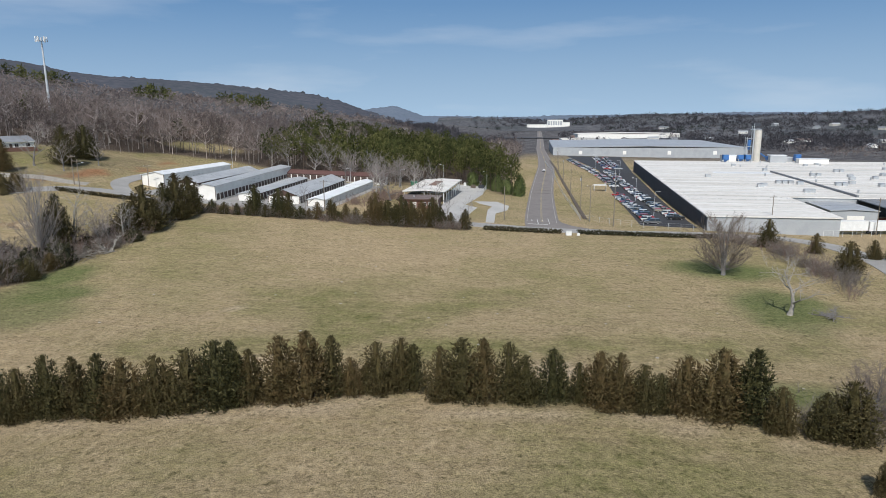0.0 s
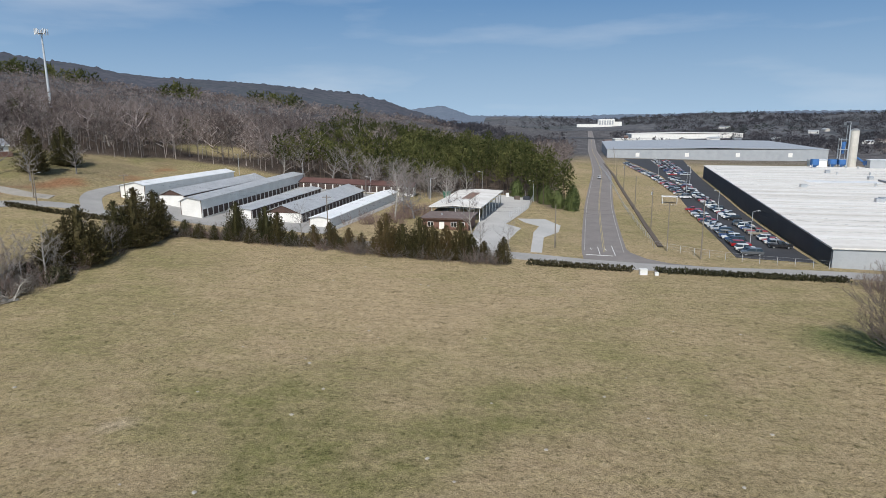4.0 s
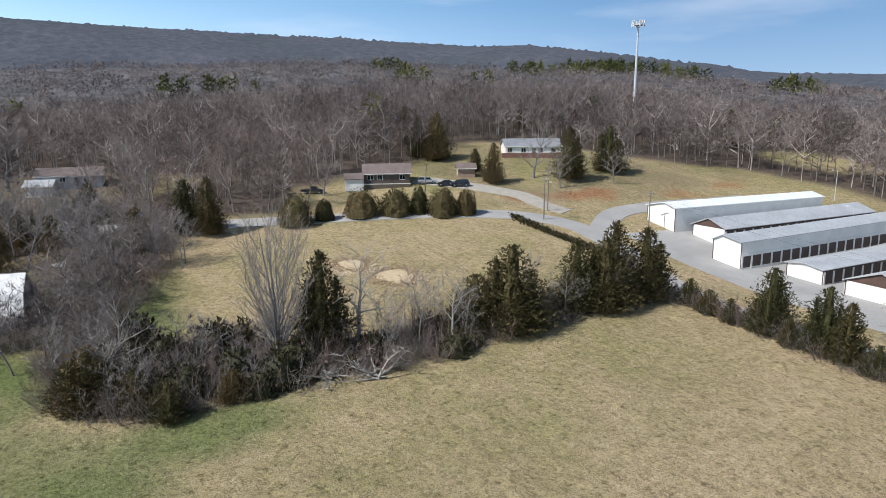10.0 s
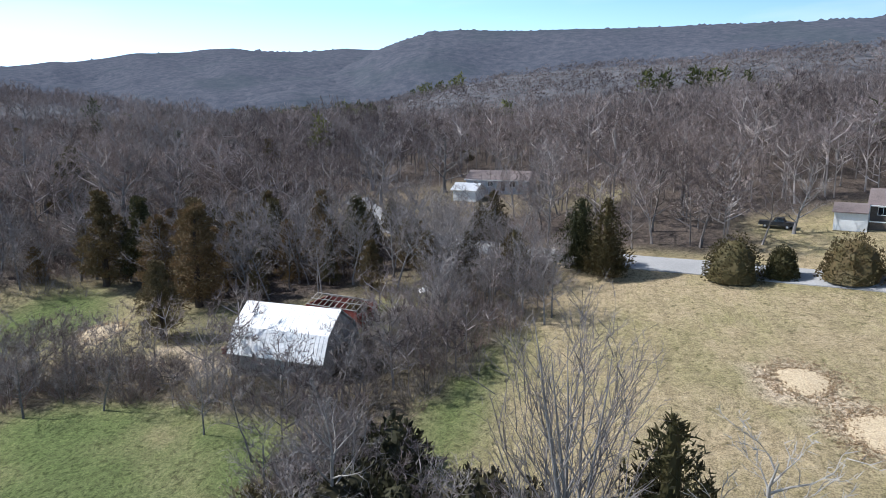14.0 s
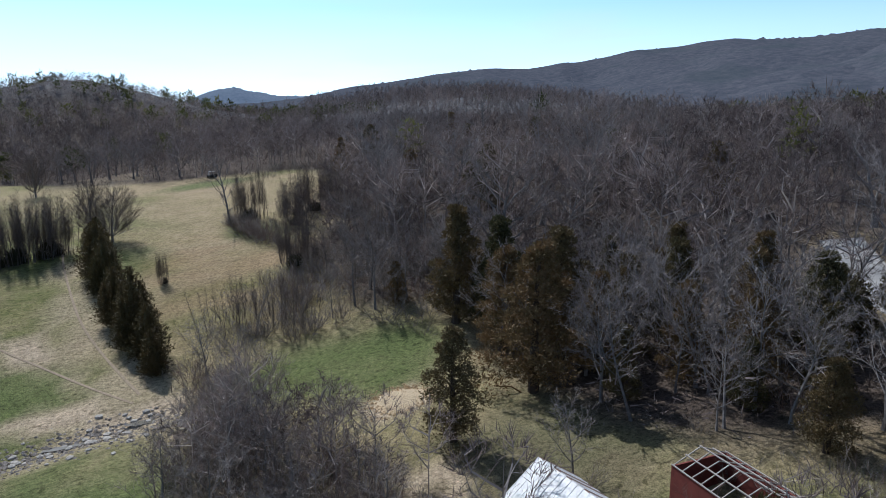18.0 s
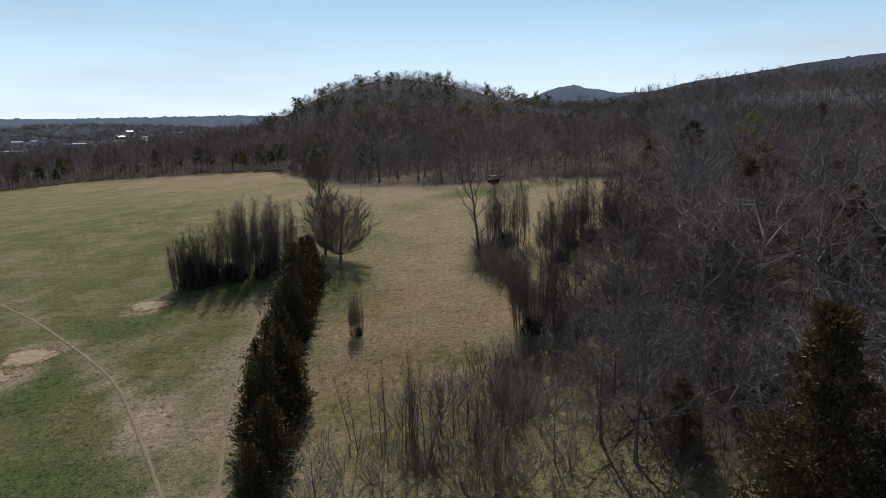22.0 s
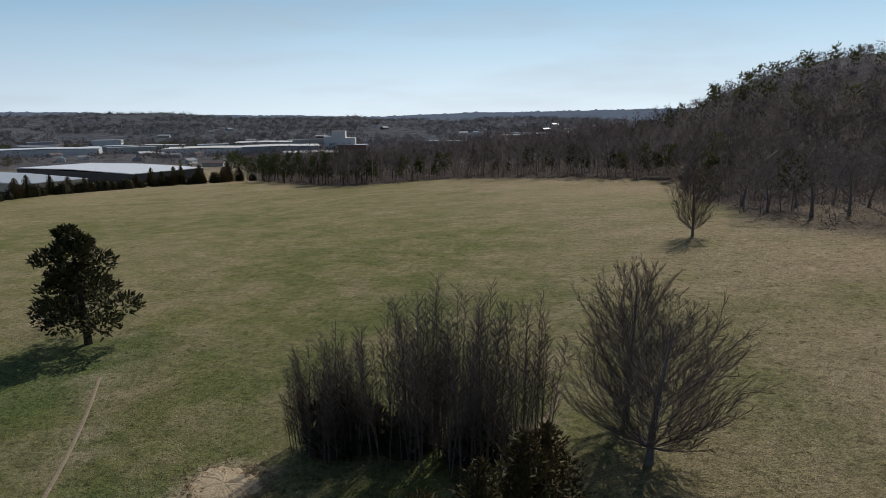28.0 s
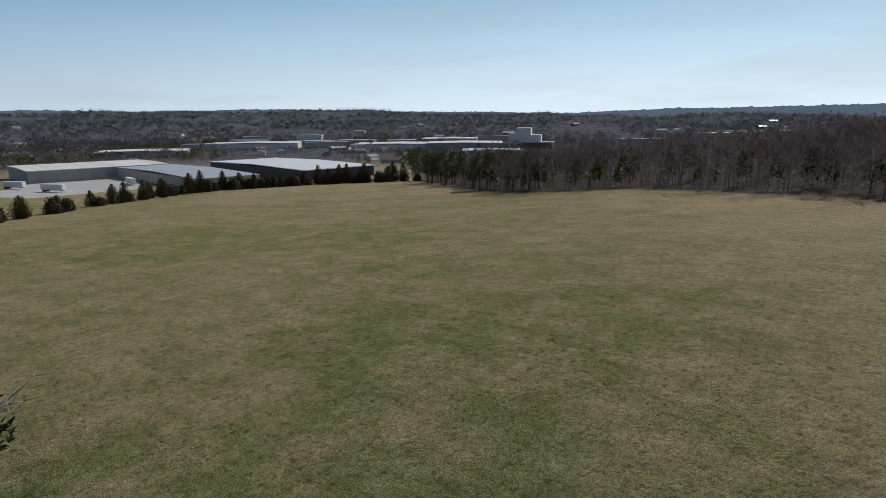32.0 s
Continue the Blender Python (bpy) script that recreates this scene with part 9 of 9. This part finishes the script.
# guard shelter in the car park
ob = thing("bus_shelter", 57.6, 304, h1(57.6, 304), -6, "small white flat-roofed shelter at the car park's edge", "shelter")
part("roof", Build().box(-3, -1.6, 2.7, 3, 1.6, 2.95, 0.1), "paint_white", ob)
for x in (-2.7, 2.7):
    for y in (-1.3, 1.3):
        part("post", Build().box(x - 0.08, y - 0.08, -0.3, x + 0.08, y + 0.08, 2.72), "paint_white", ob)
part("bench", Build().box(-2.2, 0.7, 0.4, 2.2, 1.1, 0.5), "wood_grey", ob)


def wire_fence(line, tall, step, label, mesh_panel=True, key="galvanised"):
    """A fence of posts with a rail and wires; each post is a part."""
    pts = resample(line, step)
    ob = thing("wire_fence", pts[0].x, pts[0].y, 0, 0, label, "fence")
    pm = Build().tube((0, 0, -0.3), (0, 0, tall), 0.05, 0.05, 6).mesh("post", key)
    inv = Matrix.Translation((-pts[0].x, -pts[0].y, 0))
    for p in pts:
        piece("post", pm, ob, "", inv @ Matrix.Translation((p.x, p.y, h1(p.x, p.y))))
    levels = (1.0, 0.66, 0.33) if mesh_panel else (0.95, 0.6, 0.3)
    for k in levels:
        v, f = [], []
        limb(v, f, [Vector((p.x - pts[0].x, p.y - pts[0].y, h1(p.x, p.y) + tall * k)) for p in pts], [0.022 if k == 1.0 else 0.012] * len(pts), 3)
        piece("rail", mesh_of("rail", v, f, key), ob)


wire_fence([(33, 204), (34, 218), (40, 320), (52, 500)], 1.5, 4.0, "chain-link fence along the road verge")
wire_fence([(33, 204), (41, 196), (52, 190), (66, 187)], 1.8, 3.5, "chain-link fence before the car park")
wire_fence([(-10, 300.5), (5, 306), (3, 272), (-3.6, 243)], 2.0, 3.0, "chain-link fence round the office yard")
wire_fence([(98, 184), (130, 190), (150, 194)], 1.8, 3.0, "white fence beside the factory trailers", key="paint_white")
wire_fence([(-116, 42), (-117, 10), (-118, -20)], 1.2, 4.0, "old wire fence along the cedar row", False, "pole_wood")
ob = thing("dumpster", -27.6, 280, h1(-27.6, 280), 10, "green metal waste container behind the canopy", "dumpster")
part("bin", Build().along([(-1.2, 0.1), (1.2, 0.1), (1.4, 2.0), (-1.4, 2.0)], "y", -2.2, 2.2), "green_paint", ob)
part("lid", Build().box(-1.45, -2.25, 2.0, 1.45, 2.25, 2.12), "green_paint", ob)
# stores at the end of the office yard
for x, y, w, d, h, key, lab in ((-1.8, 291, 2.2, 1.6, 1.5, "wood_dark", "stack of dark pallets in the yard"), (1.9, 292, 2.6, 1.8, 1.6, "dark_wall", "dark machine parked in the yard"), (-5.6, 297, 1.2, 0.8, 1.6, "paint_white", "white cabinet in the yard")):
    ob = thing("yard_stack", x, y, h1(x, y), 8, lab, "yard goods")
    for k in range(4):
        part("layer", Build().box(-w / 2 + 0.05 * (k % 2), -d / 2, k * h / 4, w / 2, d / 2 - 0.05 * (k % 2), (k + 0.82) * h / 4, 0.04), key, ob)
# things about the barn
ob = thing("cedar_bush", -136.6, 98.0, h1(-136.6, 98.0), 40, "rounded olive evergreen bush beside the ruined shed", "bush")
piece("crown", bush_mesh(811, 3.6, 4.0, 1200, 0.24), ob)
ob = thing("wood_pile", -138.4, 102.6, h1(-138.4, 102.6), 30, "pile of broken pale boards beside the ruined shed", "wood pile")
for k in range(22):
    a = rnd.uniform(0, 180)
    bx = Build().box(-1.3, -0.07, 0, 1.3, 0.07, 0.05)
    part("board", bx, "wood_grey", ob, "", pose(rnd.gauss(0, 0.9), rnd.gauss(0, 0.7), 0.04 + 0.035 * k, rnd.gauss(0, 6), rnd.gauss(0, 5), a))
ob = thing("metal_scrap", -149.2, 104.4, h1(-149.2, 104.4), 20, "crumpled white metal sheet lying in the yard", "scrap sheet")
part("sheet", Build().add([(-1.3, -0.8, 0.05), (0, -0.9, 0.5), (1.4, -0.7, 0.1), (1.3, 0.8, 0.12), (0.1, 0.9, 0.55), (-1.2, 0.8, 0.08), (-1.3, -0.8, 0.0), (0, -0.9, 0.45), (1.4, -0.7, 0.05), (1.3, 0.8, 0.07), (0.1, 0.9, 0.5), (-1.2, 0.8, 0.03)], [(0, 1, 4, 5), (1, 2, 3, 4), (6, 11, 10, 7), (7, 10, 9, 8), (0, 6, 7, 1), (1, 7, 8, 2), (2, 8, 9, 3), (3, 9, 10, 4), (4, 10, 11, 5), (5, 11, 6, 0)]), "tin", ob)
ob = thing("fence_post", -142.2, 103.2, h1(-142.2, 103.2), 0, "dark wooden post standing in the yard", "post")
part("shaft", Build().tube((0, 0, -0.4), (0, 0, 1.9), 0.12, 0.1, 8), "wood_dark", ob)
ob = thing("barrel", -126.4, 84, h1(-126.4, 84), 0, "red metal barrel near the barn", "barrel")
part("drum", Build().tube((0, 0, 0), (0, 0, 0.9), 0.32, 0.32, 12), "wood_red", ob)
part("rim", Build().tube((0, 0, 0.86), (0, 0, 0.93), 0.35, 0.35, 12), "rust", ob)


def fallen_branches(x, y, seed, size, key, label):
    rng = random.Random(seed)
    v, f = [], []
    for k in range(9):
        a = rng.uniform(0, 6.28)
        d = Vector((math.cos(a), math.sin(a), rng.uniform(0.05, 0.5)))
        pts = bend(rng, (rng.gauss(0, 0.4), rng.gauss(0, 0.4), 0.15), d, size * rng.uniform(0.6, 1.2), 4, 0.25, -0.03)
        limb(v, f, pts, [0.16, 0.12, 0.08, 0.05, 0.02], 5)
        for q in pts[1:]:
            for _ in range(4):
                e = Vector((rng.gauss(0, 1), rng.gauss(0, 1), rng.uniform(0, 0.9))).normalized()
                limb(v, f, [q, q + e * size * 0.16, q + e * size * 0.3 + Vector((rng.gauss(0, 0.2), rng.gauss(0, 0.2), 0))], [0.045, 0.03, 0.008], 3)
    ob = thing("fallen_branch", x, y, h1(x, y), 0, label, "fallen branch")
    piece("branchwork", mesh_of("branchwork", v, f, key), ob)


fallen_branches(-80.5, 134, 3, 4.6, "pale_bark", "pale fallen dead tree crown at the field's edge")
fallen_branches(-84, 129, 4, 3.4, "pale_bark", "pale fallen branches in the hedge")
fallen_branches(58, 104, 5, 3.2, "bark", "dark fallen branches under the half-dead tree")
fallen_branches(-48, -34, 6, 5.0, "pale_bark", "fallen dead tree beside the old cedar")
fallen_branches(-122, 40, 7, 3.0, "bark", "fallen grey branches by the creek")

# stones along the creek bed, and its pools
stone_me = []
for s in range(3):
    rng = random.Random(200 + s)
    bm = bmesh.new()
    bmesh.ops.create_icosphere(bm, subdivisions=1, radius=0.5)
    for v in bm.verts:
        v.co = Vector((v.co.x * rng.uniform(0.8, 1.3), v.co.y * rng.uniform(0.8, 1.3), v.co.z * rng.uniform(0.4, 0.7)))
    me = bpy.data.meshes.new("stone")
    bm.to_mesh(me)
    bm.free()
    me.materials.append(M["stone"])
    stone_me.append(me)
bed = resample(CREEK[:5], 0.5)
for k in range(150):
    p = rnd.choice(bed)
    x, y = p.x + rnd.gauss(0, 1.8), p.y + rnd.gauss(0, 1.8)
    ob = new("creek_stone", stone_me[k % 3])
    s = rnd.uniform(0.25, 0.9)
    ob.matrix_basis = pose(x, y, h1(x, y) + 0.05, 0, 0, rnd.uniform(0, 360)) @ Matrix.Diagonal((s, s, s, 1))
    tagged(ob, "pale stone in the muddy creek bed", "stone", "creek stones")
for x, y, rx, ry in ((-111.6, 42.4, 1.5, 0.6), (-104, 42.6, 1.9, 0.35), (-96, 44.2, 1.6, 0.3)):
    v = [(rx * math.cos(k * 0.3927) * (1 + 0.15 * math.sin(k * 3)), ry * math.sin(k * 0.3927) * (1 + 0.2 * math.cos(k * 2)), 0) for k in range(16)]
    ob = new("creek_pool", Build().add([(0, 0, 0)] + v, [(0, 1 + k, 1 + (k + 1) % 16) for k in range(16)]).mesh("creek_pool", "water"))
    ob.matrix_basis = pose(x, y, h1(x, y) + 0.16, 0, 0, -12)
    tagged(ob, "shallow pool of still water in the creek", "water", kind="structure")
# gravel and small stones that fill the bed
def pebble_array(seed):
    r = np.random.RandomState(seed)
    n = 5
    ring = [(math.cos(k * 1.2566) * r.uniform(0.7, 1.2), math.sin(k * 1.2566) * r.uniform(0.7, 1.2), r.uniform(-0.1, 0.15)) for k in range(n)]
    top = (r.uniform(-0.2, 0.2), r.uniform(-0.2, 0.2), r.uniform(0.45, 0.75))
    base = [(x * 0.9, y * 0.9, -0.6) for x, y, z in ring]
    out = []
    for k in range(n):
        j = (k + 1) % n
        out += [[ring[k], ring[j], top], [base[k], base[j], ring[j]], [base[k], ring[j], ring[k]]]
    return np.array(out, float) * 0.17


pr_ = np.random.RandomState(77)
at_ = pr_.randint(0, len(bed), 3200)
px_ = np.array([p.x for p in bed])[at_] + pr_.normal(0, 1.5, 3200)
py_ = np.array([p.y for p in bed])[at_] + pr_.normal(0, 1.5, 3200)
M["pebbles"] = isle("pebbles", [(0.0, (0.10, 0.09, 0.075)), (0.5, (0.26, 0.24, 0.21)), (1.0, (0.46, 0.44, 0.40))], 0.0)
wood_mesh("creek_gravel", px_, py_, [pebble_array(s) for s in range(6)], "pebbles", "grey gravel and small stones in the creek bed", 78, 0.4, 1.7, 0.0)
# pale stones scattered in the pasture
for k in range(46):
    x, y = rnd.uniform(-64, 40), rnd.uniform(72, 168)
    ob = new("field_stone", stone_me[k % 3])
    s = rnd.uniform(0.2, 0.5)
    ob.matrix_basis = pose(x, y, h1(x, y) + 0.02, 0, 0, rnd.uniform(0, 360)) @ Matrix.Diagonal((s, s, s, 1))
    tagged(ob, "small pale stone lying in the pasture", "stone", "pasture stones")


# ---- pale patches of spread hay ----
def hay_patch(x, y, rx, ry, seed, label):
    pr = random.Random(seed)
    v, f = [Vector((x, y, h1(x, y) + 0.16))], []
    n, rings = 40, 5
    edge = [1 + pr.uniform(-0.05, 0.05) + 0.07 * math.sin(3 * k * 6.283 / n + seed) for k in range(n)]
    for i in range(1, rings + 1):
        for k in range(n):
            a, q = 2 * math.pi * k / n, i / rings
            px, py = x + math.cos(a) * rx * q * (1 + (edge[k] - 1) * q), y + math.sin(a) * ry * q * (1 + (edge[k] - 1) * q)
            v.append(Vector((px, py, h1(px, py) + (0.16 * (1 - q) + 0.05 + pr.uniform(-0.03, 0.03) if i < rings else -0.04))))
    for k in range(n):
        f.append((0, 1 + k, 1 + (k + 1) % n))
        for i in range(rings - 1):
            a, c = 1 + i * n + k, 1 + i * n + (k + 1) % n
            f.append((a, a + n, c + n, c))
    tagged(new("hay_patch", mesh_of("hay_patch", v, f, "hay")), label, "hay", "hay patches")


for i, (x, y, rx, ry) in enumerate(((-96.4, -14, 3.1, 2.1), (-86.2, 0.2, 3.0, 2.5), (-84.8, 5.4, 1.6, 1.5), (-133.3, 61, 3.4, 2.9), (-111, 152, 4.0, 3.2), (-120.5, 148.4, 3.0, 2.5))):
    hay_patch(x, y, rx, ry, 60 + i, "pale spread hay lying on the pasture grass" if y < 100 else "pale patch of old hay in the meadow")


# ---- the town in the valley ----
def cottage(x, y, z, turn, w, wall, roof):
    ob = thing("far_house", x, y, z, turn, "small distant house in the valley town", "house", "valley town houses")
    part("shell", Build().along([(-4, -1), (4, -1), (4, 3), (0, 5), (-4, 3)], "x", -w / 2, w / 2), wall, ob)
    part("roof", Build().along([(-4.5, 2.75), (0, 5.05), (4.5, 2.75), (4.5, 3.0), (0, 5.3), (-4.5, 3.0)], "x", -w / 2 - 0.4, w / 2 + 0.4), roof, ob)


def low_hall(x, y, z, turn, w, d, h, wall, roof):
    ob = thing("far_hall", x, y, z, turn, "distant low flat-roofed building in the valley town", "hall", "valley town halls")
    part("shell", Build().box(-w / 2, -d / 2, -3, w / 2, d / 2, h), wall, ob)
    part("roof", Build().box(-w / 2 - 0.4, -d / 2 - 0.4, h, w / 2 + 0.4, d / 2 + 0.4, h + 0.5), roof, ob)


for az_, d_, w_, deep_, tall_, turn_ in TOWN:
    x, y = -62 - d_ * math.sin(radians(az_)), 75 + d_ * math.cos(radians(az_))
    z = max(h1(x, y), float(low_at(np.array([az_]), np.array([d_]))[0])) if d_ > 1160 else h1(x, y)
    if deep_ > 10:
        low_hall(x, y, z, az_ + turn_, w_, deep_, tall_, town_r.choice(("white_wall", "silo", "grey_wall", "brick")), town_r.choice(("white_roof", "grey_roof", "grey_roof", "metal_roof")))
    else:
        cottage(x, y, z, turn_, w_, town_r.choice(("white_wall", "white_wall", "silo", "brick", "grey_wall")), town_r.choice(("grey_roof", "brown_roof", "metal_roof")))


# ---- grass tufts over the pastures ----
def tuft_arrays(seed, tall):
    r = np.random.RandomState(seed)
    out = []
    for _ in range(4):
        a = r.uniform(0, 3.14)
        c, s = math.cos(a) * 0.09, math.sin(a) * 0.09
        px, py = r.normal(0, 0.07, 2)
        lean = r.normal(0, 0.06, 2)
        out.append([(px - c, py - s, -0.02), (px + c, py + s, -0.02), (px + lean[0], py + lean[1], tall * r.uniform(0.7, 1.2))])
    return np.array(out, float)


M["grass_straw"] = isle("grass_straw", [(0.0, (0.17, 0.130, 0.070)), (0.6, (0.30, 0.235, 0.135)), (1.0, (0.40, 0.32, 0.20))], 0.5)
M["grass_green"] = isle("grass_green", [(0.0, (0.10, 0.115, 0.038)), (1.0, (0.215, 0.20, 0.078))], 0.5)
PASTURE = [(-80, 108), (-80, 182), (30, 172), (62, 168), (66, 110), (52, 70), (44, 20), (20, -20), (150, -80), (180, -200), (120, -248), (60, -212), (28, -196), (-8, -216), (-84, -192), (-104, -185), (-116, -150), (-128, -104), (-160, -86), (-186, -70), (-180, -38), (-162, -6), (-146, 4), (-142, 20), (-122, 34), (-100, 50), (-82, 62)]
MEADOW = [(-88, 112), (-88, 186), (-130, 186), (-145, 165), (-150, 140), (-130, 118), (-105, 108)]
gx_, gy_, gr_ = scatter(-190, -215, 180, 190, 0.72, 21)
keep = inside(gx_, gy_, PASTURE) | inside(gx_, gy_, MEADOW)
far_from = np.minimum(to_line(gx_, gy_, [(0, 0), (0, 60), (-20, 100), (-60, 122), (-105, 100), (-128, 50), (-112, -25)]), 400)
keep &= gr_.rand(len(gx_)) < np.clip(1.15 - far_from / 130, 0.10, 1.0) * 0.8
gx_, gy_ = gx_[keep], gy_[keep]
is_green = wobble(gx_, gy_, 11, 6) + 0.5 * wobble(gx_, gy_, 3, 8) - 0.8 * soft(gy_, 20, 90) + 0.25 * gr_.normal(size=len(gx_)) > -0.1
hx_, hy_ = [], []
for x, y, rx, ry in ((-96.4, -14, 3.1, 2.1), (-86.2, 0.2, 3.0, 2.5), (-84.8, 5.4, 1.6, 1.5), (-133.3, 61, 3.4, 2.9), (-111, 152, 4.6, 4.0), (-120.5, 148.4, 3.8, 3.4)):
    n_ = int(60 * rx * ry)
    q_, a_ = np.abs(gr_.normal(0.75, 0.32, n_)), gr_.uniform(0, 6.283, n_)
    hx_.append(x + np.cos(a_) * rx * q_)
    hy_.append(y + np.sin(a_) * ry * q_)
hx_, hy_ = np.concatenate(hx_), np.concatenate(hy_)
M["hay_straw"] = isle("hay_straw", [(0.0, (0.36, 0.285, 0.175)), (0.4, (0.48, 0.385, 0.25)), (1.0, (0.62, 0.51, 0.36))], 0.45)
wood_mesh("hay_wisps", hx_, hy_, [tuft_arrays(s, 0.1) for s in (31, 32, 33, 34)], "hay_straw", "loose wisps of pale hay round the hay patches", 79, 0.7, 1.6, -0.03)
TUFTS = [tuft_arrays(s, t) for s, t in ((1, 0.10), (2, 0.14), (3, 0.18))]
wood_mesh("straw_grass", gx_[~is_green], gy_[~is_green], TUFTS, "grass_straw", "dry straw-coloured grass tufts in the pasture", 71, 0.6, 1.5)
wood_mesh("green_grass", gx_[is_green], gy_[is_green], TUFTS, "grass_green", "olive green grass tufts in the pasture", 72, 0.6, 1.5)
